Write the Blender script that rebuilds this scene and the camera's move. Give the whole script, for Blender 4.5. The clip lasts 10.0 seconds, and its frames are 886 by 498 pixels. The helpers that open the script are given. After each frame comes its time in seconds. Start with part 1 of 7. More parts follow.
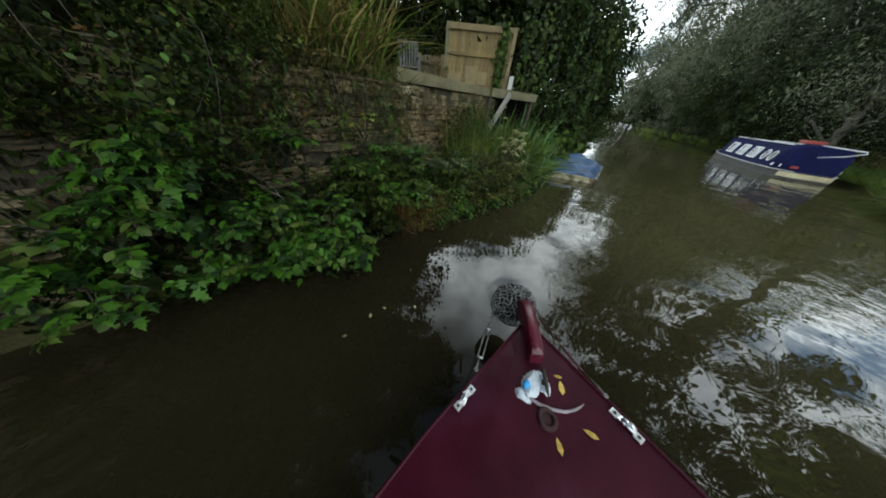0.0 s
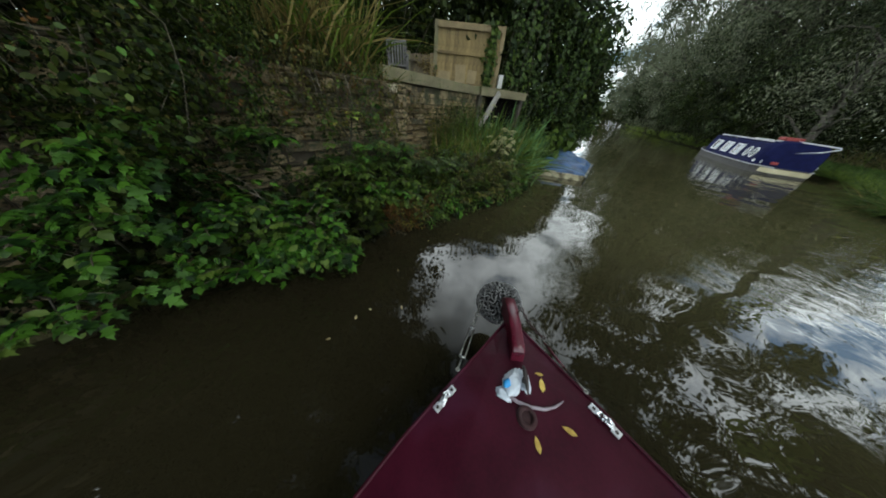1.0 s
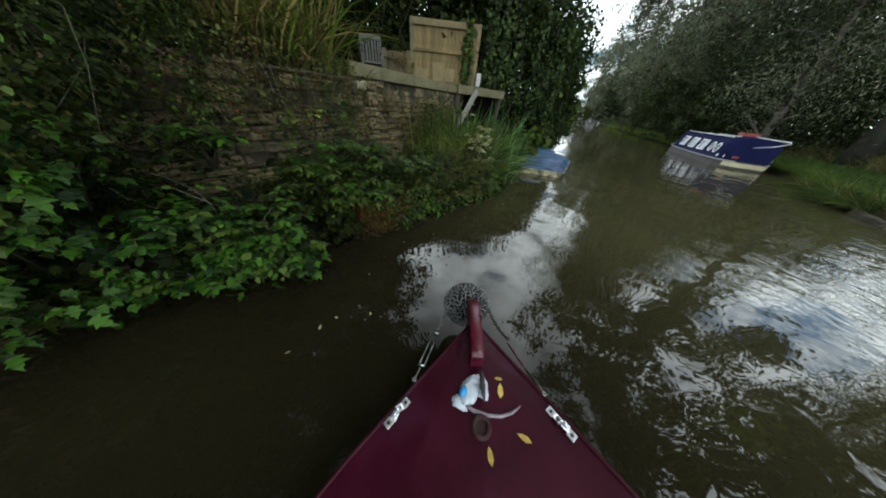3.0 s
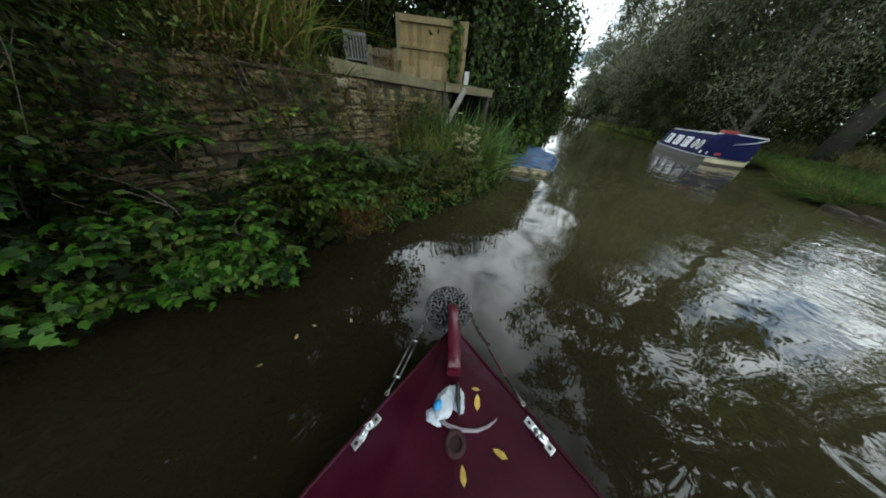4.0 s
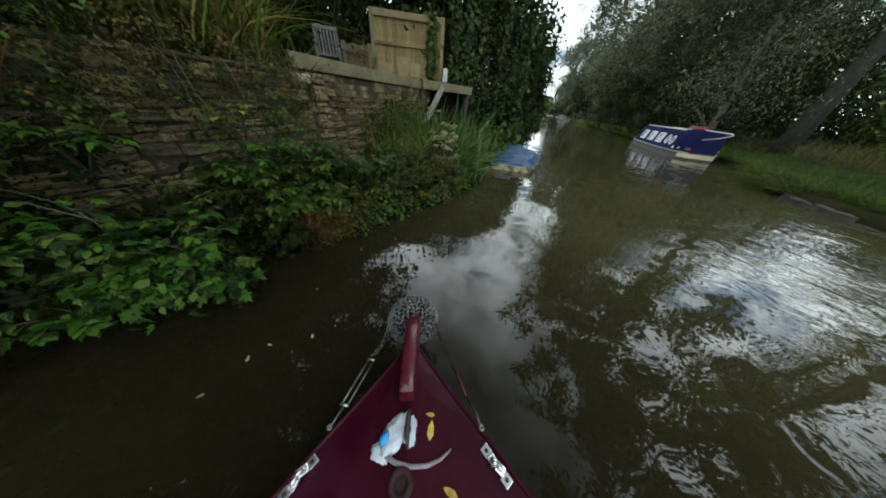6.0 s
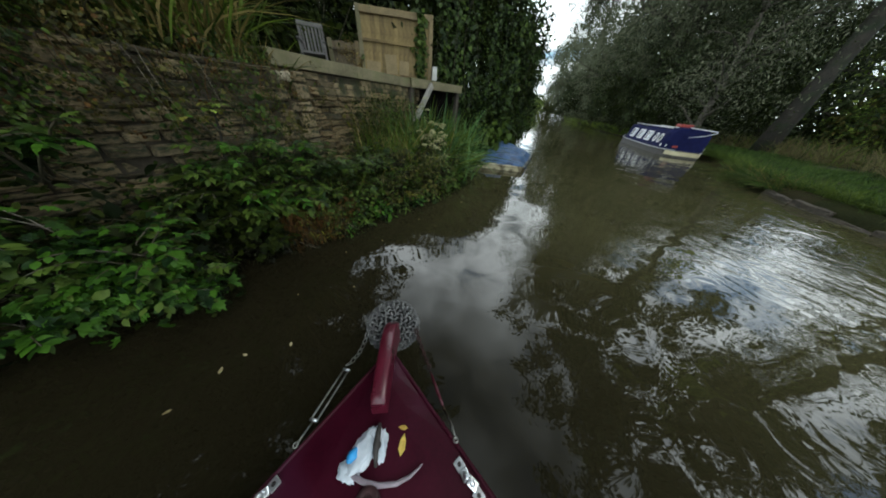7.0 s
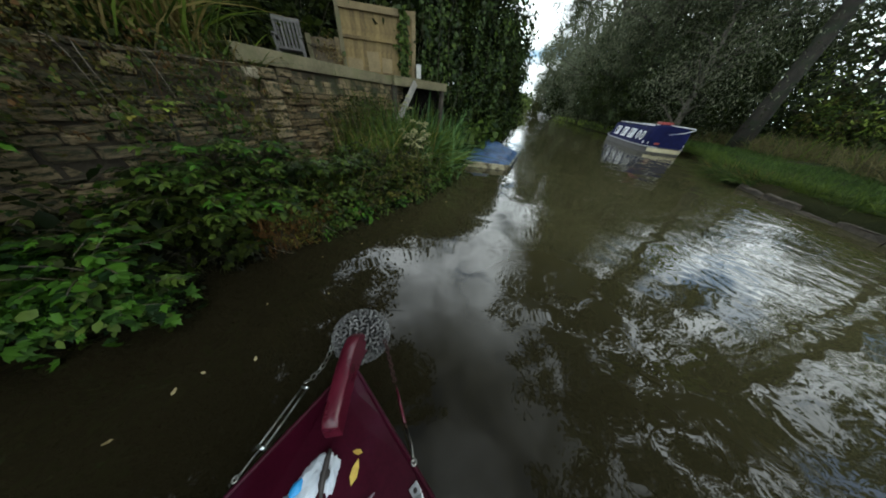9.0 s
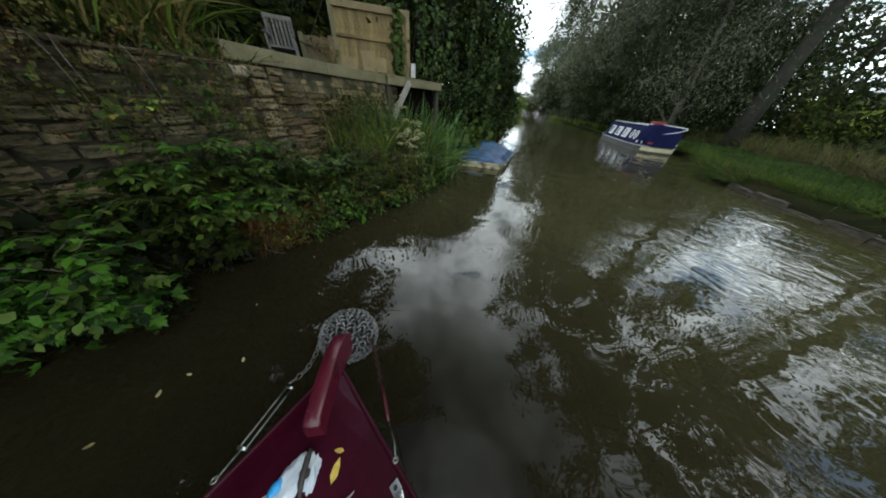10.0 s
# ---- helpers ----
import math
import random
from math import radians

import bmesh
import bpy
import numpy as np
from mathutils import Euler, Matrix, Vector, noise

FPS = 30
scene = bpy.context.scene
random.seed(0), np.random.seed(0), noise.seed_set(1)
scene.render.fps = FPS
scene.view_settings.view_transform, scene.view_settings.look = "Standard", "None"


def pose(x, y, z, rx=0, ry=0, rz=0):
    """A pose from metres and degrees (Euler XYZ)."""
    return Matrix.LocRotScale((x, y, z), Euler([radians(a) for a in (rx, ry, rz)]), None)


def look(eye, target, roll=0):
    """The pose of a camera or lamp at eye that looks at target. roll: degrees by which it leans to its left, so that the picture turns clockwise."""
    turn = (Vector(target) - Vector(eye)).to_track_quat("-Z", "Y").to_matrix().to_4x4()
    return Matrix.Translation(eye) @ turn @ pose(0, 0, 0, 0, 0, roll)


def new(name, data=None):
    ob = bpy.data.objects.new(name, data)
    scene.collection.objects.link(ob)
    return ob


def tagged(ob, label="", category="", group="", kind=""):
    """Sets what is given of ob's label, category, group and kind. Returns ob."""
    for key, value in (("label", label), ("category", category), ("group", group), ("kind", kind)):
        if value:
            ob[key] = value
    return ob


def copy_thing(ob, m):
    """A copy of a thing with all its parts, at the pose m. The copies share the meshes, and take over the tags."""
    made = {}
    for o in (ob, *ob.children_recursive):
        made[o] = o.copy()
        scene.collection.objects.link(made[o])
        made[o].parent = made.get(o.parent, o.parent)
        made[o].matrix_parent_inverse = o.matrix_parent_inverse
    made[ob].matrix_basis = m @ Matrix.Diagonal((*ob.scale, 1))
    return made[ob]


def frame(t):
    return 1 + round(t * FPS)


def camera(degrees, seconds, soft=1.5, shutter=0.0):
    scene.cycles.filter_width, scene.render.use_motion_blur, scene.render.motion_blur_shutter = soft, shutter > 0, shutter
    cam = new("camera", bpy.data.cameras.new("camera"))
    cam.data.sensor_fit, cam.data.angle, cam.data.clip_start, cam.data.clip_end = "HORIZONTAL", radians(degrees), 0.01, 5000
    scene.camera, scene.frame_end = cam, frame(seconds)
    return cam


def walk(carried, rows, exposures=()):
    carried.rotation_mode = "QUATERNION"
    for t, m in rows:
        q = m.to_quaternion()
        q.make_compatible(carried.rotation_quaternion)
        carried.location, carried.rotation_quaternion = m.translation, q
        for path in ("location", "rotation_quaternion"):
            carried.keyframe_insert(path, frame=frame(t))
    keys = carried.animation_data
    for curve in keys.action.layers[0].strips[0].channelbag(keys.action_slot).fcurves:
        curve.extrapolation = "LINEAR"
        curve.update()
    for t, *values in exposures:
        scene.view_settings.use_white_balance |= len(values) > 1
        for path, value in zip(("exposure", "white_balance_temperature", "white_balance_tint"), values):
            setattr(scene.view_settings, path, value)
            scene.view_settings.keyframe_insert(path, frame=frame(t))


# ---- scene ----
cam = camera(131.4, 10.0, soft=1.85)
# seconds, eye x, y, z, yaw, pitch, roll (the boat drifts to its right and swings clockwise)
ROWS = [
    (0, -0.000, 0.002, 1.370, 0.00, -36.51, 5.87),
    (0.5, 0.034, 0.012, 1.368, -0.70, -36.53, 5.79),
    (1, 0.076, 0.016, 1.365, -1.60, -36.51, 5.75),
    (1.5, 0.110, 0.026, 1.366, -2.48, -36.49, 5.81),
    (2, 0.155, 0.038, 1.363, -3.47, -36.40, 5.83),
    (2.5, 0.195, 0.048, 1.362, -4.26, -36.38, 5.76),
    (4, 0.337, 0.111, 1.360, -7.05, -36.47, 5.61),
    (4.5, 0.373, 0.133, 1.358, -7.89, -36.44, 5.62),
    (5, 0.424, 0.148, 1.356, -8.82, -36.43, 5.53),
    (5.5, 0.465, 0.170, 1.354, -9.59, -36.45, 5.47),
    (7, 0.602, 0.214, 1.359, -11.99, -36.61, 5.40),
    (7.5, 0.638, 0.226, 1.361, -12.67, -36.62, 5.46),
    (8, 0.675, 0.239, 1.360, -13.39, -36.61, 5.47),
    (8.5, 0.707, 0.246, 1.360, -13.88, -36.67, 5.45),
    (9, 0.740, 0.247, 1.361, -14.36, -36.68, 5.36),
    (9.5, 0.767, 0.240, 1.362, -14.74, -36.69, 5.34),
    (10, 0.794, 0.231, 1.363, -15.18, -36.72, 5.47),
]


def eye_pose(x, y, z, yaw, pitch, roll):
    return Matrix.Translation((x, y, z)) @ pose(0, 0, 0, 90 + pitch, 0, yaw) @ pose(0, 0, 0, 0, 0, roll)


walk(cam, [(t, eye_pose(*row)) for t, *row in ROWS], exposures=[(0.0, -0.52, 6080, 0.5), (10.0, -0.66, 6050, 0.5)])

# ---------------------------------------------------------------- world and light
SUN_AZ, SUN_EL = 135.0, 60.0
world = bpy.data.worlds.new("world")
scene.world = world
world.use_nodes = True
wn, wl = world.node_tree.nodes, world.node_tree.links
wn.clear()


def wnode(kind, **values):
    n = wn.new(kind)
    for k, v in values.items():
        n.inputs[k].default_value = v
    return n


sky = wn.new("ShaderNodeTexSky")
sky.sky_type, sky.sun_disc = "NISHITA", False
sky.sun_elevation, sky.sun_rotation = radians(SUN_EL), radians(SUN_AZ)
sky_gain = wnode("ShaderNodeVectorMath")
sky_gain.operation = "SCALE"
sky_gain.inputs["Scale"].default_value = 0.235
coord = wn.new("ShaderNodeTexCoord")
split = wn.new("ShaderNodeSeparateXYZ")
lift = wn.new("ShaderNodeMath")
lift.operation = "ADD"
lift.inputs[1].default_value = 0.22
flat = wn.new("ShaderNodeVectorMath")
flat.operation = "DIVIDE"
join = wn.new("ShaderNodeCombineXYZ")
cloud = wnode("ShaderNodeTexNoise", Scale=2.5, Detail=7.0, Roughness=0.56, Distortion=0.3)
cover = wn.new("ShaderNodeValToRGB")
cover.color_ramp.elements[0].position, cover.color_ramp.elements[1].position = 0.37, 0.47
tone = wnode("ShaderNodeTexNoise", Scale=3.1, Detail=6.0, Roughness=0.6)
shade = wn.new("ShaderNodeValToRGB")
shade.color_ramp.elements[0].position, shade.color_ramp.elements[1].position = 0.36, 0.62
shade.color_ramp.elements[0].color, shade.color_ramp.elements[1].color = (0.9, 0.94, 1.02, 1), (4.15, 4.15, 4.2, 1)
blend = wn.new("ShaderNodeMix")
blend.data_type = "RGBA"
backing = wn.new("ShaderNodeBackground")
backing.inputs["Strength"].default_value = 1.0
out = wn.new("ShaderNodeOutputWorld")
wl.new(sky.outputs[0], sky_gain.inputs[0])
wl.new(coord.outputs["Generated"], split.inputs[0])
wl.new(split.outputs[2], lift.inputs[0])
for k in range(3):
    wl.new(lift.outputs[0], join.inputs[k])
wl.new(coord.outputs["Generated"], flat.inputs[0])
wl.new(join.outputs[0], flat.inputs[1])
for tex in (cloud, tone):
    tex.noise_dimensions = "4D"
    tex.inputs["W"].default_value = 18.71
    wl.new(flat.outputs[0], tex.inputs["Vector"])
wl.new(cloud.outputs["Fac"], cover.inputs[0])
wl.new(tone.outputs["Fac"], shade.inputs[0])
wl.new(cover.outputs[0], blend.inputs["Factor"])
wl.new(sky_gain.outputs[0], blend.inputs["A"])
wl.new(shade.outputs[0], blend.inputs["B"])
dim = wn.new("ShaderNodeMapRange")      # sky strength by elevation: raised low down, cut overhead to darken steep reflections
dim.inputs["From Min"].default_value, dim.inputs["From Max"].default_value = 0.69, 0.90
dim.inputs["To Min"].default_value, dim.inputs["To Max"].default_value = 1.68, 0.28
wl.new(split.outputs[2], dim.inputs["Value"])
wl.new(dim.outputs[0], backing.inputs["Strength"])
wl.new(blend.outputs["Result"], backing.inputs["Color"])
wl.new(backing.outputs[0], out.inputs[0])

sun = new("sun", bpy.data.lights.new("sun", "SUN"))
sun.data.energy, sun.data.angle, sun.data.color = 1.1, radians(18), (1.0, 0.95, 0.86)
_a, _e = radians(SUN_AZ), radians(SUN_EL)
sun.matrix_world = look((math.sin(_a) * 30, math.cos(_a) * 30, 30 * math.tan(_e)), (0, 0, 0))


# ---------------------------------------------------------------- materials
def material(name, dark, light, scale=8.0, rough=0.6, metal=0.0, bump=0.3, fine=60.0, spread=0.0, spec=0.5, coat=0.0, sheen=0.0, island=0.0, through_light=0.0, blotch=None, dist=0.02):
    """A surface in two tones, broken up at two scales, with a fine relief; island: tone by piece; blotch: a third colour in patches."""
    m = bpy.data.materials.new(name)
    m.use_nodes = True
    t = m.node_tree
    n, l = t.nodes, t.links
    b = n["Principled BSDF"]
    tc = n.new("ShaderNodeTexCoord")
    big = n.new("ShaderNodeTexNoise")
    big.inputs["Scale"].default_value, big.inputs["Detail"].default_value = scale, 4.0
    small = n.new("ShaderNodeTexNoise")
    small.inputs["Scale"].default_value, small.inputs["Detail"].default_value = fine, 3.0
    for x in (big, small):
        l.new(tc.outputs["Object"], x.inputs["Vector"])
    add = n.new("ShaderNodeMath")
    add.operation = "MULTIPLY_ADD"
    l.new(small.outputs["Fac"], add.inputs[0])
    add.inputs[1].default_value = 0.5
    l.new(big.outputs["Fac"], add.inputs[2])
    last = add
    for kind, socket, amount in (("ShaderNodeNewGeometry", "Random Per Island", island), ("ShaderNodeObjectInfo", "Random", spread)):
        if amount:
            g = n.new(kind)
            s = n.new("ShaderNodeMath")
            s.operation = "MULTIPLY_ADD"
            l.new(g.outputs[socket], s.inputs[0])
            s.inputs[1].default_value = amount
            l.new(last.outputs[0], s.inputs[2])
            o = n.new("ShaderNodeMath")
            o.operation = "SUBTRACT"
            l.new(s.outputs[0], o.inputs[0])
            o.inputs[1].default_value = amount / 2
            last = o
    ramp = n.new("ShaderNodeValToRGB")
    ramp.color_ramp.elements[0].position, ramp.color_ramp.elements[1].position = 0.42, 1.08 if island or spread else 1.0
    ramp.color_ramp.elements[0].color, ramp.color_ramp.elements[1].color = (*dark, 1), (*light, 1)
    l.new(last.outputs[0], ramp.inputs[0])
    colour = ramp.outputs[0]
    if blotch:
        tint, where, lo, hi = blotch
        pn = n.new("ShaderNodeTexNoise")
        pn.inputs["Scale"].default_value, pn.inputs["Detail"].default_value = where, 6.0
        l.new(tc.outputs["Object"], pn.inputs["Vector"])
        pr = n.new("ShaderNodeMapRange")
        pr.inputs["From Min"].default_value, pr.inputs["From Max"].default_value = lo, hi
        l.new(pn.outputs["Fac"], pr.inputs["Value"])
        mx = n.new("ShaderNodeMix")
        mx.data_type = "RGBA"
        l.new(pr.outputs[0], mx.inputs["Factor"])
        l.new(colour, mx.inputs["A"])
        mx.inputs["B"].default_value = (*tint, 1)
        colour = mx.outputs["Result"]
    l.new(colour, b.inputs["Base Color"])
    rr = n.new("ShaderNodeMapRange")
    rr.inputs["To Min"].default_value, rr.inputs["To Max"].default_value = max(0.02, rough - 0.12), min(1.0, rough + 0.12)
    l.new(big.outputs["Fac"], rr.inputs["Value"])
    l.new(rr.outputs[0], b.inputs["Roughness"])
    b.inputs["Metallic"].default_value, b.inputs["Specular IOR Level"].default_value = metal, spec
    b.inputs["Coat Weight"].default_value, b.inputs["Sheen Weight"].default_value = coat, sheen
    if bump:
        bp = n.new("ShaderNodeBump")
        bp.inputs["Strength"].default_value, bp.inputs["Distance"].default_value = bump, dist
        l.new(add.outputs[0], bp.inputs["Height"])
        l.new(bp.outputs[0], b.inputs["Normal"])
    if through_light:
        tr = n.new("ShaderNodeBsdfTranslucent")
        l.new(colour, tr.inputs["Color"])
        ms = n.new("ShaderNodeMixShader")
        ms.inputs[0].default_value = through_light
        l.new(b.outputs[0], ms.inputs[1])
        l.new(tr.outputs[0], ms.inputs[2])
        l.new(ms.outputs[0], n["Material Output"].inputs[0])
    return m


def leaf_mat(name, dark, light, rough=0.56, island=0.9, through_light=0.25, scale=1.2, spec=0.24):
    return material(name, dark, light, scale=scale, rough=rough, bump=0.15, fine=40, island=island, through_light=through_light, spec=spec)


LEAF_BRIGHT = leaf_mat("bright_leaf", (0.004, 0.017, 0.0018), (0.052, 0.128, 0.009))
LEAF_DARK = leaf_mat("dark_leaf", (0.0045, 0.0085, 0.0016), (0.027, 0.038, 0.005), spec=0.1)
# leaf colour darkened to stand in for shade in the undercut bank
LEAF_HOLLOW = leaf_mat("hollow_shade_leaf", (0.004, 0.005, 0.002), (0.018, 0.02, 0.006))
LEAF_MID = leaf_mat("mid_leaf", (0.010, 0.025, 0.0034), (0.074, 0.115, 0.016))
LEAF_OLIVE = leaf_mat("olive_leaf", (0.022, 0.024, 0.005), (0.095, 0.088, 0.017))
LEAF_BROWN = leaf_mat("withered_leaf", (0.03, 0.014, 0.004), (0.115, 0.06, 0.018), spec=0.1)
LEAF_IVY = leaf_mat("ivy_leaf", (0.010, 0.020, 0.004), (0.050, 0.084, 0.017), rough=0.45)
LEAF_WILLOW = leaf_mat("willow_leaf", (0.052, 0.06, 0.034), (0.24, 0.256, 0.162), rough=0.6, island=0.55, scale=0.35)
LEAF_TREE = leaf_mat("tree_leaf", (0.017, 0.028, 0.01), (0.075, 0.1, 0.036))
LEAF_YELLOW = leaf_mat("yellowing_leaf", (0.06, 0.06, 0.010), (0.19, 0.18, 0.028))
LEAF_LIME = leaf_mat("lime_leaf", (0.09, 0.14, 0.018), (0.27, 0.35, 0.06))
GRASS = leaf_mat("grass_blade", (0.028, 0.054, 0.006), (0.115, 0.162, 0.02), rough=0.55)
TOWPATH_GRASS = leaf_mat("towpath_grass_blade", (0.018, 0.045, 0.007), (0.078, 0.128, 0.022), rough=0.6)
GRASS_DRY = leaf_mat("dry_grass", (0.085, 0.066, 0.018), (0.25, 0.20, 0.07), rough=0.65)
REED_DRY = leaf_mat("dry_reed_leaf", (0.055, 0.048, 0.02), (0.165, 0.145, 0.06), rough=0.65)
REED = leaf_mat("reed_leaf", (0.03, 0.078, 0.022), (0.14, 0.25, 0.085), rough=0.5)
BARK = material("bark", (0.018, 0.015, 0.011), (0.075, 0.063, 0.047), scale=3, rough=0.85, bump=0.9, fine=22, dist=0.04)
BARK_DARK = material("dark_ridged_bark", (0.01, 0.009, 0.007), (0.045, 0.04, 0.03), scale=3, rough=0.9, bump=1.0, fine=18, dist=0.05, blotch=((0.02, 0.03, 0.012), 2.0, 0.5, 0.65))
BARK_PALE = material("pale_bark", (0.05, 0.044, 0.034), (0.15, 0.135, 0.11), scale=3, rough=0.8, bump=0.7, fine=22, dist=0.03)
STEM = material("stem", (0.014, 0.013, 0.007), (0.06, 0.05, 0.025), rough=0.7)
STEM_PALE = material("dead_stem", (0.08, 0.068, 0.05), (0.24, 0.21, 0.165), rough=0.75)
FLOWER = material("flower", (0.15, 0.15, 0.055), (0.40, 0.39, 0.19), rough=0.7, island=0.5)
STONE = material("walling_stone", (0.045, 0.036, 0.019), (0.25, 0.192, 0.104), scale=5, rough=0.85, bump=0.8, fine=45, dist=0.02, spread=0.7, blotch=((0.032, 0.036, 0.014), 4.0, 0.47, 0.62))
STONE_JOINED = material("walling_stone_small", (0.045, 0.036, 0.019), (0.25, 0.192, 0.104), scale=5, rough=0.85, bump=0.8, fine=45, dist=0.02, island=0.7, blotch=((0.032, 0.036, 0.014), 4.0, 0.47, 0.62))
STONE_GOLD = material("golden_stone", (0.085, 0.058, 0.027), (0.25, 0.18, 0.088), scale=5, rough=0.85, bump=0.8, fine=45, dist=0.02, spread=0.6, blotch=((0.05, 0.052, 0.02), 4.0, 0.5, 0.64))
STONE_WHITE = material("limewashed_stone", (0.28, 0.24, 0.16), (0.5, 0.45, 0.33), scale=9, rough=0.85, bump=0.5)
MORTAR = material("earth_mortar", (0.02, 0.016, 0.01), (0.07, 0.056, 0.035), scale=4, rough=0.95, bump=0.8, fine=50)
WOOD_GREY = material("weathered_board", (0.085, 0.076, 0.04), (0.21, 0.185, 0.105), scale=3, rough=0.8, bump=0.4, fine=30, blotch=((0.12, 0.13, 0.05), 2.0, 0.5, 0.7))
WOOD_FENCE = material("fence_board", (0.10, 0.071, 0.024), (0.26, 0.19, 0.07), scale=2.2, rough=0.75, bump=0.3, fine=26, spread=0.35, blotch=((0.07, 0.045, 0.018), 2.6, 0.5, 0.66))
WOOD_OLD = material("silvered_wood", (0.13, 0.125, 0.11), (0.33, 0.31, 0.28), scale=4, rough=0.8, bump=0.3, fine=30, spread=0.3)
WHITE_PAINT = material("flaking_white_paint", (0.28, 0.28, 0.26), (0.5, 0.5, 0.47), rough=0.6, bump=0.3)
CONCRETE = material("concrete_edging", (0.03, 0.025, 0.018), (0.12, 0.10, 0.075), scale=4, rough=0.9, bump=0.7, fine=35, blotch=((0.045, 0.05, 0.025), 2.0, 0.5, 0.65))

# water: murky olive brown, patchy with silt, its colour darkened by the garden bank for shade; ripples out in the open
def water_material():
    m = bpy.data.materials.new("canal_water")
    m.use_nodes = True
    n, l = m.node_tree.nodes, m.node_tree.links
    b = n["Principled BSDF"]
    tc = n.new("ShaderNodeTexCoord")

    def noise(scale, detail, distortion=0.0, source=tc.outputs["Object"]):
        x = n.new("ShaderNodeTexNoise")
        x.inputs["Scale"].default_value, x.inputs["Detail"].default_value, x.inputs["Distortion"].default_value = scale, detail, distortion
        l.new(source, x.inputs["Vector"])
        return x.outputs["Fac"]

    def ranged(source, f0, f1, t0, t1):
        x = n.new("ShaderNodeMapRange")
        x.interpolation_type = "SMOOTHSTEP"
        for k, v in (("From Min", f0), ("From Max", f1), ("To Min", t0), ("To Max", t1)):
            x.inputs[k].default_value = v
        l.new(source, x.inputs["Value"])
        return x.outputs[0]

    def maths(kind, p, q, r=None):
        x = n.new("ShaderNodeMath")
        x.operation = kind
        for k, v in enumerate((p, q, r)):
            if isinstance(v, float):
                x.inputs[k].default_value = v
            elif v is not None:
                l.new(v, x.inputs[k])
        return x.outputs[0]

    across = n.new("ShaderNodeVectorMath")
    across.operation = "DOT_PRODUCT"
    across.inputs[1].default_value = (0.854, -0.52, 0)
    l.new(tc.outputs["Object"], across.inputs[0])
    wander = maths("MULTIPLY_ADD", noise(0.6, 3.0), 1.6, across.outputs["Value"])
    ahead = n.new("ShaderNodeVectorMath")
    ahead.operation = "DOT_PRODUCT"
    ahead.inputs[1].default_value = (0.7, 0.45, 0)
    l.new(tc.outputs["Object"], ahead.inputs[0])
    # base colour falls darker near the garden bank, standing in for its shade
    off_bank = maths("MULTIPLY_ADD", noise(0.5, 3.0), 1.2, ahead.outputs["Value"])
    silt_and_shade = maths("MULTIPLY", ranged(off_bank, 1.0, 5.2, 0.12, 1.0), ranged(noise(0.35, 4.0), 0.3, 0.7, 0.72, 1.15))
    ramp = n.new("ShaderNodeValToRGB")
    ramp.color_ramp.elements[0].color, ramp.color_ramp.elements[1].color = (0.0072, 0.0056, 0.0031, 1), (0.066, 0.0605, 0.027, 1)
    l.new(silt_and_shade, ramp.inputs[0])
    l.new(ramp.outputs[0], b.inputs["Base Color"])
    b.inputs["Roughness"].default_value, b.inputs["IOR"].default_value = 0.02, 1.33
    # reflectance set above real water's, to brighten the mirrored sky
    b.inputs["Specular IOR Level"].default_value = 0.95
    long = n.new("ShaderNodeMapping")
    long.vector_type = "TEXTURE"
    long.inputs["Rotation"].default_value = (0, 0, radians(16))
    long.inputs["Scale"].default_value = (1.0, 1.3, 1.0)
    l.new(tc.outputs["Object"], long.inputs["Vector"])
    swell = noise(1.3, 1.0, 0.7)
    ripple = maths("MULTIPLY_ADD", noise(11.0, 1.5, 0.6, long.outputs[0]), 0.08, noise(3.6, 1.6, 1.3, long.outputs[0]))
    open_water = maths("MULTIPLY", ranged(wander, 1.8, 4.2, 0.05, 1.0), ranged(noise(0.7, 2.0), 0.36, 0.6, 0.25, 1.2))
    open_water = maths("MULTIPLY", open_water, ranged(wander, 4.2, 7.0, 1.0, 1.4))
    height = maths("MULTIPLY_ADD", maths("MULTIPLY", ripple, open_water), 0.75, maths("MULTIPLY", swell, 1.5))
    bp = n.new("ShaderNodeBump")
    bp.inputs["Strength"].default_value, bp.inputs["Distance"].default_value = 0.42, 0.022
    l.new(height, bp.inputs["Height"])
    l.new(bp.outputs[0], b.inputs["Normal"])
    return m


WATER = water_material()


# ---------------------------------------------------------------- mesh helpers
def part(name, bm, mat, parent=None, label=""):
    """Links a bmesh as one mesh object, under a thing or a part."""
    me = bpy.data.meshes.new(name)
    bm.to_mesh(me)
    bm.free()
    me.materials.append(mat)
    ob = new(name, me)
    ob.parent = parent
    return tagged(ob, label)


def thing(name, label, category, m=None, group=""):
    ob = new(name)
    ob.empty_display_size = 0.1
    if m is not None:
        ob.matrix_world = m
    return tagged(ob, label, category, group)


def box(bm, size, centre=(0, 0, 0), turn=(0, 0, 0), bevel=0.0, taper=None):
    """A box with rounded edges, added to bm."""
    made = bmesh.ops.create_cube(bm, size=1.0)["verts"]
    bmesh.ops.scale(bm, vec=size, verts=made)
    if taper:
        for v in made:
            if v.co.z > 0:
                v.co.x *= taper[0]
                v.co.y *= taper[1]
    if bevel:
        edges = list({e for v in made for e in v.link_edges})
        res = bmesh.ops.bevel(bm, geom=edges, offset=bevel, segments=2, affect="EDGES", profile=0.6)
        made = list({v for f in res["faces"] for v in f.verts} | {v for v in made if v.is_valid})
    bmesh.ops.transform(bm, matrix=pose(*centre, *turn), verts=made)
    return made


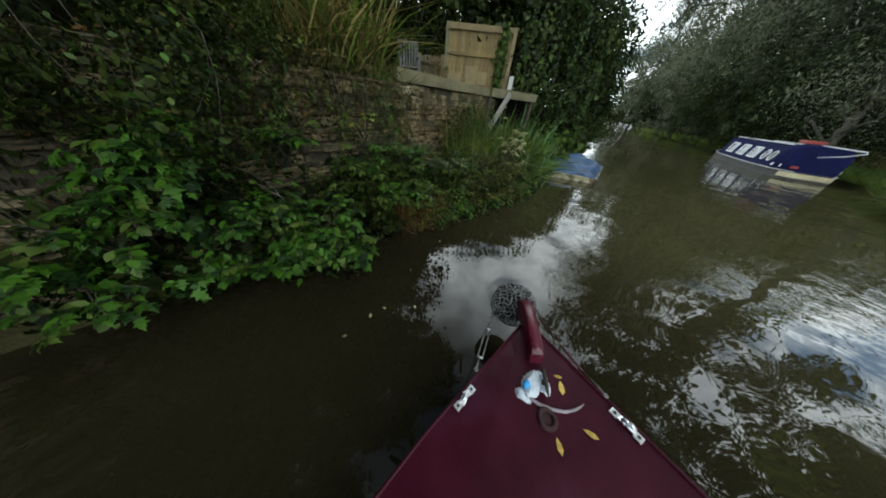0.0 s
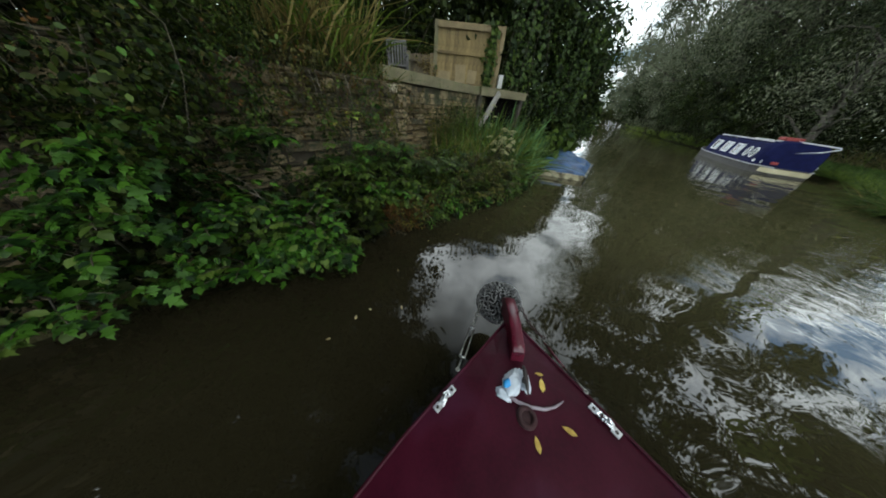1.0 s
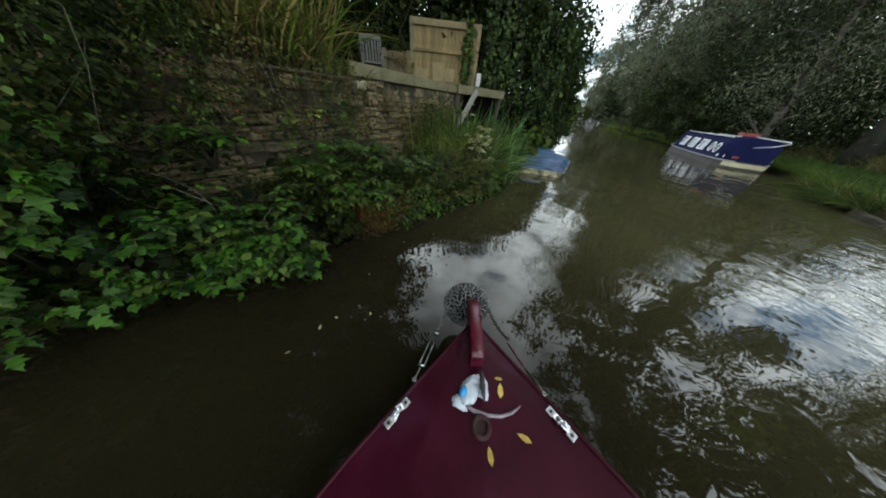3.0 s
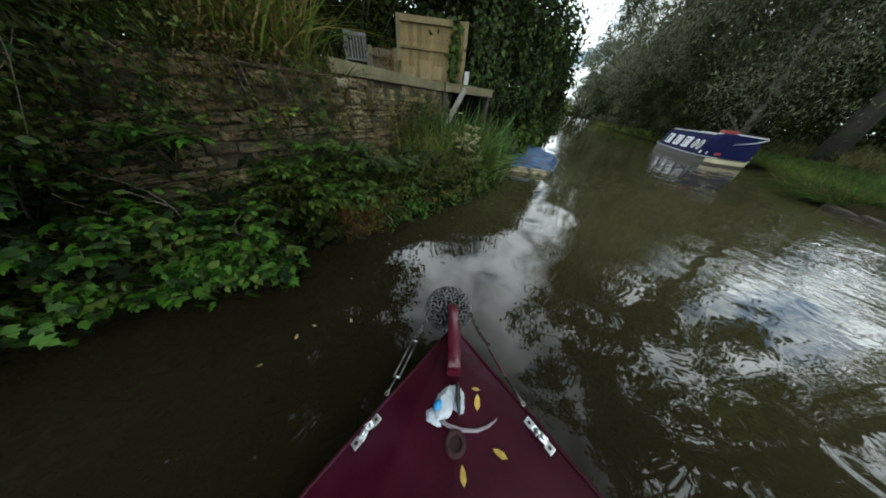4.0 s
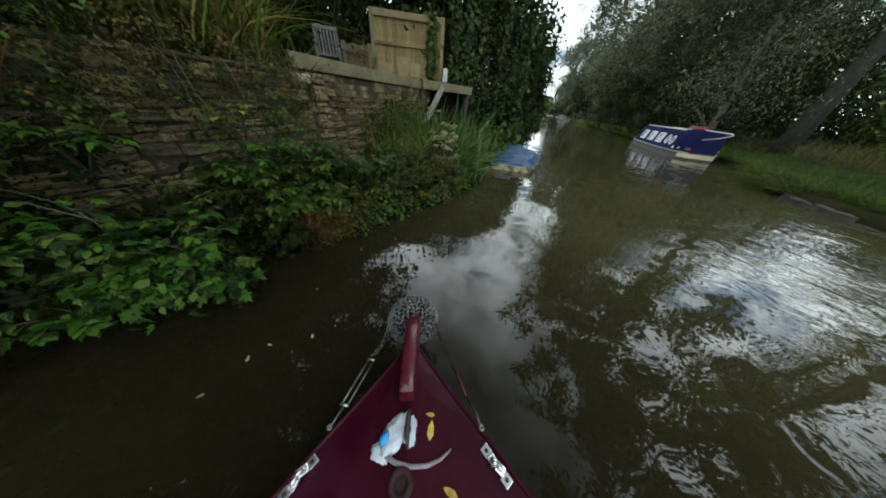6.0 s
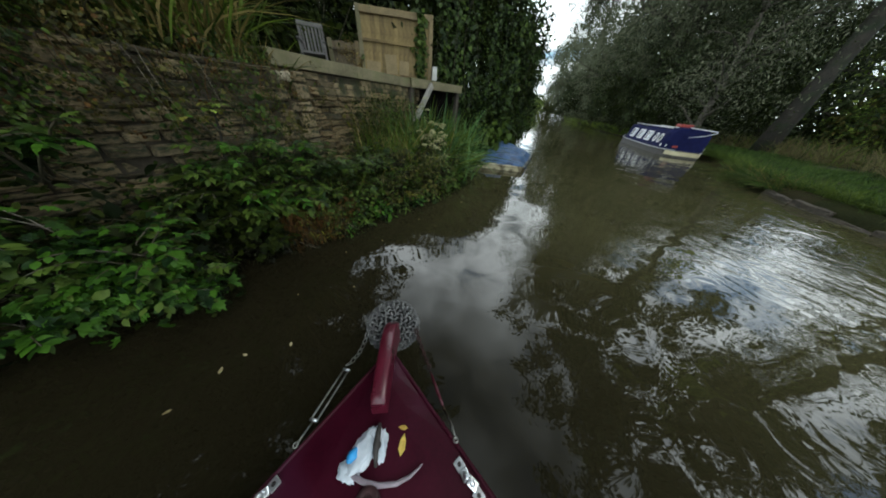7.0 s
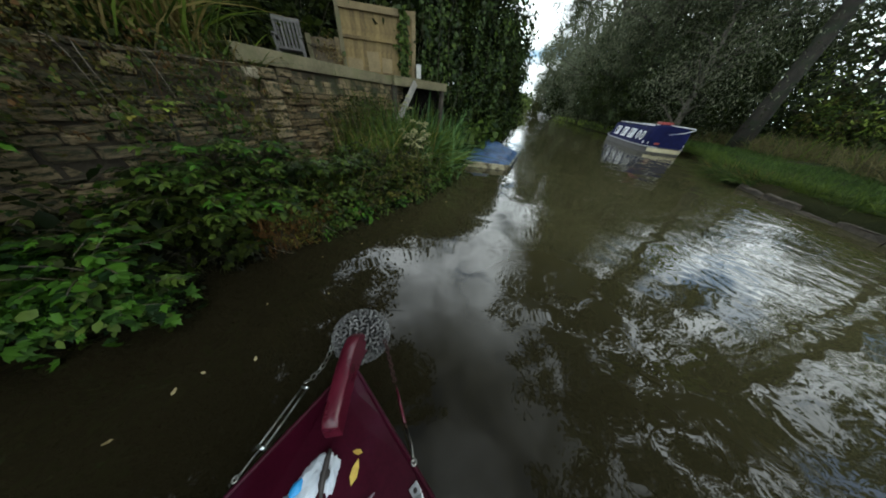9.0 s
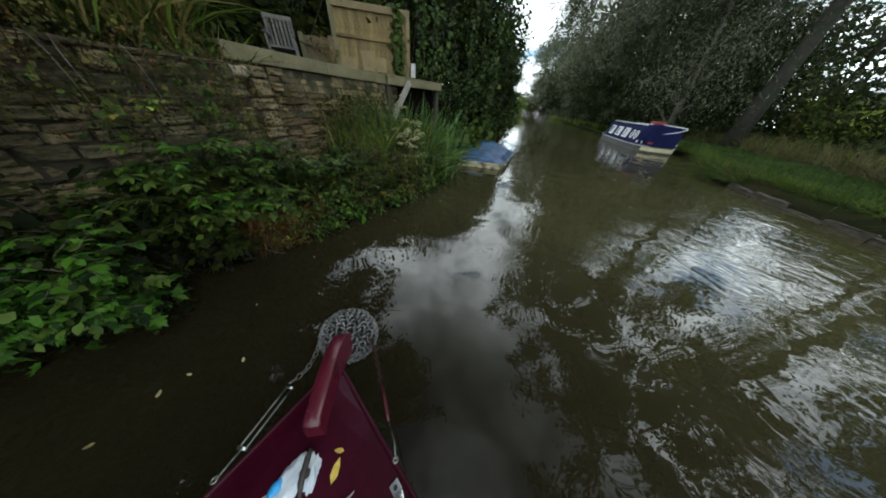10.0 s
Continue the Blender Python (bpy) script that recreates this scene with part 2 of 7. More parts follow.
def tube(bm, points, radii, sides=8, cap=True):
    """A tapered tube along points, added to bm."""
    pts = [Vector(p) for p in points]
    rings = []
    side = None
    for i, p in enumerate(pts):
        way = (pts[min(i + 1, len(pts) - 1)] - pts[max(i - 1, 0)]).normalized()
        if side is None:
            side = way.orthogonal().normalized()
        side = (side - way * side.dot(way)).normalized()
        other = way.cross(side)
        r = radii[i] if hasattr(radii, "__len__") else radii
        rings.append([bm.verts.new(p + r * (math.cos(a) * side + math.sin(a) * other)) for a in (2 * math.pi * k / sides for k in range(sides))])
    for a, b in zip(rings, rings[1:]):
        for k in range(sides):
            f = bm.faces.new((a[k], a[(k + 1) % sides], b[(k + 1) % sides], b[k]))
            f.smooth = True
    if cap and sides > 2:
        bm.faces.new(rings[0][::-1])
        bm.faces.new(rings[-1])


def grid_mesh(name, xs, ys, heights, mat):
    """A sheet over the lines xs, ys."""
    nx, ny = len(xs), len(ys)
    co = np.empty((ny, nx, 3))
    co[..., 0], co[..., 1], co[..., 2] = xs[None, :], ys[:, None], heights
    a = (np.arange(ny - 1)[:, None] * nx + np.arange(nx - 1)[None, :]).ravel()
    quads = np.stack([a, a + 1, a + nx + 1, a + nx], 1)
    return raw_mesh(name, co.reshape(-1, 3), quads, mat, smooth=True)


def raw_mesh(name, verts, faces, mat, smooth=False):
    """A mesh object from arrays of places and of faces with one count of corners."""
    me = bpy.data.meshes.new(name)
    k = faces.shape[1]
    me.vertices.add(len(verts))
    me.vertices.foreach_set("co", np.ascontiguousarray(verts, np.float32).ravel())
    me.loops.add(faces.size)
    me.loops.foreach_set("vertex_index", np.ascontiguousarray(faces, np.int32).ravel())
    me.polygons.add(len(faces))
    me.polygons.foreach_set("loop_start", np.arange(0, faces.size, k, dtype=np.int32))
    me.polygons.foreach_set("loop_total", np.full(len(faces), k, np.int32))
    if smooth:
        me.polygons.foreach_set("use_smooth", np.ones(len(faces), bool))
    me.update(calc_edges=True)
    me.materials.append(mat)
    return new(name, me)


# leaf outlines along +y, of length 1: rows of (half width, y, lift), joined across the midrib
OVAL = [(0.0, 0.0, 0.0), (0.31, 0.36, 0.06), (0.25, 0.7, 0.05), (0.0, 1.0, -0.08)]
PINNATE = [(0.0, 0.0, 0.0), (0.21, 0.34, 0.05), (0.15, 0.7, 0.04), (0.0, 1.0, -0.1)]
SLIM = [(0.0, 0.0, 0.0), (0.10, 0.3, 0.03), (0.09, 0.65, 0.02), (0.0, 1.0, -0.10)]
LOBED = [(0.0, 0.0, 0.0), (0.17, 0.06, 0.06), (0.37, 0.12, -0.02), (0.21, 0.30, 0.08), (0.46, 0.52, -0.03), (0.22, 0.56, 0.07), (0.20, 0.74, 0.0), (0.10, 0.84, 0.02), (0.0, 1.08, -0.16)]
HEART = [(0.0, 0.06, 0.0), (0.30, 0.0, 0.04), (0.46, 0.25, 0.05), (0.32, 0.6, 0.05), (0.0, 1.0, -0.08)]


def leaf_template(rows):
    verts = [(0.0, y, 0.0 if 0 < i < len(rows) - 1 else z) for i, (w, y, z) in enumerate(rows)]
    faces = []
    for sign in (-1, 1):
        first = len(verts)
        verts += [(sign * w, y, z) for w, y, z in rows[1:-1]]
        n = len(rows) - 2
        ring = [first + i for i in range(n)]
        mid = list(range(1, n + 1))
        tri = [(0, mid[0], ring[0])]
        for i in range(n - 1):
            tri += [(mid[i], mid[i + 1], ring[i]), (mid[i + 1], ring[i + 1], ring[i])]
        tri += [(mid[-1], len(rows) - 1, ring[-1])]
        faces += tri if sign < 0 else [t[::-1] for t in tri]
    return np.array(verts), np.array(faces)


def plain_leaf(w, y=0.42):
    """A small leaf folded once along its midrib."""
    return np.array([(0, 0, 0), (w, y, 0.07), (0, 1, -0.06), (-w, y, 0.07)], float), np.array([(0, 1, 2), (0, 2, 3)])


TEMPLATES = {"oval": leaf_template(OVAL), "slim": leaf_template(SLIM), "pinnate": leaf_template(PINNATE), "lobed": leaf_template(LOBED), "heart": leaf_template(HEART), "far": plain_leaf(0.28), "far_slim": plain_leaf(0.15), "ivy": plain_leaf(0.42, 0.3)}


def leaf_frames(rng, normals, droop=0.35):
    """Right, along and up for leaves that face roughly along their normals and point down and outward."""
    n = len(normals)
    up = normals + rng.normal(0, 0.45, (n, 3))
    up[:, 2] += 0.25
    up /= np.linalg.norm(up, axis=1, keepdims=True) + 1e-9
    along = rng.normal(0, 0.6, (n, 3)) + normals * 0.5
    along[:, 2] -= droop
    along -= up * (along * up).sum(1, keepdims=True)
    along /= np.linalg.norm(along, axis=1, keepdims=True) + 1e-9
    right = np.cross(along, up)
    return right, along, up


def leaves(name, places, normals, size, mat, parent=None, shape="oval", rng=None, spread=0.35, droop=0.35, label="", kind="stuff"):
    """One mesh of many leaves."""
    rng = rng or np.random.default_rng(len(places))
    tv, tf = TEMPLATES[shape]
    right, along, up = leaf_frames(rng, normals, droop)
    s = size * np.exp(rng.normal(0, spread, len(places)))
    s = np.clip(s, size * 0.4, size * 1.9)[:, None, None]
    co = tv[None, :, 0:1] * right[:, None] + tv[None, :, 1:2] * along[:, None] + tv[None, :, 2:3] * up[:, None]
    co = places[:, None] + s * co
    faces = (tf[None] + (np.arange(len(places)) * len(tv))[:, None, None]).reshape(-1, 3)
    ob = raw_mesh(name, co.reshape(-1, 3), faces, mat)
    ob.parent = parent
    return tagged(ob, label, kind=kind)


def in_lumps(rng, lumps, count, shell=0.55):
    """Places and outward normals in ellipsoids (x, y, z, rx, ry, rz), the outer part of each, shared out by their size."""
    lumps = np.asarray(lumps, float)
    weight = (lumps[:, 3] * lumps[:, 4] * lumps[:, 5]) ** (2 / 3)
    pick = rng.choice(len(lumps), count, p=weight / weight.sum())
    way = rng.normal(0, 1, (count, 3))
    way /= np.linalg.norm(way, axis=1, keepdims=True)
    far = shell + (1 - shell) * rng.random(count) ** 0.6 + rng.normal(0, 0.07, count)
    c, r = lumps[pick, :3], lumps[pick, 3:]
    # uneven outline: clumps swell and sink
    wave = 1 + 0.16 * np.sin(way[:, 0] * 5 + pick) + 0.14 * np.sin(way[:, 1] * 7 + pick * 2.1) + 0.12 * np.sin(way[:, 2] * 8 + pick)
    normal = way / r
    return c + way * r * (far * wave)[:, None], normal / np.linalg.norm(normal, axis=1, keepdims=True)


def clumped(rng, lumps, clumps, per, tight, shell=0.7):
    """Leaves gathered in small clumps over the lumps, with gaps between."""
    c, n = in_lumps(rng, lumps, clumps, shell)
    k = np.repeat(np.arange(clumps), per)
    return c[k] + rng.normal(0, tight, (len(k), 3)), n[k]


def blades(name, bases, ways, length, width, mat, parent=None, rng=None, bend=0.5, steps=5, label="", kind="stuff"):
    """One mesh of many long blades that rise from bases along ways and bend over."""
    rng = rng or np.random.default_rng(len(bases) + 7)
    n = len(bases)
    ways = ways / np.linalg.norm(ways, axis=1, keepdims=True)
    ln = (length * np.clip(np.exp(rng.normal(0, 0.3, n)), 0.45, 1.4))[:, None]
    side = np.cross(ways, rng.normal(0, 1, (n, 3)))
    side /= np.linalg.norm(side, axis=1, keepdims=True)
    lean = rng.normal(0, 1, (n, 3)) * 0.5 + ways * np.array([1.4, 1.4, 0])
    lean[:, 2] = -0.55
    lean[:, :2] /= np.maximum(1.0, np.linalg.norm(lean[:, :2], axis=1, keepdims=True) / 0.95)
    b = bend * rng.random(n)[:, None] * 1.6
    rows = []
    for i in range(steps + 1):
        s = i / steps
        p = bases + ways * ln * s + lean * ln * b * s**2.2
        w = width * (1 - s**2.5) * (0.55 + 0.45 * min(1, s * 4))
        rows += [p - side * w / 2, p + side * w / 2]
    co = np.stack(rows, 1)
    m = 2 * (steps + 1)
    q = np.array([(2 * i, 2 * i + 1, 2 * i + 3, 2 * i + 2) for i in range(steps)])
    faces = (q[None] + (np.arange(n) * m)[:, None, None]).reshape(-1, 4)
    ob = raw_mesh(name, co.reshape(-1, 3), faces, mat)
    ob.parent = parent
    return tagged(ob, label, kind=kind)


def stems(name, pairs, radius, mat, parent=None, rng=None, sag=0.15, sides=5, steps=5, label="", kind="stuff"):
    """One mesh of thin bent stems between pairs of places."""
    rng = rng or np.random.default_rng(len(pairs) + 3)
    bm = bmesh.new()
    for a, b in pairs:
        a, b = Vector(a), Vector(b)
        off = Vector(rng.normal(0, 0.12, 3)) * (b - a).length + Vector((0, 0, sag * (b - a).length))
        pts = [a.lerp(b, s) + off * (4 * s * (1 - s)) for s in (i / steps for i in range(steps + 1))]
        tube(bm, pts, [radius * (1 - 0.7 * i / steps) for i in range(steps + 1)], sides)
    return tagged(part(name, bm, mat, parent, label), kind=kind if len(pairs) > 1 else "")


# ---------------------------------------------------------------- plan
LEFT_EDGE = [(-16.0, -24.0), (-6.5, -7.0), (-3.6, -1.6), (-2.3, 0.55), (-1.62, 1.5), (-0.95, 2.2), (-0.35, 2.62), (0.12, 2.85), (1.35, 3.85), (2.35, 5.6), (3.4, 7.4), (4.4, 8.6), (6.2, 11.0), (9.5, 16.5), (15.5, 27.0), (30.0, 52.0), (62.0, 104.0)]
RIGHT_EDGE = [(-4.0, -24.0), (4.6, -5.5), (7.5, -0.4), (8.45, 1.42), (8.8, 2.0), (9.5, 3.3), (10.6, 4.6), (12.4, 6.2), (14.4, 7.6), (17.2, 13.4), (20.9, 22.4), (37.5, 52.0), (70.0, 104.0)]
ALONG = Vector((0.52, 0.854, 0)).normalized()     # the walls' run, away from the boat
OUT = Vector((0.854, -0.52, 0)).normalized()      # from the walls towards the water
WALL_NEAR = Vector((-0.58, 3.62, 0))              # far end of the near wall's face
WALL_FAR = Vector((-0.90, 3.56, 0))               # near end of the far wall's face
GARDEN = 1.5


def near_line(pts, line):
    """Distance from points to a line of segments, and the side: positive to its left."""
    line = np.asarray(line, float)
    best = np.full(len(pts), 1e9)
    side = np.ones(len(pts))
    for a, b in zip(line, line[1:]):
        d = b - a
        s = np.clip(((pts - a) @ d) / (d @ d), 0, 1)
        off = pts - (a + s[:, None] * d)
        far = np.hypot(off[:, 0], off[:, 1])
        cross = d[0] * off[:, 1] - d[1] * off[:, 0]
        closer = far < best - 1e-9
        best = np.where(closer, far, best)
        side = np.where(closer, np.sign(cross), side)
    return best, side


def ground_height(pts):
    dl, sl = near_line(pts, LEFT_EDGE)
    dr, sr = near_line(pts, RIGHT_EDGE)
    left, right = np.where(sl > 0, dl, -dl), np.where(sr < 0, dr, -dr)
    wob = 0.05 * np.sin(pts[:, 0] * 2.1) * np.cos(pts[:, 1] * 1.7) + 0.04 * np.sin(pts[:, 0] * 0.7 + pts[:, 1] * 0.9)
    h = np.full(len(pts), -0.9)
    h = np.maximum(h, np.where(left > -0.6, -0.25 + 0.5 * np.clip(left, -1, 0.5), -0.9))
    bank = 0.05 + 0.32 * np.clip(left / 0.8, 0, 1) + wob * 0.6
    h = np.where(left > 0, np.maximum(h, bank), h)
    # the garden behind the walls
    rel = pts - np.array([WALL_NEAR.x, WALL_NEAR.y])
    behind = -(rel @ np.array([OUT.x, OUT.y]))
    run = rel @ np.array([ALONG.x, ALONG.y])
    setback = np.where(run > 0.0, 0.65, 0.32)
    up = np.clip((behind - setback) / 0.18, 0, 1)
    up = np.where(run < 3.7, up, np.clip((behind - 0.9) / 2.5, 0, 1))
    garden = np.where(run < 3.9, GARDEN + 0.06 * np.clip(behind - 0.5, 0, 8) + wob, 0.75 + 0.05 * np.clip(behind - 0.9, 0, 8) + wob)
    h = np.where((left > 0) & (up > 0), h * (1 - up) + garden * up, h)
    tow = 0.30 + 0.05 * np.clip(right - 0.3, 0, 3) + 0.03 * np.clip(right - 4, 0, 60) + wob * 0.7
    h = np.where(right > 0.05, np.minimum(0.04 + 0.62 * right, tow - 0.06), h)
    return h


def lines(lo, hi, step, reach):
    fine = np.arange(lo, hi + 1e-6, step)
    grow = step * 1.22 ** np.arange(1, 60)
    tail = np.cumsum(grow)
    tail = tail[tail < reach]
    return np.concatenate([lo - tail[::-1], fine, hi + tail])


_xs, _ys = lines(-6.0, 17.0, 0.18, 2500), lines(-4.0, 15.0, 0.18, 2500)
_px, _py = np.meshgrid(_xs, _ys)
_pts = np.stack([_px.ravel(), _py.ravel()], 1)
TURF = material("turf", (0.012, 0.015, 0.005), (0.038, 0.04, 0.013), scale=1.4, rough=0.95, spec=0.12, bump=0.8, fine=35, dist=0.05, blotch=((0.05, 0.036, 0.02), 0.7, 0.52, 0.68))
ground = grid_mesh("ground", _xs, _ys, ground_height(_pts).reshape(len(_ys), len(_xs)), TURF)
tagged(ground, "grassy canal banks and earth under the hedges", "ground", kind="structure")
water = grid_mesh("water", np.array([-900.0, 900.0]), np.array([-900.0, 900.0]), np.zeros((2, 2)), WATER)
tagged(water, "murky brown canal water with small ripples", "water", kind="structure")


def ground_at(x, y):
    return float(ground_height(np.array([[x, y]]))[0])

# ---------------------------------------------------------------- walls
def run_frame(start):
    """Local x along the walls, y into the bank, z up."""
    x, y = ALONG, -OUT
    return Matrix(((x.x, y.x, 0, start.x), (x.y, y.y, 0, start.y), (0, 0, 1, 0), (0, 0, 0, 1)))


def wall_core(name, start, length, z0, z1, thick, label):
    """The wall's core, a little behind the faces of its stones."""
    bm = bmesh.new()
    box(bm, (length, thick, z1 - z0), (length / 2, thick / 2 + 0.05, (z0 + z1) / 2))
    ob = part(name, bm, MORTAR)
    ob.matrix_world = run_frame(start)
    return tagged(ob, label, "wall", kind="structure")


NEAR_LEN, FAR_LEN = 7.0, 3.75
near_wall = wall_core("wall_near", WALL_NEAR - ALONG * NEAR_LEN, NEAR_LEN, -0.3, 1.5, 0.42, "old dark rubble stone retaining wall hung with plants")
far_wall = wall_core("wall_far", WALL_FAR, FAR_LEN, -0.3, 1.56, 0.42, "golden rubble stone wall under a weathered board coping")

# the board along the far wall's top, in three lengths
coping = thing("coping_board", "long weathered grey boards along the wall's top", "board")
_lengths = [(-0.02, 1.36), (1.37, 2.6), (2.61, 3.80)]
for a, b in _lengths:
    bm = bmesh.new()
    box(bm, (b - a, 0.055, 0.145), ((a + b) / 2, -0.035, 1.605), bevel=0.006)
    box(bm, (b - a, 0.30, 0.03), ((a + b) / 2, 0.145, 1.66), bevel=0.005)
    board = part("board", bm, WOOD_GREY, coping)
coping.matrix_world = run_frame(WALL_FAR)

# ---------------------------------------------------------------- fence, chair, jetty
POST_WOOD = material("fence_post", (0.11, 0.083, 0.04), (0.27, 0.21, 0.105), scale=3, rough=0.8, bump=0.4, fine=28, spread=0.3)
# fence tan darkened for the low boards, which stand in shade
WOOD_SHADED = material("shaded_fence_board", (0.05, 0.04, 0.024), (0.14, 0.112, 0.068), scale=3, rough=0.85, bump=0.4, fine=28, spread=0.4)


def fence_panel(x0, x1, y, z0, z1, count, mat, name, label, rails, post_h):
    t = thing(name, label, "fence")
    rng = np.random.default_rng(int(count * 7 + z1 * 10))
    w = (x1 - x0) / count
    for i in range(count):
        bm = bmesh.new()
        top = z1 + rng.normal(0, 0.006)
        box(bm, (w * 1.12, 0.014, top - z0), (0, 0, (z0 + top) / 2), bevel=0.003)
        ob = part("board", bm, mat, t)
        ob.matrix_world = pose(x0 + w * (i + 0.5), y + (0.004 if i % 2 else -0.004), 0, 0, 0, 4)
    for z, h in rails:
        bm = bmesh.new()
        box(bm, (x1 - x0, 0.05, h), ((x0 + x1) / 2, y - 0.045, z), bevel=0.005)
        part("rail", bm, mat, t)
    for x in (x0 - 0.05, x1 + 0.05):
        bm = bmesh.new()
        box(bm, (0.1, 0.1, post_h - z0 + 0.3), (x, y, (post_h + z0 - 0.3) / 2), bevel=0.012)
        part("post", bm, WOOD_GREY if x < x1 else POST_WOOD, t)
    return t


tall_fence = fence_panel(-0.42, 1.30, 7.9, 1.62, 3.02, 15, WOOD_FENCE, "garden_fence", "tall wooden fence panel of warm upright boards", [(2.46, 0.06), (2.96, 0.05), (1.8, 0.06)], 3.07)
bm = bmesh.new()
box(bm, (1.86, 0.07, 0.035), (0.44, 7.89, 3.045), bevel=0.006)
part("cap_strip", bm, POST_WOOD, tall_fence)
bm = bmesh.new()
box(bm, (1.74, 0.03, 0.09), (0.44, 7.835, 2.975), bevel=0.006)
part("top_board", bm, POST_WOOD, tall_fence)
for x, z, w, h, tip in ((-0.2, 1.86, 0.36, 0.4, 2), (0.28, 1.98, 0.30, 0.5, -3), (0.62, 1.92, 0.26, 0.42, 4)):
    bm = bmesh.new()
    box(bm, (w, 0.012, h), (x, 7.868, z), (0, tip, 0), bevel=0.003)
    part("patch_board", bm, POST_WOOD, tall_fence, "pale patch board nailed over the fence")
fence_panel(-1.18, -0.62, 7.82, 1.6, 2.36, 6, WOOD_SHADED, "low_fence", "low weathered board fence, darkened for shade, beside the tall panel", [(2.2, 0.05), (1.8, 0.05)], 2.4)
bm = bmesh.new()
box(bm, (0.13, 0.12, 0.30), (1.47, 7.75, 1.93), bevel=0.012)
tagged(part("post_stub", bm, WHITE_PAINT), "short white painted post stub by the fence", "post")


CHAIR_WOOD = material("grey_chair_wood", (0.05, 0.048, 0.044), (0.16, 0.155, 0.145), scale=4, rough=0.85, bump=0.3, fine=30, spread=0.3)


def garden_chair():
    t = thing("garden_chair", "silvered wooden garden chair with a slatted back", "chair")
    z = 0.0
    for x in (-0.23, 0.23):
        bm = bmesh.new()
        box(bm, (0.045, 0.05, 0.58), (x, -0.24, 0.29), bevel=0.006)
        part("leg", bm, CHAIR_WOOD, t)
        bm = bmesh.new()
        box(bm, (0.045, 0.05, 0.95), (x, 0.27, 0.46), (-12, 0, 0), bevel=0.006)
        part("leg", bm, CHAIR_WOOD, t)
        bm = bmesh.new()
        box(bm, (0.06, 0.56, 0.03), (x, -0.02, 0.6), bevel=0.008)
        part("armrest", bm, CHAIR_WOOD, t)
    for i in range(5):
        bm = bmesh.new()
        box(bm, (0.46, 0.07, 0.02), (0, -0.22 + i * 0.1, 0.4), bevel=0.004)
        part("seat_slat", bm, CHAIR_WOOD, t)
    for i in range(6):
        bm = bmesh.new()
        box(bm, (0.04, 0.016, 0.5), (-0.175 + i * 0.07, 0.31, 0.66), (-12, 0, 0), bevel=0.003)
        part("back_slat", bm, CHAIR_WOOD, t)
    for z, dy in ((0.92, 0.055), (0.44, -0.045)):
        bm = bmesh.new()
        box(bm, (0.5, 0.03, 0.065), (0, 0.31 + dy, z), (-12, 0, 0), bevel=0.008)
        part("back_rail", bm, CHAIR_WOOD, t)
    return t


chair = garden_chair()
chair.matrix_world = pose(-1.33, 6.75, ground_at(-1.33, 6.75) - 0.01, 0, 0, 14)

# jetty: decking past the wall's end, over a dark hollow
# added wall, so the hollow reads dark instead of showing lit leaves
back = wall_core("wall_behind_jetty", Vector((0.28, 6.95, 0)), 2.4, -0.3, 1.5, 0.4, "earth-brown wall added behind the jetty to darken its hollow")
jetty = thing("jetty", "small weathered timber jetty propped by a strut", "jetty")
J0, J1 = Vector((0.76, 6.05, 0)), Vector((2.2, 7.2, 0))
_jx = (J1 - J0).normalized()
_jy = Vector((-_jx.y, _jx.x, 0))
_jm = Matrix(((_jx.x, _jy.x, 0, J0.x), (_jx.y, _jy.y, 0, J0.y), (0, 0, 1, 0), (0, 0, 0, 1)))
_jl = (J1 - J0).length
for i in range(7):
    bm = bmesh.new()
    box(bm, (_jl, 0.135, 0.03), (_jl / 2 + random.uniform(-0.02, 0.02), 0.06 + 0.145 * i, 1.685), bevel=0.004)
    part("plank", bm, WOOD_GREY, jetty).matrix_world = _jm
for y in (0.02, 0.5, 0.98):
    bm = bmesh.new()
    box(bm, (_jl - 0.04, 0.06, 0.13), (_jl / 2, y, 1.6), bevel=0.008)
    part("beam", bm, WOOD_GREY, jetty).matrix_world = _jm
# near-black boards added under the deck in place of its deep shade
HOLLOW_SHADE = material("jetty_shade_boards", (0.002, 0.0018, 0.0015), (0.007, 0.006, 0.005), scale=4, rough=0.95, bump=0.5, fine=30, spec=0.05)
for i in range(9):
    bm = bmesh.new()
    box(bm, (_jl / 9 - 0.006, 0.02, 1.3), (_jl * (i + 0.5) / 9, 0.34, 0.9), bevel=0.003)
    part("shade_board", bm, HOLLOW_SHADE, jetty, "near-black board added to stand in for shade under the deck").matrix_world = _jm
for x, y in ((0.08, 0.1), (_jl - 0.1, 0.1), (0.08, 0.95), (_jl - 0.1, 0.95)):
    bm = bmesh.new()
    box(bm, (0.1, 0.1, 1.9), (x, y, 0.6), bevel=0.01)
    part("post", bm, BARK, jetty).matrix_world = _jm
bm = bmesh.new()
a, b = Vector((1.26, 6.36, 1.62)), Vector((0.80, 5.80, 0.85))
box(bm, (0.12, 0.06, (a - b).length), (0, 0, 0), bevel=0.008)
strut = part("strut", bm, WOOD_OLD, jetty, "pale diagonal timber strut")
strut.matrix_world = Matrix.Translation((a + b) / 2) @ (a - b).to_track_quat("Z", "X").to_matrix().to_4x4()

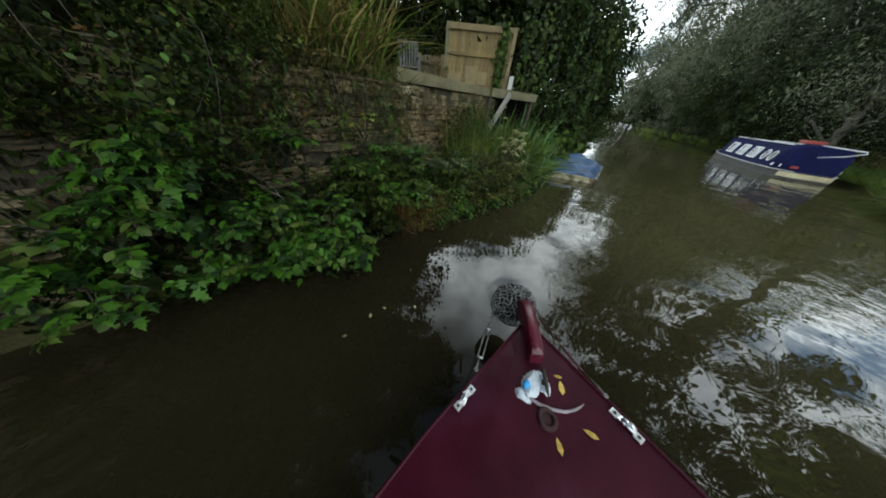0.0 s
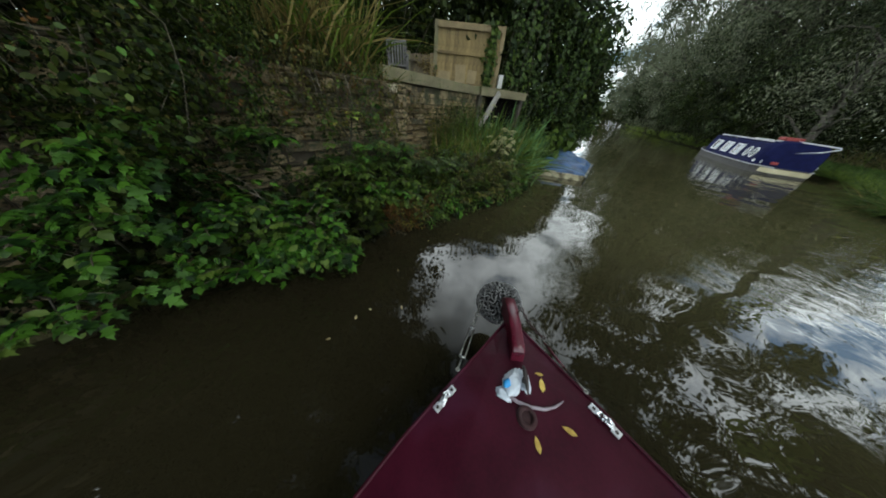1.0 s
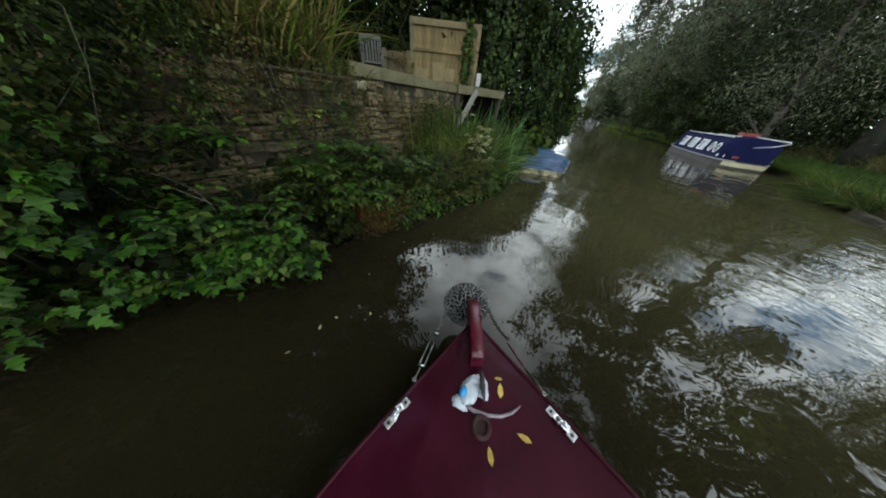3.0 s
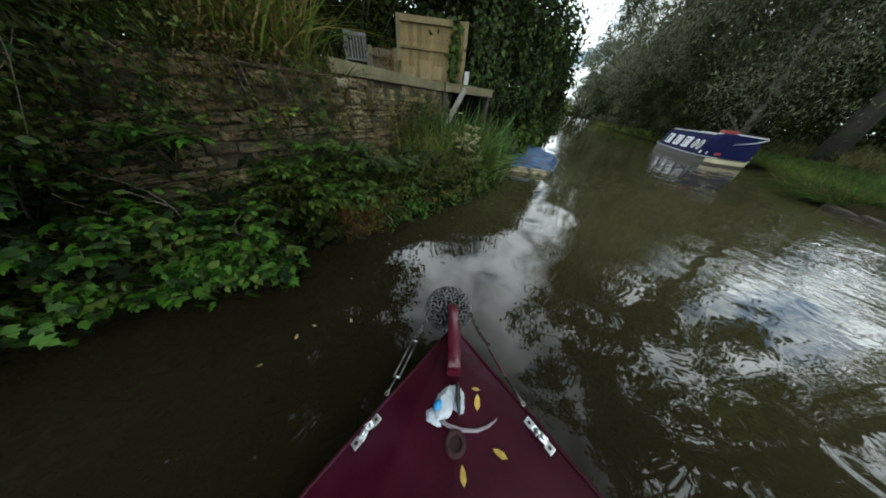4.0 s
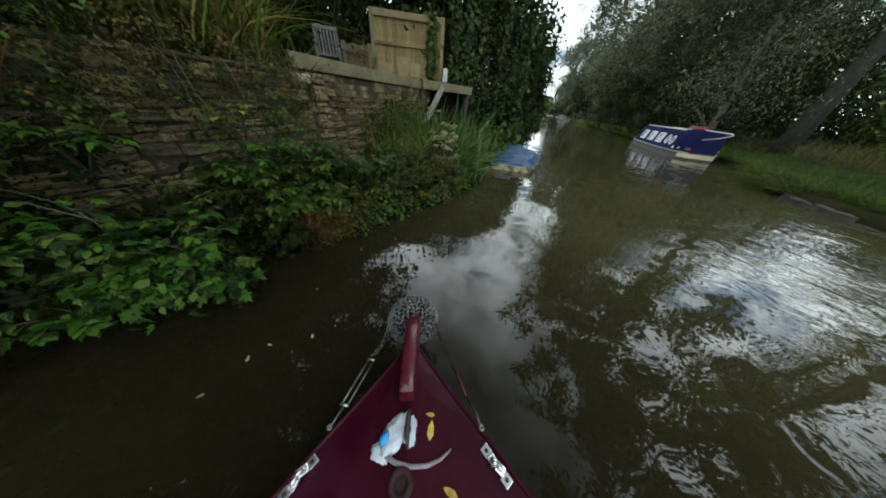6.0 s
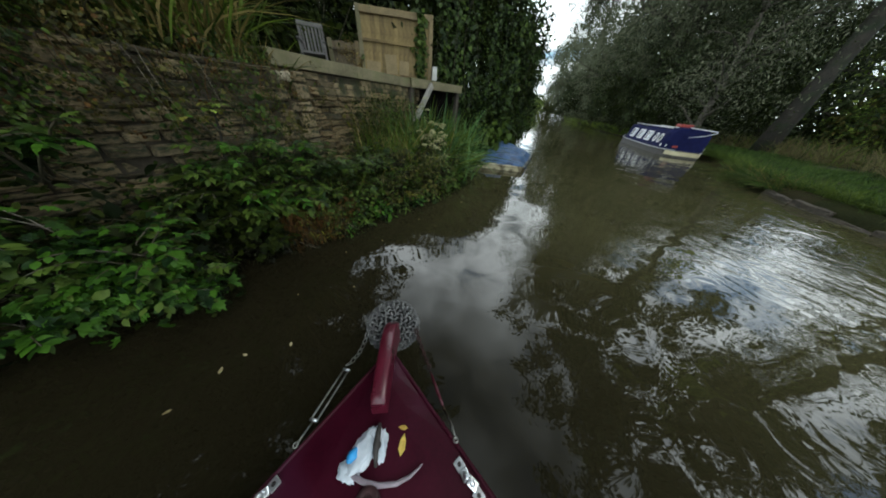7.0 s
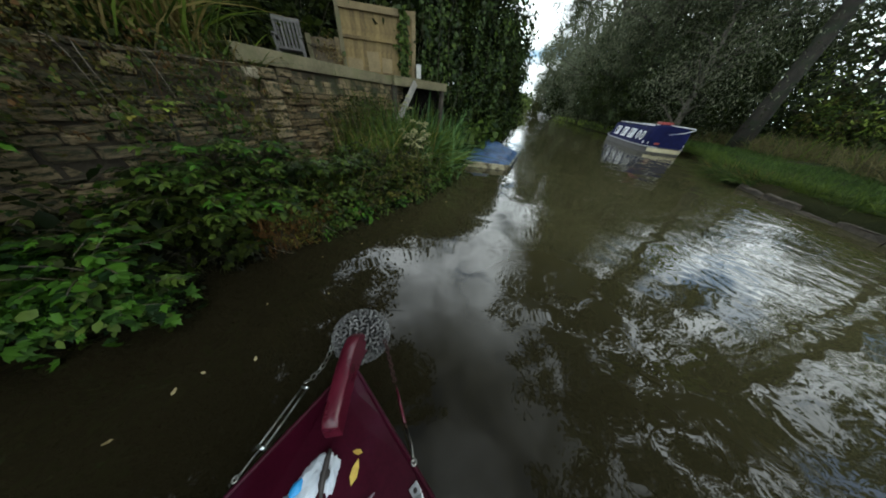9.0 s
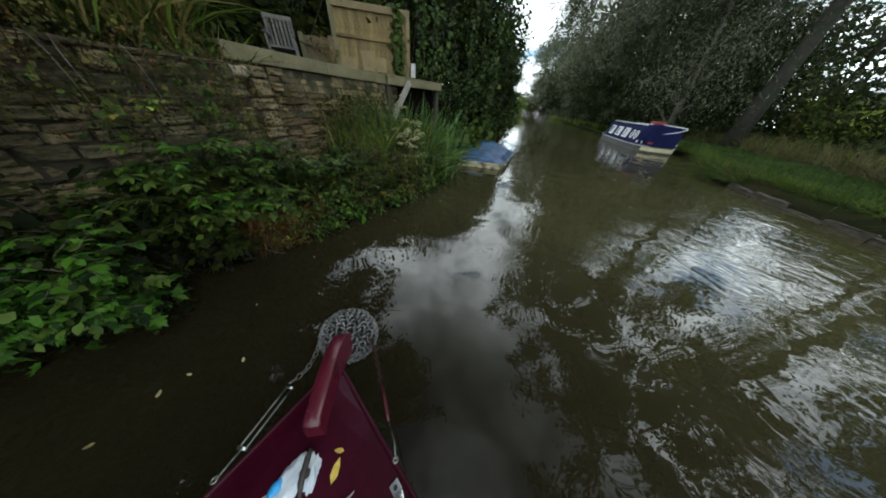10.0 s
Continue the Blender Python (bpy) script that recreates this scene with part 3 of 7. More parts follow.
# ---------------------------------------------------------------- boats
NAVY = material("navy_paint", (0.005, 0.006, 0.03), (0.011, 0.013, 0.062), scale=3, rough=0.7, bump=0.05, spec=0.08)
CANVAS = material("navy_canvas", (0.005, 0.006, 0.03), (0.012, 0.015, 0.066), scale=5, rough=0.85, bump=0.5, fine=90, spec=0.1)
HULL_GREY = material("scuffed_hull_paint", (0.022, 0.02, 0.02), (0.075, 0.07, 0.068), scale=4, rough=0.6, bump=0.2, blotch=((0.035, 0.03, 0.028), 3.0, 0.5, 0.65))
STRAKE = material("pale_strake_paint", (0.16, 0.16, 0.17), (0.34, 0.34, 0.35), scale=4, rough=0.6, bump=0.2)
HULL_BLACK = material("hull_blacking", (0.006, 0.006, 0.006), (0.03, 0.028, 0.026), rough=0.6)
CREAM = material("cream_paint", (0.4, 0.35, 0.2), (0.64, 0.58, 0.38), scale=3, rough=0.5, bump=0.1)
RED = material("red_paint", (0.16, 0.016, 0.014), (0.32, 0.04, 0.03), rough=0.5)
FRAME_WHITE = material("window_trim", (0.55, 0.56, 0.57), (0.8, 0.8, 0.8), rough=0.35)
GLASS = material("dim_glass", (0.02, 0.025, 0.03), (0.05, 0.055, 0.06), rough=0.08, bump=0.0, spec=0.8)
CURTAIN = material("net_curtain", (0.35, 0.37, 0.4), (0.65, 0.67, 0.7), rough=0.8)


def loft(bm, rings, close=True):
    """Joins rings of places into a skin."""
    made = [[bm.verts.new(p) for p in r] for r in rings]
    n = len(made[0])
    for a, b in zip(made, made[1:]):
        for k in range(n if close else n - 1):
            bm.faces.new((a[k], a[(k + 1) % n], b[(k + 1) % n], b[k]))
    if close:
        bm.faces.new(made[0][::-1])
        bm.faces.new(made[-1])
    return made


def moored_boat():
    """A short cabin boat: x forward (away), y to its left, z up from the water."""
    t = thing("moored_boat", "navy cabin boat with cream stern and canvas cover, moored", "boat")
    L, hb = 8.0, 0.92

    def half(x):
        s = x / L
        return hb * (0.5 + 0.5 * min(1, s * 7) ** 0.6) * (1 - max(0, (s - 0.8) / 0.2) ** 2.2 * 0.92)

    xs = [0.0, 0.25, 0.8, 2, 4, 6, 6.6, 7.1, 7.5, 7.8, 8.0]
    lift = [0.36, 0.36, 0.35, 0.34, 0.34, 0.36, 0.40, 0.44, 0.49, 0.53, 0.56]
    bm = bmesh.new()
    loft(bm, [[(x, half(x) * 0.9, -0.4), (x, half(x), 0.06), (x, half(x), z), (x, -half(x), z), (x, -half(x), 0.06), (x, -half(x) * 0.9, -0.4)] for x, z in zip(xs, lift)])
    hull = part("hull", bm, HULL_GREY, t)
    for sign in (1, -1):
        bm = bmesh.new()
        tube(bm, [(x, sign * (half(x) + 0.015), z) for x, z in zip(xs, lift)], 0.03, 6)
        part("gunwale", bm, STRAKE, hull, "pale grey rubbing strake")
    bm = bmesh.new()
    loft(bm, [[(x, s * (half(max(x, 0)) + 0.012), z) for s, z in ((1, 0.17), (1, 0.335), (-1, 0.335), (-1, 0.17))] for x in (-0.03, 0.12, 0.24, 0.36)])
    part("stern_band", bm, CREAM, t, "cream painted stern band")
    # cabin with leaning sides
    c0, c1 = 1.05, 6.5
    bm = bmesh.new()
    loft(bm, [[(x, 0.86, 0.3), (x, 0.72, 1.12), (x, 0.35, 1.19), (x, -0.35, 1.19), (x, -0.72, 1.12), (x, -0.86, 0.3)] for x in (c0, c1 - 0.15, c1)])
    cabin = part("cabin", bm, NAVY, t)
    for sign in (1, -1):
        bm = bmesh.new()
        tube(bm, [(c0 + 0.1, sign * 0.63, 1.2), (c1 - 0.2, sign * 0.63, 1.2)], 0.025, 6)
        part("handrail", bm, FRAME_WHITE, cabin, "white roof handrail")
    lean = math.degrees(math.atan2(0.14, 0.82))
    for sign in (1, -1):
        side = Matrix.Translation((0, sign * 0.79, 0.74)) @ pose(0, 0, 0, sign * lean, 0, 0)
        for x in (5.5, 4.2, 3.0):
            bm = bmesh.new()
            for dx, dz, sx, sz in ((0, 0.2, 0.8, 0.05), (0, -0.2, 0.8, 0.05), (-0.375, 0, 0.05, 0.36), (0.375, 0, 0.05, 0.36)):
                box(bm, (sx, 0.03, sz), (dx, 0, dz), bevel=0.006)
            win = part("window_frame", bm, FRAME_WHITE, t)
            win.matrix_world = Matrix.Translation((x, 0, 0)) @ side
            bm = bmesh.new()
            box(bm, (0.7, 0.012, 0.36))
            part("pane", bm, GLASS, win)
            bm = bmesh.new()
            box(bm, (0.32, 0.008, 0.34), (-0.18, sign * 0.012, 0), bevel=0.002)
            part("curtain", bm, CURTAIN, win)
        for x in (1.98, 1.42):
            bm = bmesh.new()
            tube(bm, [(0.18 * math.cos(a), 0, 0.18 * math.sin(a)) for a in (2 * math.pi * k / 20 for k in range(21))], 0.026, 6, cap=False)
            win = part("porthole_rim", bm, FRAME_WHITE, t)
            win.matrix_world = Matrix.Translation((x, sign * 0.004, 0)) @ side
            bm = bmesh.new()
            bmesh.ops.create_circle(bm, cap_ends=True, radius=0.18, segments=20, matrix=pose(0, sign * 0.004, 0, 90, 0, 0))
            part("pane", bm, GLASS, win)
    # canvas cover over the stern cockpit, on hoops
    bm = bmesh.new()
    rings = []
    for x, top, wide in ((1.12, 1.2, 0.84), (1.0, 1.26, 0.86), (0.88, 1.28, 0.86), (0.74, 1.27, 0.84), (0.56, 1.24, 0.76), (0.45, 0.8, 0.7), (0.36, 0.37, 0.62)):
        ring = []
        for k in range(13):
            a = math.pi * k / 12
            ring.append((x, wide * math.copysign(abs(math.cos(a)) ** 0.45, math.cos(a)), 0.34 + (top - 0.34) * math.sin(a) ** 0.5 if 0 < k < 12 else 0.34))
        rings.append(ring)
    loft(bm, rings)
    cover = part("canopy", bm, CANVAS, t, "navy canvas cockpit cover")
    for sign in (1, -1):
        for x in (0.82, 0.55):
            bm = bmesh.new()
            box(bm, (0.17, 0.012, 0.1), (x, sign * (0.85 if x > 0.6 else 0.74), 0.5), (sign * 3, 0, 0), bevel=0.004)
            part("cover_window", bm, FRAME_WHITE, cover)
    bm = bmesh.new()
    box(bm, (0.55, 0.5, 0.12), (1.55, 0.1, 1.32), bevel=0.03)
    part("roof_box", bm, RED, t, "red box on the roof")
    bm = bmesh.new()
    tube(bm, [(0.95, 0.1, 1.27), (0.2, 0.12, 1.26), (-1.35, 0.13, 1.24), (-1.4, 0.13, 1.2), (-0.8, 0.13, 1.06), (0.45, 0.12, 0.9)], 0.019, 8)
    part("tiller", bm, FRAME_WHITE, t, "white bent tiller tube")
    for z, y in ((0.5, 0.45),):
        bm = bmesh.new()
        box(bm, (0.06, 0.2, 0.09), (0.3, y, z), bevel=0.01)
        part("stern_plate", bm, RED if y > 0 else FRAME_WHITE, t)
    return t


boat = moored_boat()
_side = Vector((12.1, 8.0, 0))
_ahead, _right = Vector((0.478, 0.878, 0)).normalized(), Vector((0.878, -0.478, 0)).normalized()
_o = _side + _right * 0.92 + _ahead * 0.98
boat.matrix_world = Matrix(((_ahead.x, -_right.x, 0, _o.x), (_ahead.y, -_right.y, 0, _o.y), (0, 0, 1, -0.09), (0, 0, 0, 1))) @ Matrix.Diagonal((0.81, 1, 1, 1))

# dinghy under a blue sheet
TARP = material("blue_tarpaulin", (0.016, 0.05, 0.13), (0.055, 0.125, 0.27), scale=6, rough=0.45, bump=0.7, fine=24, dist=0.03, blotch=((0.012, 0.035, 0.09), 4.0, 0.5, 0.66))
DINGHY = material("stained_cream_hull", (0.2, 0.17, 0.09), (0.5, 0.45, 0.3), scale=5, rough=0.6, bump=0.3, blotch=((0.09, 0.075, 0.04), 6.0, 0.48, 0.62))
dinghy = thing("dinghy", "small cream dinghy under a faded blue tarpaulin, afloat", "dinghy")
DA, DB, DC, DD = Vector((2.38, 5.6, 0)), Vector((3.56, 5.2, 0)), Vector((4.72, 6.9, 0)), Vector((3.66, 7.5, 0))


def on_dinghy(u, v, z):
    p = DA.lerp(DB, u).lerp(DD.lerp(DC, u), v)
    return (p.x, p.y, z)


bm = bmesh.new()
loft(bm, [[on_dinghy(u0, v, z) for u0, z in ((0.10, -0.14), (0.9, -0.14), (1.0, 0.09), (0.97, 0.12), (0.03, 0.12), (0.0, 0.09))] for v in (0, 0.25, 0.5, 0.75, 1.0)])
part("hull", bm, DINGHY, dinghy)
bm = bmesh.new()
tube(bm, [on_dinghy(u, v, 0.115) for u, v in ((0, 0), (0.25, -0.01), (0.5, -0.015), (0.75, -0.01), (1, 0), (1.01, 0.5), (1, 1), (0, 1), (-0.01, 0.5), (0, 0))], 0.022, 6)
part("rubbing_strip", bm, DINGHY, dinghy, "yellowed rubbing strip round the rim")
bm = bmesh.new()
NU, NV = 28, 22
rows = []
for j in range(NV + 1):
    row = []
    for i in range(NU + 1):
        u, v = -0.06 + 1.09 * i / NU, 0.03 + 1.0 * j / NV
        edge = min(1, 7 * min(i / NU, 1 - i / NU, j / NV + 0.06, 1 - j / NV))
        z = 0.085 + 0.12 * edge + 0.30 * edge * v * (0.55 + 0.45 * math.cos(3.1 * (u - 0.1)))
        z += 0.075 * edge * (0.6 - abs(math.sin(8 * v + 1.6 * u + 0.8 * math.sin(5 * u)))) + 0.012 * math.sin(21 * u - 9 * v) * edge
        row.append(bm.verts.new(on_dinghy(u, v, z)))
    rows.append(row)
for a, b in zip(rows, rows[1:]):
    for k in range(NU):
        bm.faces.new((a[k], a[k + 1], b[k + 1], b[k])).smooth = True
sheet = part("tarpaulin", bm, TARP, dinghy, "faded blue tarpaulin sagging in folds")
mod = sheet.modifiers.new("thick", "SOLIDIFY")
mod.thickness = 0.008

# ---------------------------------------------------------------- the bow underfoot
MAROON = material("maroon_deck_paint", (0.018, 0.0009, 0.0048), (0.040, 0.0022, 0.0105), scale=6, rough=0.4, spec=0.16, bump=0.12, fine=90, blotch=((0.036, 0.007, 0.02), 3.0, 0.54, 0.74), dist=0.004)
MAROON_GLOSS = material("maroon_stem_paint", (0.045, 0.003, 0.010), (0.09, 0.008, 0.02), scale=8, rough=0.3, bump=0.1, fine=80, dist=0.004)
ROPE = material("weathered_rope", (0.03, 0.03, 0.031), (0.19, 0.19, 0.187), scale=14, rough=0.9, bump=0.8, fine=160, island=0.4, dist=0.006)
ROPE_DARK = material("dark_rope_core", (0.002, 0.002, 0.002), (0.012, 0.011, 0.010), rough=0.9, bump=0.8, fine=120, dist=0.006)
STEEL_DULL = material("dull_chain_steel", (0.14, 0.14, 0.13), (0.42, 0.42, 0.39), scale=12, rough=0.4, metal=1.0, bump=0.2, blotch=((0.06, 0.035, 0.02), 14.0, 0.52, 0.7), dist=0.003)
STEEL = material("bright_steel", (0.55, 0.57, 0.6), (0.86, 0.88, 0.9), scale=12, rough=0.34, metal=1.0, bump=0.15, blotch=((0.2, 0.12, 0.07), 14.0, 0.6, 0.75), dist=0.003)
RUST = material("rusty_iron", (0.010, 0.004, 0.004), (0.045, 0.014, 0.011), scale=18, rough=0.85, metal=0.2, bump=0.6, fine=120, dist=0.004)
OLD_PAINT = material("old_maroon_paint_on_iron", (0.012, 0.002, 0.003), (0.034, 0.007, 0.008), scale=18, rough=0.8, bump=0.6, fine=120, dist=0.004)
BLACK_IRON = material("dark_iron", (0.008, 0.007, 0.007), (0.035, 0.028, 0.025), rough=0.6, bump=0.4, fine=90, dist=0.003)
PLASTIC = material("white_plastic_film", (0.45, 0.52, 0.6), (0.75, 0.8, 0.85), scale=9, rough=0.35, bump=0.3, through_light=0.2)
PLASTIC_BLUE = material("blue_print", (0.02, 0.2, 0.5), (0.05, 0.35, 0.7), rough=0.4)
HOSE = material("clear_strip", (0.12, 0.09, 0.11), (0.28, 0.24, 0.27), rough=0.35)
YELLOW_LEAF = material("yellow_leaf", (0.32, 0.2, 0.03), (0.62, 0.45, 0.09), scale=30, rough=0.55, bump=0.2, spread=0.4)

D = 0.95
BOAT = eye_pose(0.424, 0.148, 1.356, -8.82, -36.43, 5.53) @ pose(0, 0, 0, -(90 - 36.43), 0, 0) @ Matrix.Translation((-0.05 * D, 0, -D))
bow = thing("narrowboat_bow", "maroon painted steel narrowboat bow with foredeck", "boat")


def bp(name, bm, mat, parent=bow, label=""):
    return part(name, bm, mat, parent, label)


# plan of the deck edge: (y, half width)
PLAN = [(0.545, 0.004), (0.52, 0.030), (0.44, 0.095), (0.34, 0.175), (0.235, 0.262), (0.12, 0.355), (0.0, 0.45), (-0.2, 0.59), (-0.45, 0.73), (-0.8, 0.88), (-1.3, 0.99), (-2.0, 1.03)]
bm = bmesh.new()
rings = []
for y, w in PLAN:
    rise = 0.012 * max(0, 1 - w / 0.5)
    rings.append([(-w, y, 0.0 + rise), (-w * 0.5, y, 0.012 + rise), (0, y, 0.018 + rise), (w * 0.5, y, 0.012 + rise), (w, y, 0.0 + rise), (w * 0.97, y, -0.03), (0, y, -0.03), (-w * 0.97, y, -0.03)])
loft(bm, rings)
bmesh.ops.recalc_face_normals(bm, faces=bm.faces)
bp("foredeck", bm, MAROON)
for sign in (1, -1):
    bm = bmesh.new()
    tube(bm, [(sign * w, y, 0.003 + 0.012 * max(0, 1 - w / 0.5)) for y, w in PLAN], 0.007, 8)
    bp("deck_edge", bm, MAROON)
    bm = bmesh.new()
    rings = []
    for y, w in PLAN:
        flare = min(0.12, 0.25 * w)
        rings.append([(sign * w, y, -0.005), (sign * (w - 0.25 * flare), y - 0.02, -0.16), (sign * (w - flare), y - 0.06, -0.5), (sign * (w - flare) * 0.9, y - 0.1, -0.9)])
    loft(bm, rings, close=False)
    bp("hull_side", bm, HULL_BLACK, label="black hull plating under the deck")
# stem bar, over the deck's centre and out past the tip
bm = bmesh.new()
prof = [(0.318, 0.010, 0.02), (0.330, 0.010, 0.082), (0.352, 0.010, 0.098), (0.50, 0.016, 0.11), (0.58, -0.01, 0.105), (0.64, -0.05, 0.085), (0.675, -0.12, 0.05), (0.69, -0.25, 0.0)]
loft(bm, [[(-0.028, y, lo), (-0.028, y, hi - 0.006), (-0.022, y, hi), (0.022, y, hi), (0.028, y, hi - 0.006), (0.028, y, lo)] for y, lo, hi in prof])
bmesh.ops.recalc_face_normals(bm, faces=bm.faces)
for f in bm.faces:
    f.smooth = len(f.verts) == 4 and abs(f.normal.z) > 0.3
bm2 = bmesh.new()
box(bm2, (2.0, 0.02, 0.85), (0, -1.99, -0.44))
bp("bulkhead", bm2, HULL_BLACK)
bp("stem_bar", bm, MAROON_GLOSS, label="glossy maroon stem bar")

# rope fender: a core and a knotted net of cords
fender = thing("rope_fender", "round knotted grey rope bow fender hung on chains", "fender")
FC, FR = Vector((-0.026, 0.745, -0.085)), 0.142
bm = bmesh.new()
bmesh.ops.create_uvsphere(bm, u_segments=24, v_segments=16, radius=FR * 0.88, matrix=Matrix.Translation(FC) @ Matrix.Diagonal((1.0, 0.9, 1.0, 1)))
for f in bm.faces:
    f.smooth = True
part("core", bm, ROPE_DARK, fender)
bm = bmesh.new()
ROWS_KNOT, rope_rng = 19, np.random.default_rng(21)
for i in range(ROWS_KNOT):
    th = math.pi * (i + 0.5) / ROWS_KNOT
    n_knots = max(3, round(34 * math.sin(th)))
    for k in range(n_knots):
        ph = 2 * math.pi * (k + 0.5 * (i % 2)) / n_knots
        out = Vector((math.sin(th) * math.cos(ph), math.cos(th), math.sin(th) * math.sin(ph)))
        east = Vector((-math.sin(ph), 0, math.cos(ph)))
        north = out.cross(east)
        c = FC + Vector((out.x, 0.92 * out.y, out.z)) * FR * (0.945 + rope_rng.normal(0, 0.012))
        # each knot is one loop of cord standing out of the surface, slanting up one way and back the other
        slant = (0.9 if (i + k) % 2 else -0.9) + rope_rng.normal(0, 0.25)
        way = (east * math.cos(slant) + north * math.sin(slant)).normalized()
        tube(bm, [c - way * 0.0115 - out * 0.007, c - way * 0.006 + out * 0.005, c + out * 0.008, c + way * 0.006 + out * 0.005, c + way * 0.0115 - out * 0.007], [0.004, 0.0052, 0.0056, 0.0052, 0.004], 5)
part("netting", bm, ROPE, fender, "knotted grey rope netting")


def chain(a, b, sag, link, wire, mat, name, label, upto=1.0):
    """A chain of separate oval links between a and b."""
    t = thing(name, label, "chain")
    a, b = Vector(a), Vector(b)
    n = max(3, int((b - a).length * upto / (link * 0.74)))
    pts = [a.lerp(b, upto * i / n) + Vector((0, 0, -sag * 4 * (i / n) * (1 - i / n))) for i in range(n + 1)]
    for i, (p, q) in enumerate(zip(pts, pts[1:])):
        way = (q - p).normalized()
        m = Matrix.Translation((p + q) / 2) @ way.to_track_quat("X", "Z").to_matrix().to_4x4() @ pose(0, 0, 0, 90 * (i % 2) + 20, 0, 0)
        bm = bmesh.new()
        ring = []
        for k in range(15):
            ang = 2 * math.pi * k / 14
            ring.append(m @ Vector((link / 2 * math.cos(ang) * 1.0, link * 0.3 * math.sin(ang), 0)))
        tube(bm, ring, wire, 5, cap=False)
        part("link", bm, mat, t)
    return t


LA, LB = (-0.150, 0.69, -0.05), (-0.268, 0.252, 0.012)
RA, RB = (0.105, 0.69, -0.05), (0.268, 0.235, 0.012)
left_chain = chain(LA, LB, 0.04, 0.034, 0.0026, STEEL_DULL, "chain", "bright steel chain from fender to deck edge", 0.40)
right_chain = chain(RA, RB, 0.03, 0.026, 0.0033, RUST, "chain", "rusty iron chain from fender to deck edge", 0.46)
screw = thing("turnbuckle", "steel bottle screw tensioning the fender chain", "turnbuckle")
p, q = Vector(LA).lerp(Vector(LB), 0.42) + Vector((0, 0, -0.02)), Vector(LA).lerp(Vector(LB), 0.84) + Vector((0, 0, -0.012))
w = (q - p).normalized()
s = w.cross(Vector((0, 0, 1))).normalized() * 0.012
for off in (s, -s):
    bm = bmesh.new()
    tube(bm, [p + off, q + off], 0.0036, 6)
    part("side_rod", bm, STEEL_DULL, screw)
for c in (p, q):
    bm = bmesh.new()
    tube(bm, [c - s * 1.3, c + s * 1.3], 0.0055, 6)
    part("end_block", bm, STEEL, screw)
bm = bmesh.new()
tube(bm, [q, Vector(LB)], 0.0035, 6)
tube(bm, [Vector(LB) + Vector((0.007 * math.cos(k * 0.45), 0.007 * math.sin(k * 0.45), 0.004)) for k in range(15)], 0.0032, 6, cap=False)
part("hook", bm, STEEL_DULL, screw)
bm = bmesh.new()
p2 = Vector(RA).lerp(Vector(RB), 0.80) + Vector((0, 0, -0.016))
p1 = Vector(RA).lerp(Vector(RB), 0.46) + Vector((0, 0, -0.029))
tube(bm, [p2, p2.lerp(Vector(RB), 0.5) + Vector((0.006, 0, 0)), Vector(RB)], 0.004, 6)
tube(bm, [Vector(RB) + Vector((0.007 * math.cos(k * 0.45), 0.007 * math.sin(k * 0.45), 0.004)) for k in range(15)], 0.0034, 6, cap=False)
tube(bm, [p1.lerp(p2, 0.94), p2], 0.005, 6)
wire_end = tagged(part("shackle", bm, STEEL_DULL), "steel shackle holding the chain at the deck edge", "shackle")
sleeve = thing("turnbuckle", "dark red painted bottle screw on the rusty chain", "turnbuckle")
for k, (u, v, r) in enumerate(((0.0, 0.12, 0.0045), (0.1, 0.9, 0.0062), (0.88, 1.0, 0.0045))):
    bm = bmesh.new()
    tube(bm, [p1.lerp(p2, u), p1.lerp(p2, (u + v) / 2) + Vector((0, 0, -0.002)), p1.lerp(p2, v)], [r * 0.8, r, r * 0.8], 8)
    part("body" if k == 1 else "end_block", bm, MAROON_GLOSS if k == 1 else RUST, sleeve)

# fairleads at the deck's edges
def fairlead(m, tilt):
    t = thing("fairlead", "polished steel fairlead screwed to the deck edge", "fairlead", group="fairleads on the foredeck")
    for y in (-0.05, 0.05):
        bm = bmesh.new()
        box(bm, (0.034, 0.034, 0.007), (0, y, 0.0035), bevel=0.002)
        plate = part("end_plate", bm, STEEL, t)
        bm = bmesh.new()
        tube(bm, [(0, y, 0.006), (0, y, 0.0085)], 0.0075, 10)
        part("bolt", bm, BLACK_IRON, plate)
    for y, d in ((-0.017, 1), (0.017, -1)):
        bm = bmesh.new()
        box(bm, (0.030, 0.036, 0.008), (d * 0.003, y, 0.012), (d * 16, 0, d * 14), bevel=0.003)
        part("cheek", bm, STEEL, t)
        bm = bmesh.new()
        tube(bm, [(d * 0.002, y, 0.012), (d * 0.003, y + d * 0.002, 0.024), (d * 0.003, y + d * 0.010, 0.031), (d * 0.003, y + d * 0.018, 0.028)], [0.011, 0.010, 0.008, 0.005], 8)
        part("horn", bm, STEEL, t)
    return t


deck_fittings = [(fairlead(None, 0), pose(-0.312, 0.136, 0.012, 0, 3, -37) @ Matrix.Diagonal((0.82, 0.82, 0.9, 1)))]
deck_fittings.append((copy_thing(deck_fittings[0][0], Matrix()), pose(0.298, 0.145, 0.012, 0, -3, 37) @ Matrix.Diagonal((0.82, 0.82, 0.9, 1))))

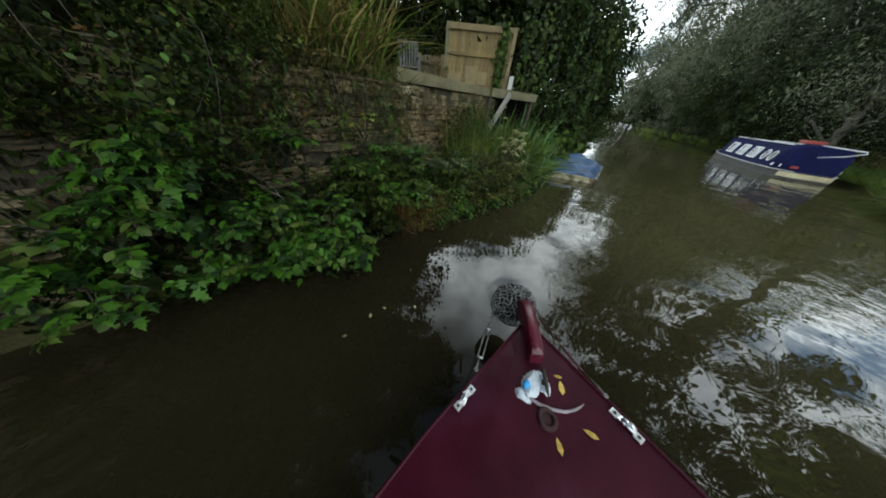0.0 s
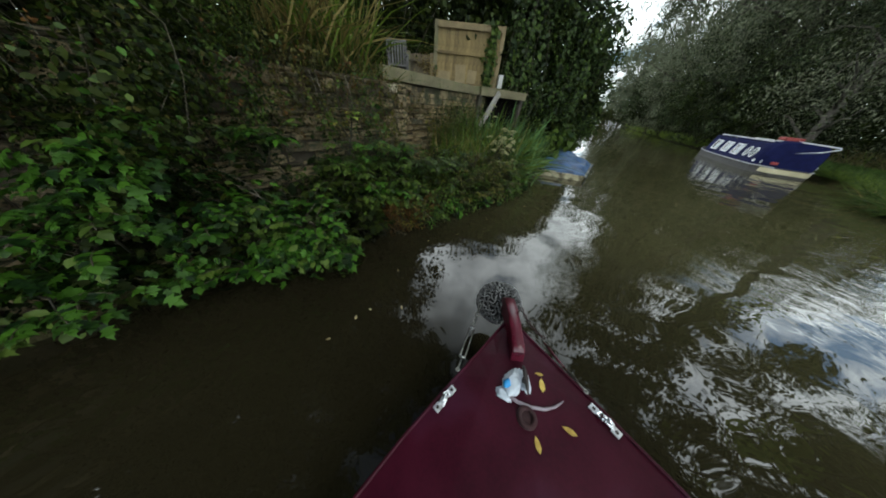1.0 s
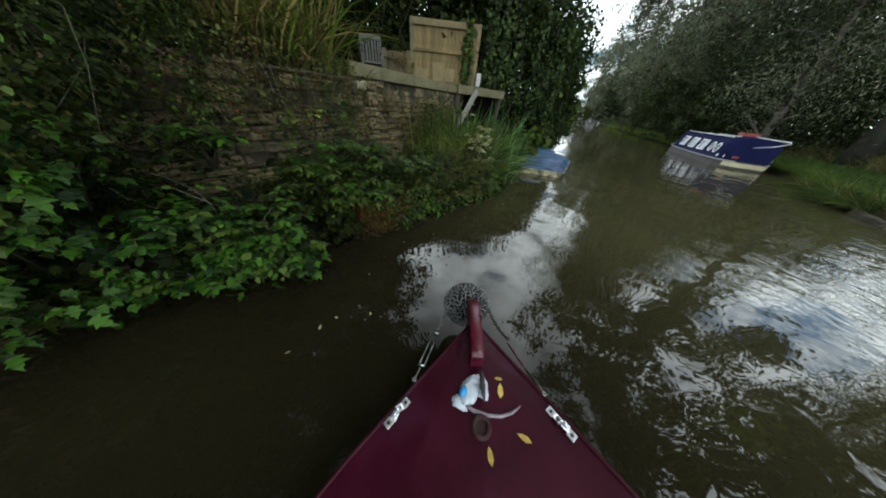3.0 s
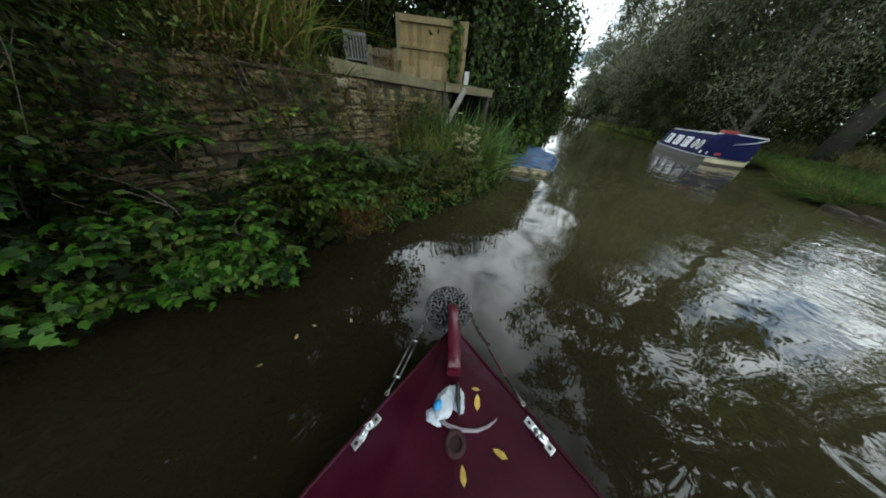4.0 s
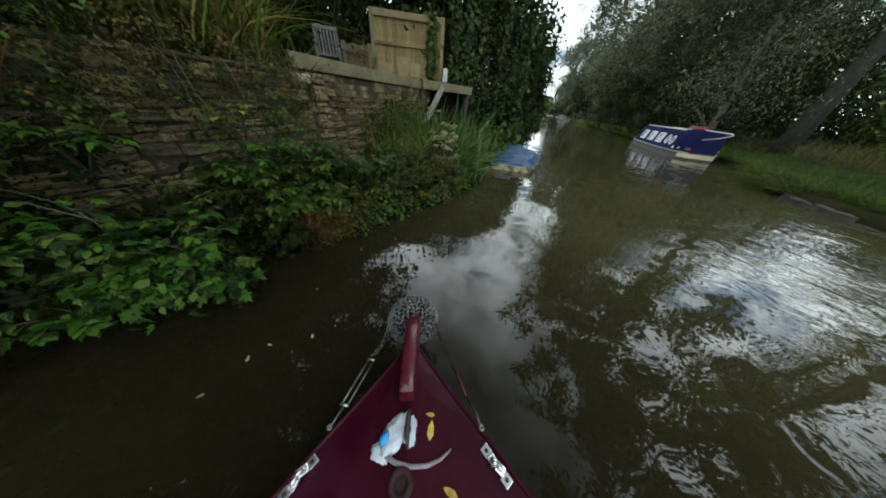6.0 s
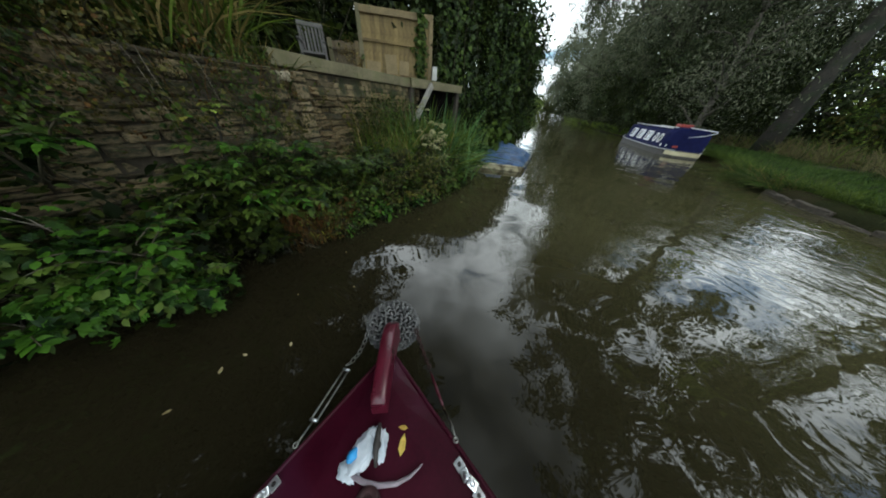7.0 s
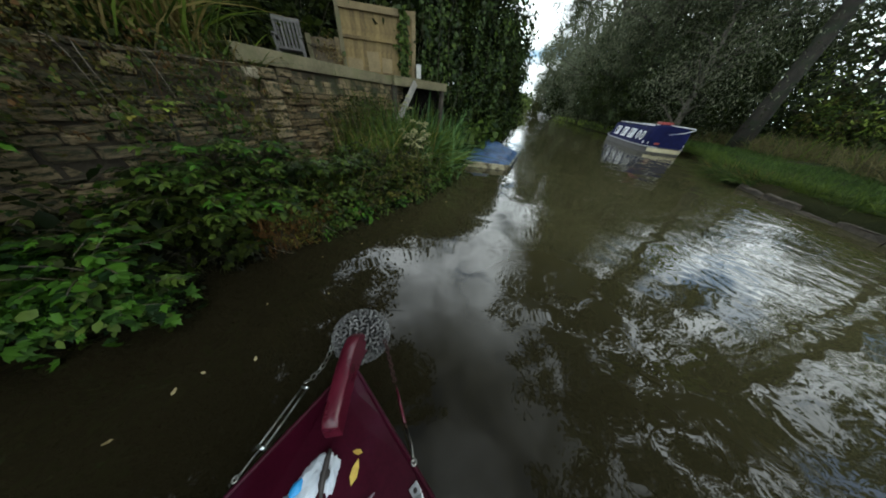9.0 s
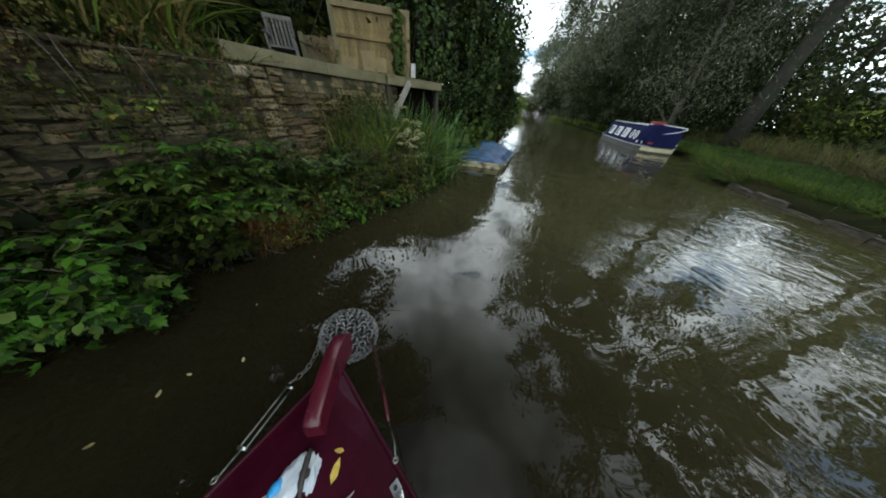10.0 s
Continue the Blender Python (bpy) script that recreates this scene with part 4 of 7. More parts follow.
# eye plate, T-stud and the rest that lies on the deck
eye_plate = thing("mooring_eye", "round dark painted iron mooring eye on the deck", "mooring eye")
bm = bmesh.new()
tube(bm, [(0.032 * math.cos(k * math.pi / 12), 0.034 * math.sin(k * math.pi / 12), 0.010) for k in range(25)], 0.011, 8, cap=False)
part("ring", bm, OLD_PAINT, eye_plate)
bm = bmesh.new()
bmesh.ops.create_cone(bm, cap_ends=True, segments=20, radius1=0.045, radius2=0.042, depth=0.008, matrix=pose(0, 0, 0.002))
part("base", bm, OLD_PAINT, eye_plate)
deck_fittings.append((eye_plate, pose(0.003, 0.112, 0.02) @ Matrix.Diagonal((0.85, 0.85, 0.9, 1))))

stud = thing("deck_stud", "dark iron mooring stud amid the foredeck", "mooring stud")
bm = bmesh.new()
tube(bm, [(0, 0, 0), (0, 0, 0.05)], [0.012, 0.011], 10)
part("stem", bm, BLACK_IRON, stud)
bm = bmesh.new()
tube(bm, [(0, 0.05, 0.045), (0, 0.03, 0.05), (0, -0.02, 0.046), (0.004, -0.05, 0.03)], [0.006, 0.009, 0.009, 0.004], 8)
part("bar", bm, BLACK_IRON, stud)
deck_fittings.append((stud, pose(0.014, 0.232, 0.018)))


def crumple(bm, rx, ry, rz, seed, n=4):
    bmesh.ops.create_icosphere(bm, subdivisions=n, radius=1.0)
    for v in bm.verts:
        d = 1 + 0.34 * noise.noise(v.co * 1.6 + Vector((seed, 0, 0))) + 0.34 * abs(noise.noise(v.co * 3.2 + Vector((0, seed, 0)))) - 0.1
        v.co = Vector((v.co.x * rx * d, v.co.y * ry * d, max(-0.2, v.co.z) * rz * d))
    for f in bm.faces:
        f.smooth = True


bag = thing("plastic_bag", "crumpled pale plastic bag with a blue print", "plastic bag")
for dx, dy, rx, ry, rz, sd, turn in ((-0.022, 0.006, 0.034, 0.066, 0.028, 2, -26), (0.030, 0.030, 0.024, 0.046, 0.024, 5, 14), (-0.052, -0.040, 0.036, 0.022, 0.014, 9, -20), (0.004, 0.052, 0.022, 0.022, 0.02, 12, 0)):
    bm = bmesh.new()
    crumple(bm, rx, ry, rz, sd)
    bmesh.ops.transform(bm, matrix=pose(dx, dy, 0.006, 0, 0, turn), verts=bm.verts)
    part("fold", bm, PLASTIC, bag)
bm = bmesh.new()
crumple(bm, 0.015, 0.022, 0.012, 4, 2)
bmesh.ops.transform(bm, matrix=pose(-0.046, -0.006, 0.027, 0, 10, -26), verts=bm.verts)
part("print", bm, PLASTIC_BLUE, bag, "blue printed patch")
deck_fittings.append((bag, pose(-0.016, 0.212, 0.018, 0, 0, -8) @ Matrix.Scale(0.98, 4)))
bm = bmesh.new()
tube(bm, [(-0.055, 0.172, 0.03), (-0.02, 0.157, 0.026), (0.03, 0.147, 0.024), (0.08, 0.148, 0.022), (0.12, 0.160, 0.024), (0.148, 0.176, 0.028), (0.158, 0.184, 0.03)], [0.007, 0.007, 0.0065, 0.006, 0.005, 0.003, 0.0012], 8)
strip = tagged(part("plastic_strip", bm, HOSE), "curved pale plastic strip lying on the deck", "strip")
deck_fittings.append((strip, pose(0, 0, 0)))


def fallen_leaf(length):
    tv, tf = TEMPLATES["slim"]
    bm = bmesh.new()
    vs = [bm.verts.new((x * length * 1.9, (y - 0.5) * length, z * length + 0.006 + 0.25 * length * (y - 0.5) ** 2)) for x, y, z in tv]
    for f in tf:
        bm.faces.new([vs[i] for i in f])
    ob = part("fallen_leaf", bm, YELLOW_LEAF)
    ob.modifiers.new("thick", "SOLIDIFY").thickness = 0.0008
    return tagged(ob, "narrow yellow fallen leaf lying on the deck", "leaf", "fallen leaves")


for x, y, turn, ln in ((0.088, 0.275, 80, 0.034), (0.090, 0.232, -8, 0.058), (0.150, 0.092, 62, 0.05), (0.026, 0.04, 5, 0.05)):
    deck_fittings.append((fallen_leaf(ln), pose(x, y, 0.018, 0, 0, turn)))

bow.matrix_world = BOAT
for ob in (fender, left_chain, right_chain, screw, wire_end, sleeve):
    ob.matrix_world = BOAT
for ob, m in deck_fittings:
    ob.matrix_world = BOAT @ m

# ---------------------------------------------------------------- plants of the near bank
def leaf_mound(lumps, count, size, mat, parent, seed, shape="lobed", shell=0.8, tilt=0.75, hearts=150):
    """Leaves laid over lumps like shingles: their faces turned up and outward, their tips hanging out and down."""
    rng = np.random.default_rng(seed)
    p, nrm = in_lumps(rng, lumps, count * 5, shell)
    heart, _ = in_lumps(rng, lumps, hearts, 0.92)
    near = np.min(np.linalg.norm(p[:, None] - heart[None], axis=2), axis=1)
    keep = np.nonzero((nrm[:, 2] > -0.35) & (near < 0.055 + 0.09 * rng.random(len(p)) ** 2))[0][:count]
    p, nrm = p[keep], nrm[keep]
    up = nrm * 0.7 + (0, 0, tilt) + rng.normal(0, 0.26, nrm.shape)
    up /= np.linalg.norm(up, axis=1, keepdims=True)
    along = nrm * (1, 1, 0.2) + rng.normal(0, 0.4, nrm.shape) - (0, 0, 0.35)
    along -= up * (along * up).sum(1, keepdims=True)
    along /= np.linalg.norm(along, axis=1, keepdims=True) + 1e-9
    right = np.cross(along, up)
    tv, tf = TEMPLATES[shape]
    sz = (size * np.clip(np.exp(rng.normal(0, 0.28, len(p))), 0.5, 1.7))[:, None, None]
    co = p[:, None] + sz * (tv[None, :, 0:1] * right[:, None] + tv[None, :, 1:2] * along[:, None] + tv[None, :, 2:3] * up[:, None])
    ob = raw_mesh("foliage", co.reshape(-1, 3), (tf[None] + (np.arange(len(p)) * len(tv))[:, None, None]).reshape(-1, 3), mat)
    ob.parent = parent
    return tagged(ob, kind="stuff")


def bush(name, label, category, lumps, count, size, mat, seed, shape="oval", shell=0.6, stem_from=None, stem_n=14, extra=(), group="", droop=0.35, clump=0, laid=False):
    """A bush: stems, a mass of leaves, and further leaf masses (material, share, size)."""
    rng = np.random.default_rng(seed)
    t = thing(name, label, category, group=group)
    lumps = np.asarray(lumps, float)

    def spots(n):
        if clump:
            return clumped(rng, lumps, max(1, n // clump), clump, size * 1.1, shell)
        return in_lumps(rng, lumps, n, shell)

    if laid:
        leaf_mound(lumps, count, size, mat, t, seed, shape, 0.75, 0.9, 40)
    else:
        p, nrm = spots(count)
        leaves("foliage", p, nrm, size, mat, t, shape, rng, droop=droop)
    for m2, share, s2 in extra:
        p, nrm = spots(int(count * share))
        leaves("foliage", p, nrm, s2, m2, t, shape, rng, droop=droop)
    base = np.array(stem_from if stem_from is not None else (*lumps[:, :2].mean(0), ground_at(*lumps[:, :2].mean(0))))
    ends, _ = in_lumps(rng, lumps, stem_n, 0.3)
    stems("branching", [(base + rng.normal(0, 0.06, 3) * (1, 1, 0), e) for e in ends], max(0.004, size * 0.08), STEM, t, rng)
    return t


def spray_plant(name, label, base, fronds, length, rise, pairs, size, mats, seed, shape="oval", lean=(0.6, -0.6), category="plant", group="", parent=None):
    """Arching stems with leaflets in flat, layered sprays."""
    rng = np.random.default_rng(seed)
    t = parent or thing(name, label, category, group=group)
    bm = bmesh.new()
    sets = [[] for _ in mats]
    for f in range(fronds):
        ang = rng.random() * 2 * math.pi
        way = np.array((math.cos(ang) + lean[0], math.sin(ang) + lean[1], 0.0))
        way /= np.linalg.norm(way) + 1e-9
        ln, up = length * rng.uniform(0.6, 1.15), rise * rng.uniform(0.35, 1.15)
        root = np.array(base) + rng.normal(0, 0.05, 3) * (1, 1, 0)
        side = np.cross(way, (0, 0, 1))

        def at(s):
            return root + way * ln * s + np.array((0, 0, up * (1.9 * s - 1.15 * s * s)))

        tube(bm, [at(s) for s in (0, 0.3, 0.6, 0.85, 1.0)], [0.006, 0.005, 0.004, 0.003, 0.002], 4)
        bank = rng.normal(0, 0.25)
        rows = sets[int(rng.integers(0, len(mats)))]
        for k in range(pairs):
            s = 0.32 + 0.66 * k / (pairs - 1) + rng.normal(0, 0.015)
            fall = np.array((0, 0, 1.9 - 2.3 * s)) * up / ln
            for sg in ((-1, 1) if k < pairs - 1 else (-1, 0, 1)):
                al = way * (0.55 if sg else 1.0) + side * sg * 0.85 + fall * 0.6 + rng.normal(0, 0.16, 3) - (0, 0, 0.22)
                nu = np.array((0, 0, 1.0)) + side * bank + rng.normal(0, 0.22, 3)
                rows.append((*at(s), *al, *nu, size * rng.uniform(0.7, 1.2) * (1.1 - 0.45 * abs(s - 0.6))))
    tagged(part("branching", bm, STEM, t), kind="stuff")
    tv, tf = TEMPLATES[shape]
    for mat, rows in zip(mats, sets):
        if not rows:
            continue
        r = np.array(rows)
        p, al, nu, sz = r[:, :3], r[:, 3:6], r[:, 6:9], r[:, 9]
        al /= np.linalg.norm(al, axis=1, keepdims=True)
        nu -= al * (al * nu).sum(1, keepdims=True)
        nu /= np.linalg.norm(nu, axis=1, keepdims=True)
        ri = np.cross(al, nu)
        co = p[:, None] + sz[:, None, None] * (tv[None, :, 0:1] * ri[:, None] + tv[None, :, 1:2] * al[:, None] + tv[None, :, 2:3] * nu[:, None])
        ob = raw_mesh("foliage", co.reshape(-1, 3), (tf[None] + (np.arange(len(p)) * len(tv))[:, None, None]).reshape(-1, 3), mat)
        ob.parent = t
        tagged(ob, kind="stuff")
    return t


# the bright bush that hangs over the water: its outer leaves one by one, the rest in a mass
NEAR_LUMPS = [(-0.84, 1.36, 0.24, 0.27, 0.25, 0.2), (-0.96, 1.45, 0.44, 0.24, 0.24, 0.2), (-1.16, 1.38, 0.28, 0.32, 0.32, 0.28), (-1.48, 1.3, 0.44, 0.34, 0.34, 0.40),
              (-1.60, 1.1, 0.92, 0.25, 0.25, 0.32), (-1.8, 1.0, 0.5, 0.33, 0.33, 0.46), (-1.98, 0.78, 0.26, 0.38, 0.26, 0.22), (-2.3, 0.6, 0.4, 0.46, 0.34, 0.45), (-2.9, 0.2, 0.4, 0.5, 0.5, 0.45)]
# inner lumps take darker leaves, standing in for shade inside the bush
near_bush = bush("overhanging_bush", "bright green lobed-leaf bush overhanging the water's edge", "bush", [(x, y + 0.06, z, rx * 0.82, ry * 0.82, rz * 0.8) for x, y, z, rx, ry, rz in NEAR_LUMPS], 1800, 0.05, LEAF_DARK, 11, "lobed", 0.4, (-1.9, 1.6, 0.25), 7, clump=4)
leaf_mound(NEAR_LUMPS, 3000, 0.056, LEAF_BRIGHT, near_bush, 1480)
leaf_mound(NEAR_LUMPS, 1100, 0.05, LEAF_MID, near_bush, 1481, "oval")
for k, (x, y, z, ln, up) in enumerate([(-0.88, 1.36, 0.24, 0.28, 0.14), (-1.0, 1.4, 0.42, 0.32, 0.24), (-1.3, 1.34, 0.36, 0.36, 0.3), (-1.5, 1.15, 0.5, 0.34, 0.36), (-1.62, 1.05, 0.75, 0.3, 0.4), (-1.8, 0.85, 0.5, 0.38, 0.4), (-2.0, 0.65, 0.25, 0.36, 0.25), (-1.4, 1.15, 0.2, 0.3, 0.16)]):
    spray_plant("", "", (x, y, z), 12, ln, up, 7, 0.06, (LEAF_BRIGHT, LEAF_BRIGHT, LEAF_MID), 1500 + k, "oval" if k % 2 else "lobed", (0.3, -0.4), parent=near_bush)
_tv, _tf = TEMPLATES["lobed"]
_leaf_meshes = []
for k in range(4):
    _rng = np.random.default_rng(50 + k)
    me = bpy.data.meshes.new("leaf")
    co = _tv * (1 + _rng.normal(0, 0.05, _tv.shape))
    co[:, 2] += 0.25 * (co[:, 1] - 0.3) ** 2 * (-1 if k % 2 else -0.4)
    me.from_pydata(co.tolist(), [], _tf.tolist())
    _leaf_meshes.append(me)
LEAF_SINGLE = material("bright_leaf_single", (0.004, 0.017, 0.0018), (0.052, 0.128, 0.009), scale=1.2, rough=0.62, bump=0.15, fine=40, spread=0.9, through_light=0.25, spec=0.22)
for me in _leaf_meshes:
    me.materials.append(LEAF_SINGLE)
_rng = np.random.default_rng(77)
_p, _n = in_lumps(_rng, NEAR_LUMPS[:6], 900, 0.97)
_keep = (_n[:, 1] < 0.35) | (_n[:, 2] > 0.5)
_p, _n = _p[_keep][:260], _n[_keep][:260]
_r, _a, _u = leaf_frames(_rng, _n)
for i in range(len(_p)):
    ob = new("leaf", _leaf_meshes[i % 4])
    ob.parent = near_bush
    s = 0.054 * math.exp(_rng.normal(0, 0.25))
    m = Matrix((_r[i], _a[i], _u[i])).transposed().to_4x4()
    ob.matrix_basis = Matrix.Translation(_p[i]) @ m @ Matrix.Diagonal((s, s, s, 1))

# dead stems that poke out of it
rng = np.random.default_rng(5)
_dead = [((-1.38, 1.44, 0.52), (-1.56, 1.22, 0.92)), ((-1.33, 1.46, 0.52), (-1.45, 1.32, 0.9)), ((-1.28, 1.52, 0.55), (-1.5, 1.42, 0.78))]
tagged(stems("dead_stems", _dead, 0.0045, STEM_PALE, None, rng, sag=0.05), "pale bare dead stems leaning out of the bushes", "stems", kind="stuff")

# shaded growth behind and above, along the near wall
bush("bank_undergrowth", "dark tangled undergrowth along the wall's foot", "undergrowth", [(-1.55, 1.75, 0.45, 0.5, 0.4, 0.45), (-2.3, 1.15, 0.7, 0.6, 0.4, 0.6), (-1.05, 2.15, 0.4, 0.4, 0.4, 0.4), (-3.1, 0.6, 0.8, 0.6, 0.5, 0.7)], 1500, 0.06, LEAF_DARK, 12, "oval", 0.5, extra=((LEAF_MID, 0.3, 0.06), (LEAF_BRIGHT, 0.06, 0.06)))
leafy_shrub = thing("leafy_shrub", "green broad-leaved shrub growing against the stone wall", "shrub")
spray_plant("", "", (-1.32, 1.60, 0.86), 11, 0.2, 0.3, 4, 0.075, (LEAF_MID, LEAF_BRIGHT), 1470, "lobed", (0.3, -0.4), parent=leafy_shrub)
spray_plant("", "", (-1.28, 1.56, 1.0), 8, 0.15, 0.18, 4, 0.07, (LEAF_MID,), 1471, "lobed", (0.3, -0.4), parent=leafy_shrub)
stems("stem", [((-1.5, 1.8, 0.3), (-1.28, 1.58, 1.0))], 0.009, STEM, leafy_shrub, np.random.default_rng(6), sag=0)
for k, (x, y, z, n, mat) in enumerate([(-1.62, 2.0, 1.28, 420, LEAF_DARK), (-1.25, 2.6, 1.42, 480, LEAF_OLIVE), (-0.98, 3.02, 1.48, 420, LEAF_MID), (-2.1, 1.25, 1.35, 520, LEAF_DARK), (-2.6, 0.4, 1.4, 600, LEAF_DARK), (-3.2, -0.6, 1.4, 600, LEAF_DARK), (-1.45, 2.25, 1.45, 300, LEAF_OLIVE), (-1.1, 2.85, 1.5, 380, LEAF_OLIVE), (-0.85, 3.25, 1.42, 300, LEAF_OLIVE), (-1.8, 1.7, 1.1, 360, LEAF_DARK), (-0.95, 2.75, 0.95, 240, LEAF_MID), (-0.72, 3.3, 1.15, 260, LEAF_OLIVE), (-0.9, 3.05, 1.3, 260, LEAF_MID), (-0.55, 3.9, 1.3, 160, LEAF_OLIVE), (-1.32, 2.42, 1.5, 420, LEAF_OLIVE), (-1.58, 2.0, 1.48, 420, LEAF_MID), (-1.82, 1.58, 1.48, 420, LEAF_DARK), (-2.05, 1.2, 1.46, 420, LEAF_DARK)]):
    bush("wall_creeper", {LEAF_OLIVE: "olive", LEAF_BROWN: "withered brown"}.get(mat, "dark green") + " creeper trailing over the old stone wall", "creeper", [(x, y, z, 0.30, 0.30, 0.34), (x + 0.05, y - 0.12, z - 0.28, 0.2, 0.16, 0.25)], int(n * (2.4 if x < -1.3 else 1.6)), 0.021, mat, 100 + k, "oval", 0.35, (x - 0.25, y + 0.1, 1.5), 12, extra=((LEAF_BROWN, 0.14, 0.018), (LEAF_MID, 0.12, 0.024)), group="creepers on the wall", clump=7)
# dry vines that hang down the wall's face
rng = np.random.default_rng(62)
for mat, n, label in ((STEM_PALE, 7, "thin pale dead vines hanging down the stone wall"), (LEAF_BROWN, 34, "brown wiry vines hanging down the stone wall")):
    _vines = []
    for _ in range(n):
        a = WALL_NEAR - ALONG * rng.uniform(0.1, 2.3) + OUT * rng.uniform(0.05, 0.14)
        drop = rng.uniform(0.2, 0.75)
        b = a + ALONG * rng.normal(0.12, 0.2) + OUT * rng.uniform(0.0, 0.08)
        _vines.append(((a.x, a.y, 1.5), (b.x, b.y, 1.5 - drop)))
    tagged(stems("hanging_vines", _vines, 0.0026, mat, None, rng, sag=0.12), label, "vines", kind="stuff")
# tangle on the slope above the wall
for k, (x, y, z, rx, ry, rz, n) in enumerate([(-2.1, 2.3, 1.85, 0.6, 0.6, 0.45, 1000), (-2.9, 1.3, 2.0, 0.8, 0.7, 0.7, 1300), (-3.5, 0.1, 2.1, 0.9, 0.8, 0.9, 1500), (-1.75, 3.2, 1.75, 0.45, 0.5, 0.3, 700), (-3.2, 2.9, 2.3, 0.9, 0.9, 0.8, 1200), (-4.3, -1.4, 2.1, 1.0, 1.0, 1.0, 1200), (-2.4, 1.0, 1.55, 0.5, 0.45, 0.4, 900)]):
    bush("slope_shrub", "dark leafy shrub tangled above the retaining wall", "shrub", [(x, y, z, rx, ry, rz), (x + 0.3, y - 0.2, z - 0.2, rx * 0.6, ry * 0.6, rz * 0.6)], int(n * 3.0), 0.036, LEAF_DARK, 200 + k, "slim" if k % 3 == 1 else "oval", 0.45, None, 16, extra=((LEAF_MID, 0.08, 0.05), (LEAF_OLIVE, 0.06, 0.04)), group="shrubs above the wall", clump=5)


# several overhead lumps are added to shade the bank and darken its reflection
bush("canopy_shrub", "tall dark shrub crown above the slope, widened to shade the bank", "shrub", [(-3.4, 1.4, 3.4, 1.3, 1.5, 0.9), (-3.9, -0.6, 3.4, 1.4, 1.5, 1.0), (-3.0, 3.4, 3.2, 1.1, 1.2, 0.8), (-2.7, 1.8, 2.6, 0.8, 0.9, 0.6), (-4.4, -2.6, 3.3, 1.4, 1.4, 1.0), (-4.2, 2.6, 2.3, 1.0, 1.0, 0.9), (-4.8, 1.4, 2.6, 1.0, 1.2, 1.2), (-2.5, 0.5, 3.0, 0.9, 0.9, 0.6), (-2.4, 1.9, 3.1, 0.8, 0.8, 0.5), (-2.7, -0.9, 2.9, 0.9, 1.0, 0.6)], 15000, 0.09, LEAF_DARK, 290, "far", 0.4, (-4.2, 1.2, 1.5), 30, extra=((LEAF_TREE, 0.4, 0.09),), clump=5)
# branches that hang out over the bank, close by
for k, (x, y, z, n) in enumerate([(-1.42, 1.12, 1.30, 330), (-1.78, 0.85, 1.45, 420), (-1.6, 1.5, 1.5, 420), (-2.2, 0.45, 1.35, 480), (-2.0, 1.0, 1.9, 480), (-1.5, 2.0, 1.75, 420), (-2.6, 0.2, 1.9, 480), (-1.75, 1.3, 1.05, 380)]):
    bush("overhanging_shrub", "shrub branches with dark leaves hanging over the bank", "shrub", [(x, y, z, 0.32, 0.30, 0.26), (x + 0.12, y - 0.1, z - 0.16, 0.2, 0.18, 0.16)], int(n * 3.4), 0.024, LEAF_DARK, 250 + k, "slim" if k % 2 else "oval", 0.2, (x - 0.7, y + 0.5, 1.5), 12, extra=((LEAF_MID, 0.10, 0.028), (LEAF_BRIGHT, 0.03, 0.034), (LEAF_OLIVE, 0.05, 0.024)), group="shrubs over the bank", droop=0.6)


# long arching grasses on the wall's top
def grass_tuft(name, label, x, y, z, n, length, width, mats, seed, spread=0.14, lean=(0, 0, 1), bend=0.55, splay=0.32, category="grass", group=""):
    rng = np.random.default_rng(seed)
    t = thing(name, label, category, group=group)
    for mat, share in mats:
        m = int(n * share)
        base = np.stack([rng.normal(x, spread, m), rng.normal(y, spread, m), np.full(m, z) + rng.normal(0, 0.02, m)], 1)
        way = rng.normal(0, splay, (m, 3)) + np.array(lean)
        way[:, 2] = np.abs(way[:, 2]) + 0.3
        blades("tuft", base, way, length, width, mat, t, rng, bend)
    return t


for k, (x, y, n, ln) in enumerate([(-1.22, 3.28, 330, 0.85), (-1.5, 2.95, 280, 0.8), (-1.0, 3.5, 240, 0.55), (-1.8, 2.6, 180, 0.7), (-1.1, 3.9, 110, 0.4)]):
    grass_tuft("tall_grass", "tall arching yellow-green grass clump on the wall", x, y, ground_at(x - 0.2, y) - 0.02, int(n * 0.7), ln * (1.1 if x < -1.15 else 0.75), 0.022, ((GRASS_DRY, 0.5), (GRASS, 0.5)), 300 + k, 0.13, lean=(0.06, -0.12, 1), bend=0.75, group="tall grass on the wall")

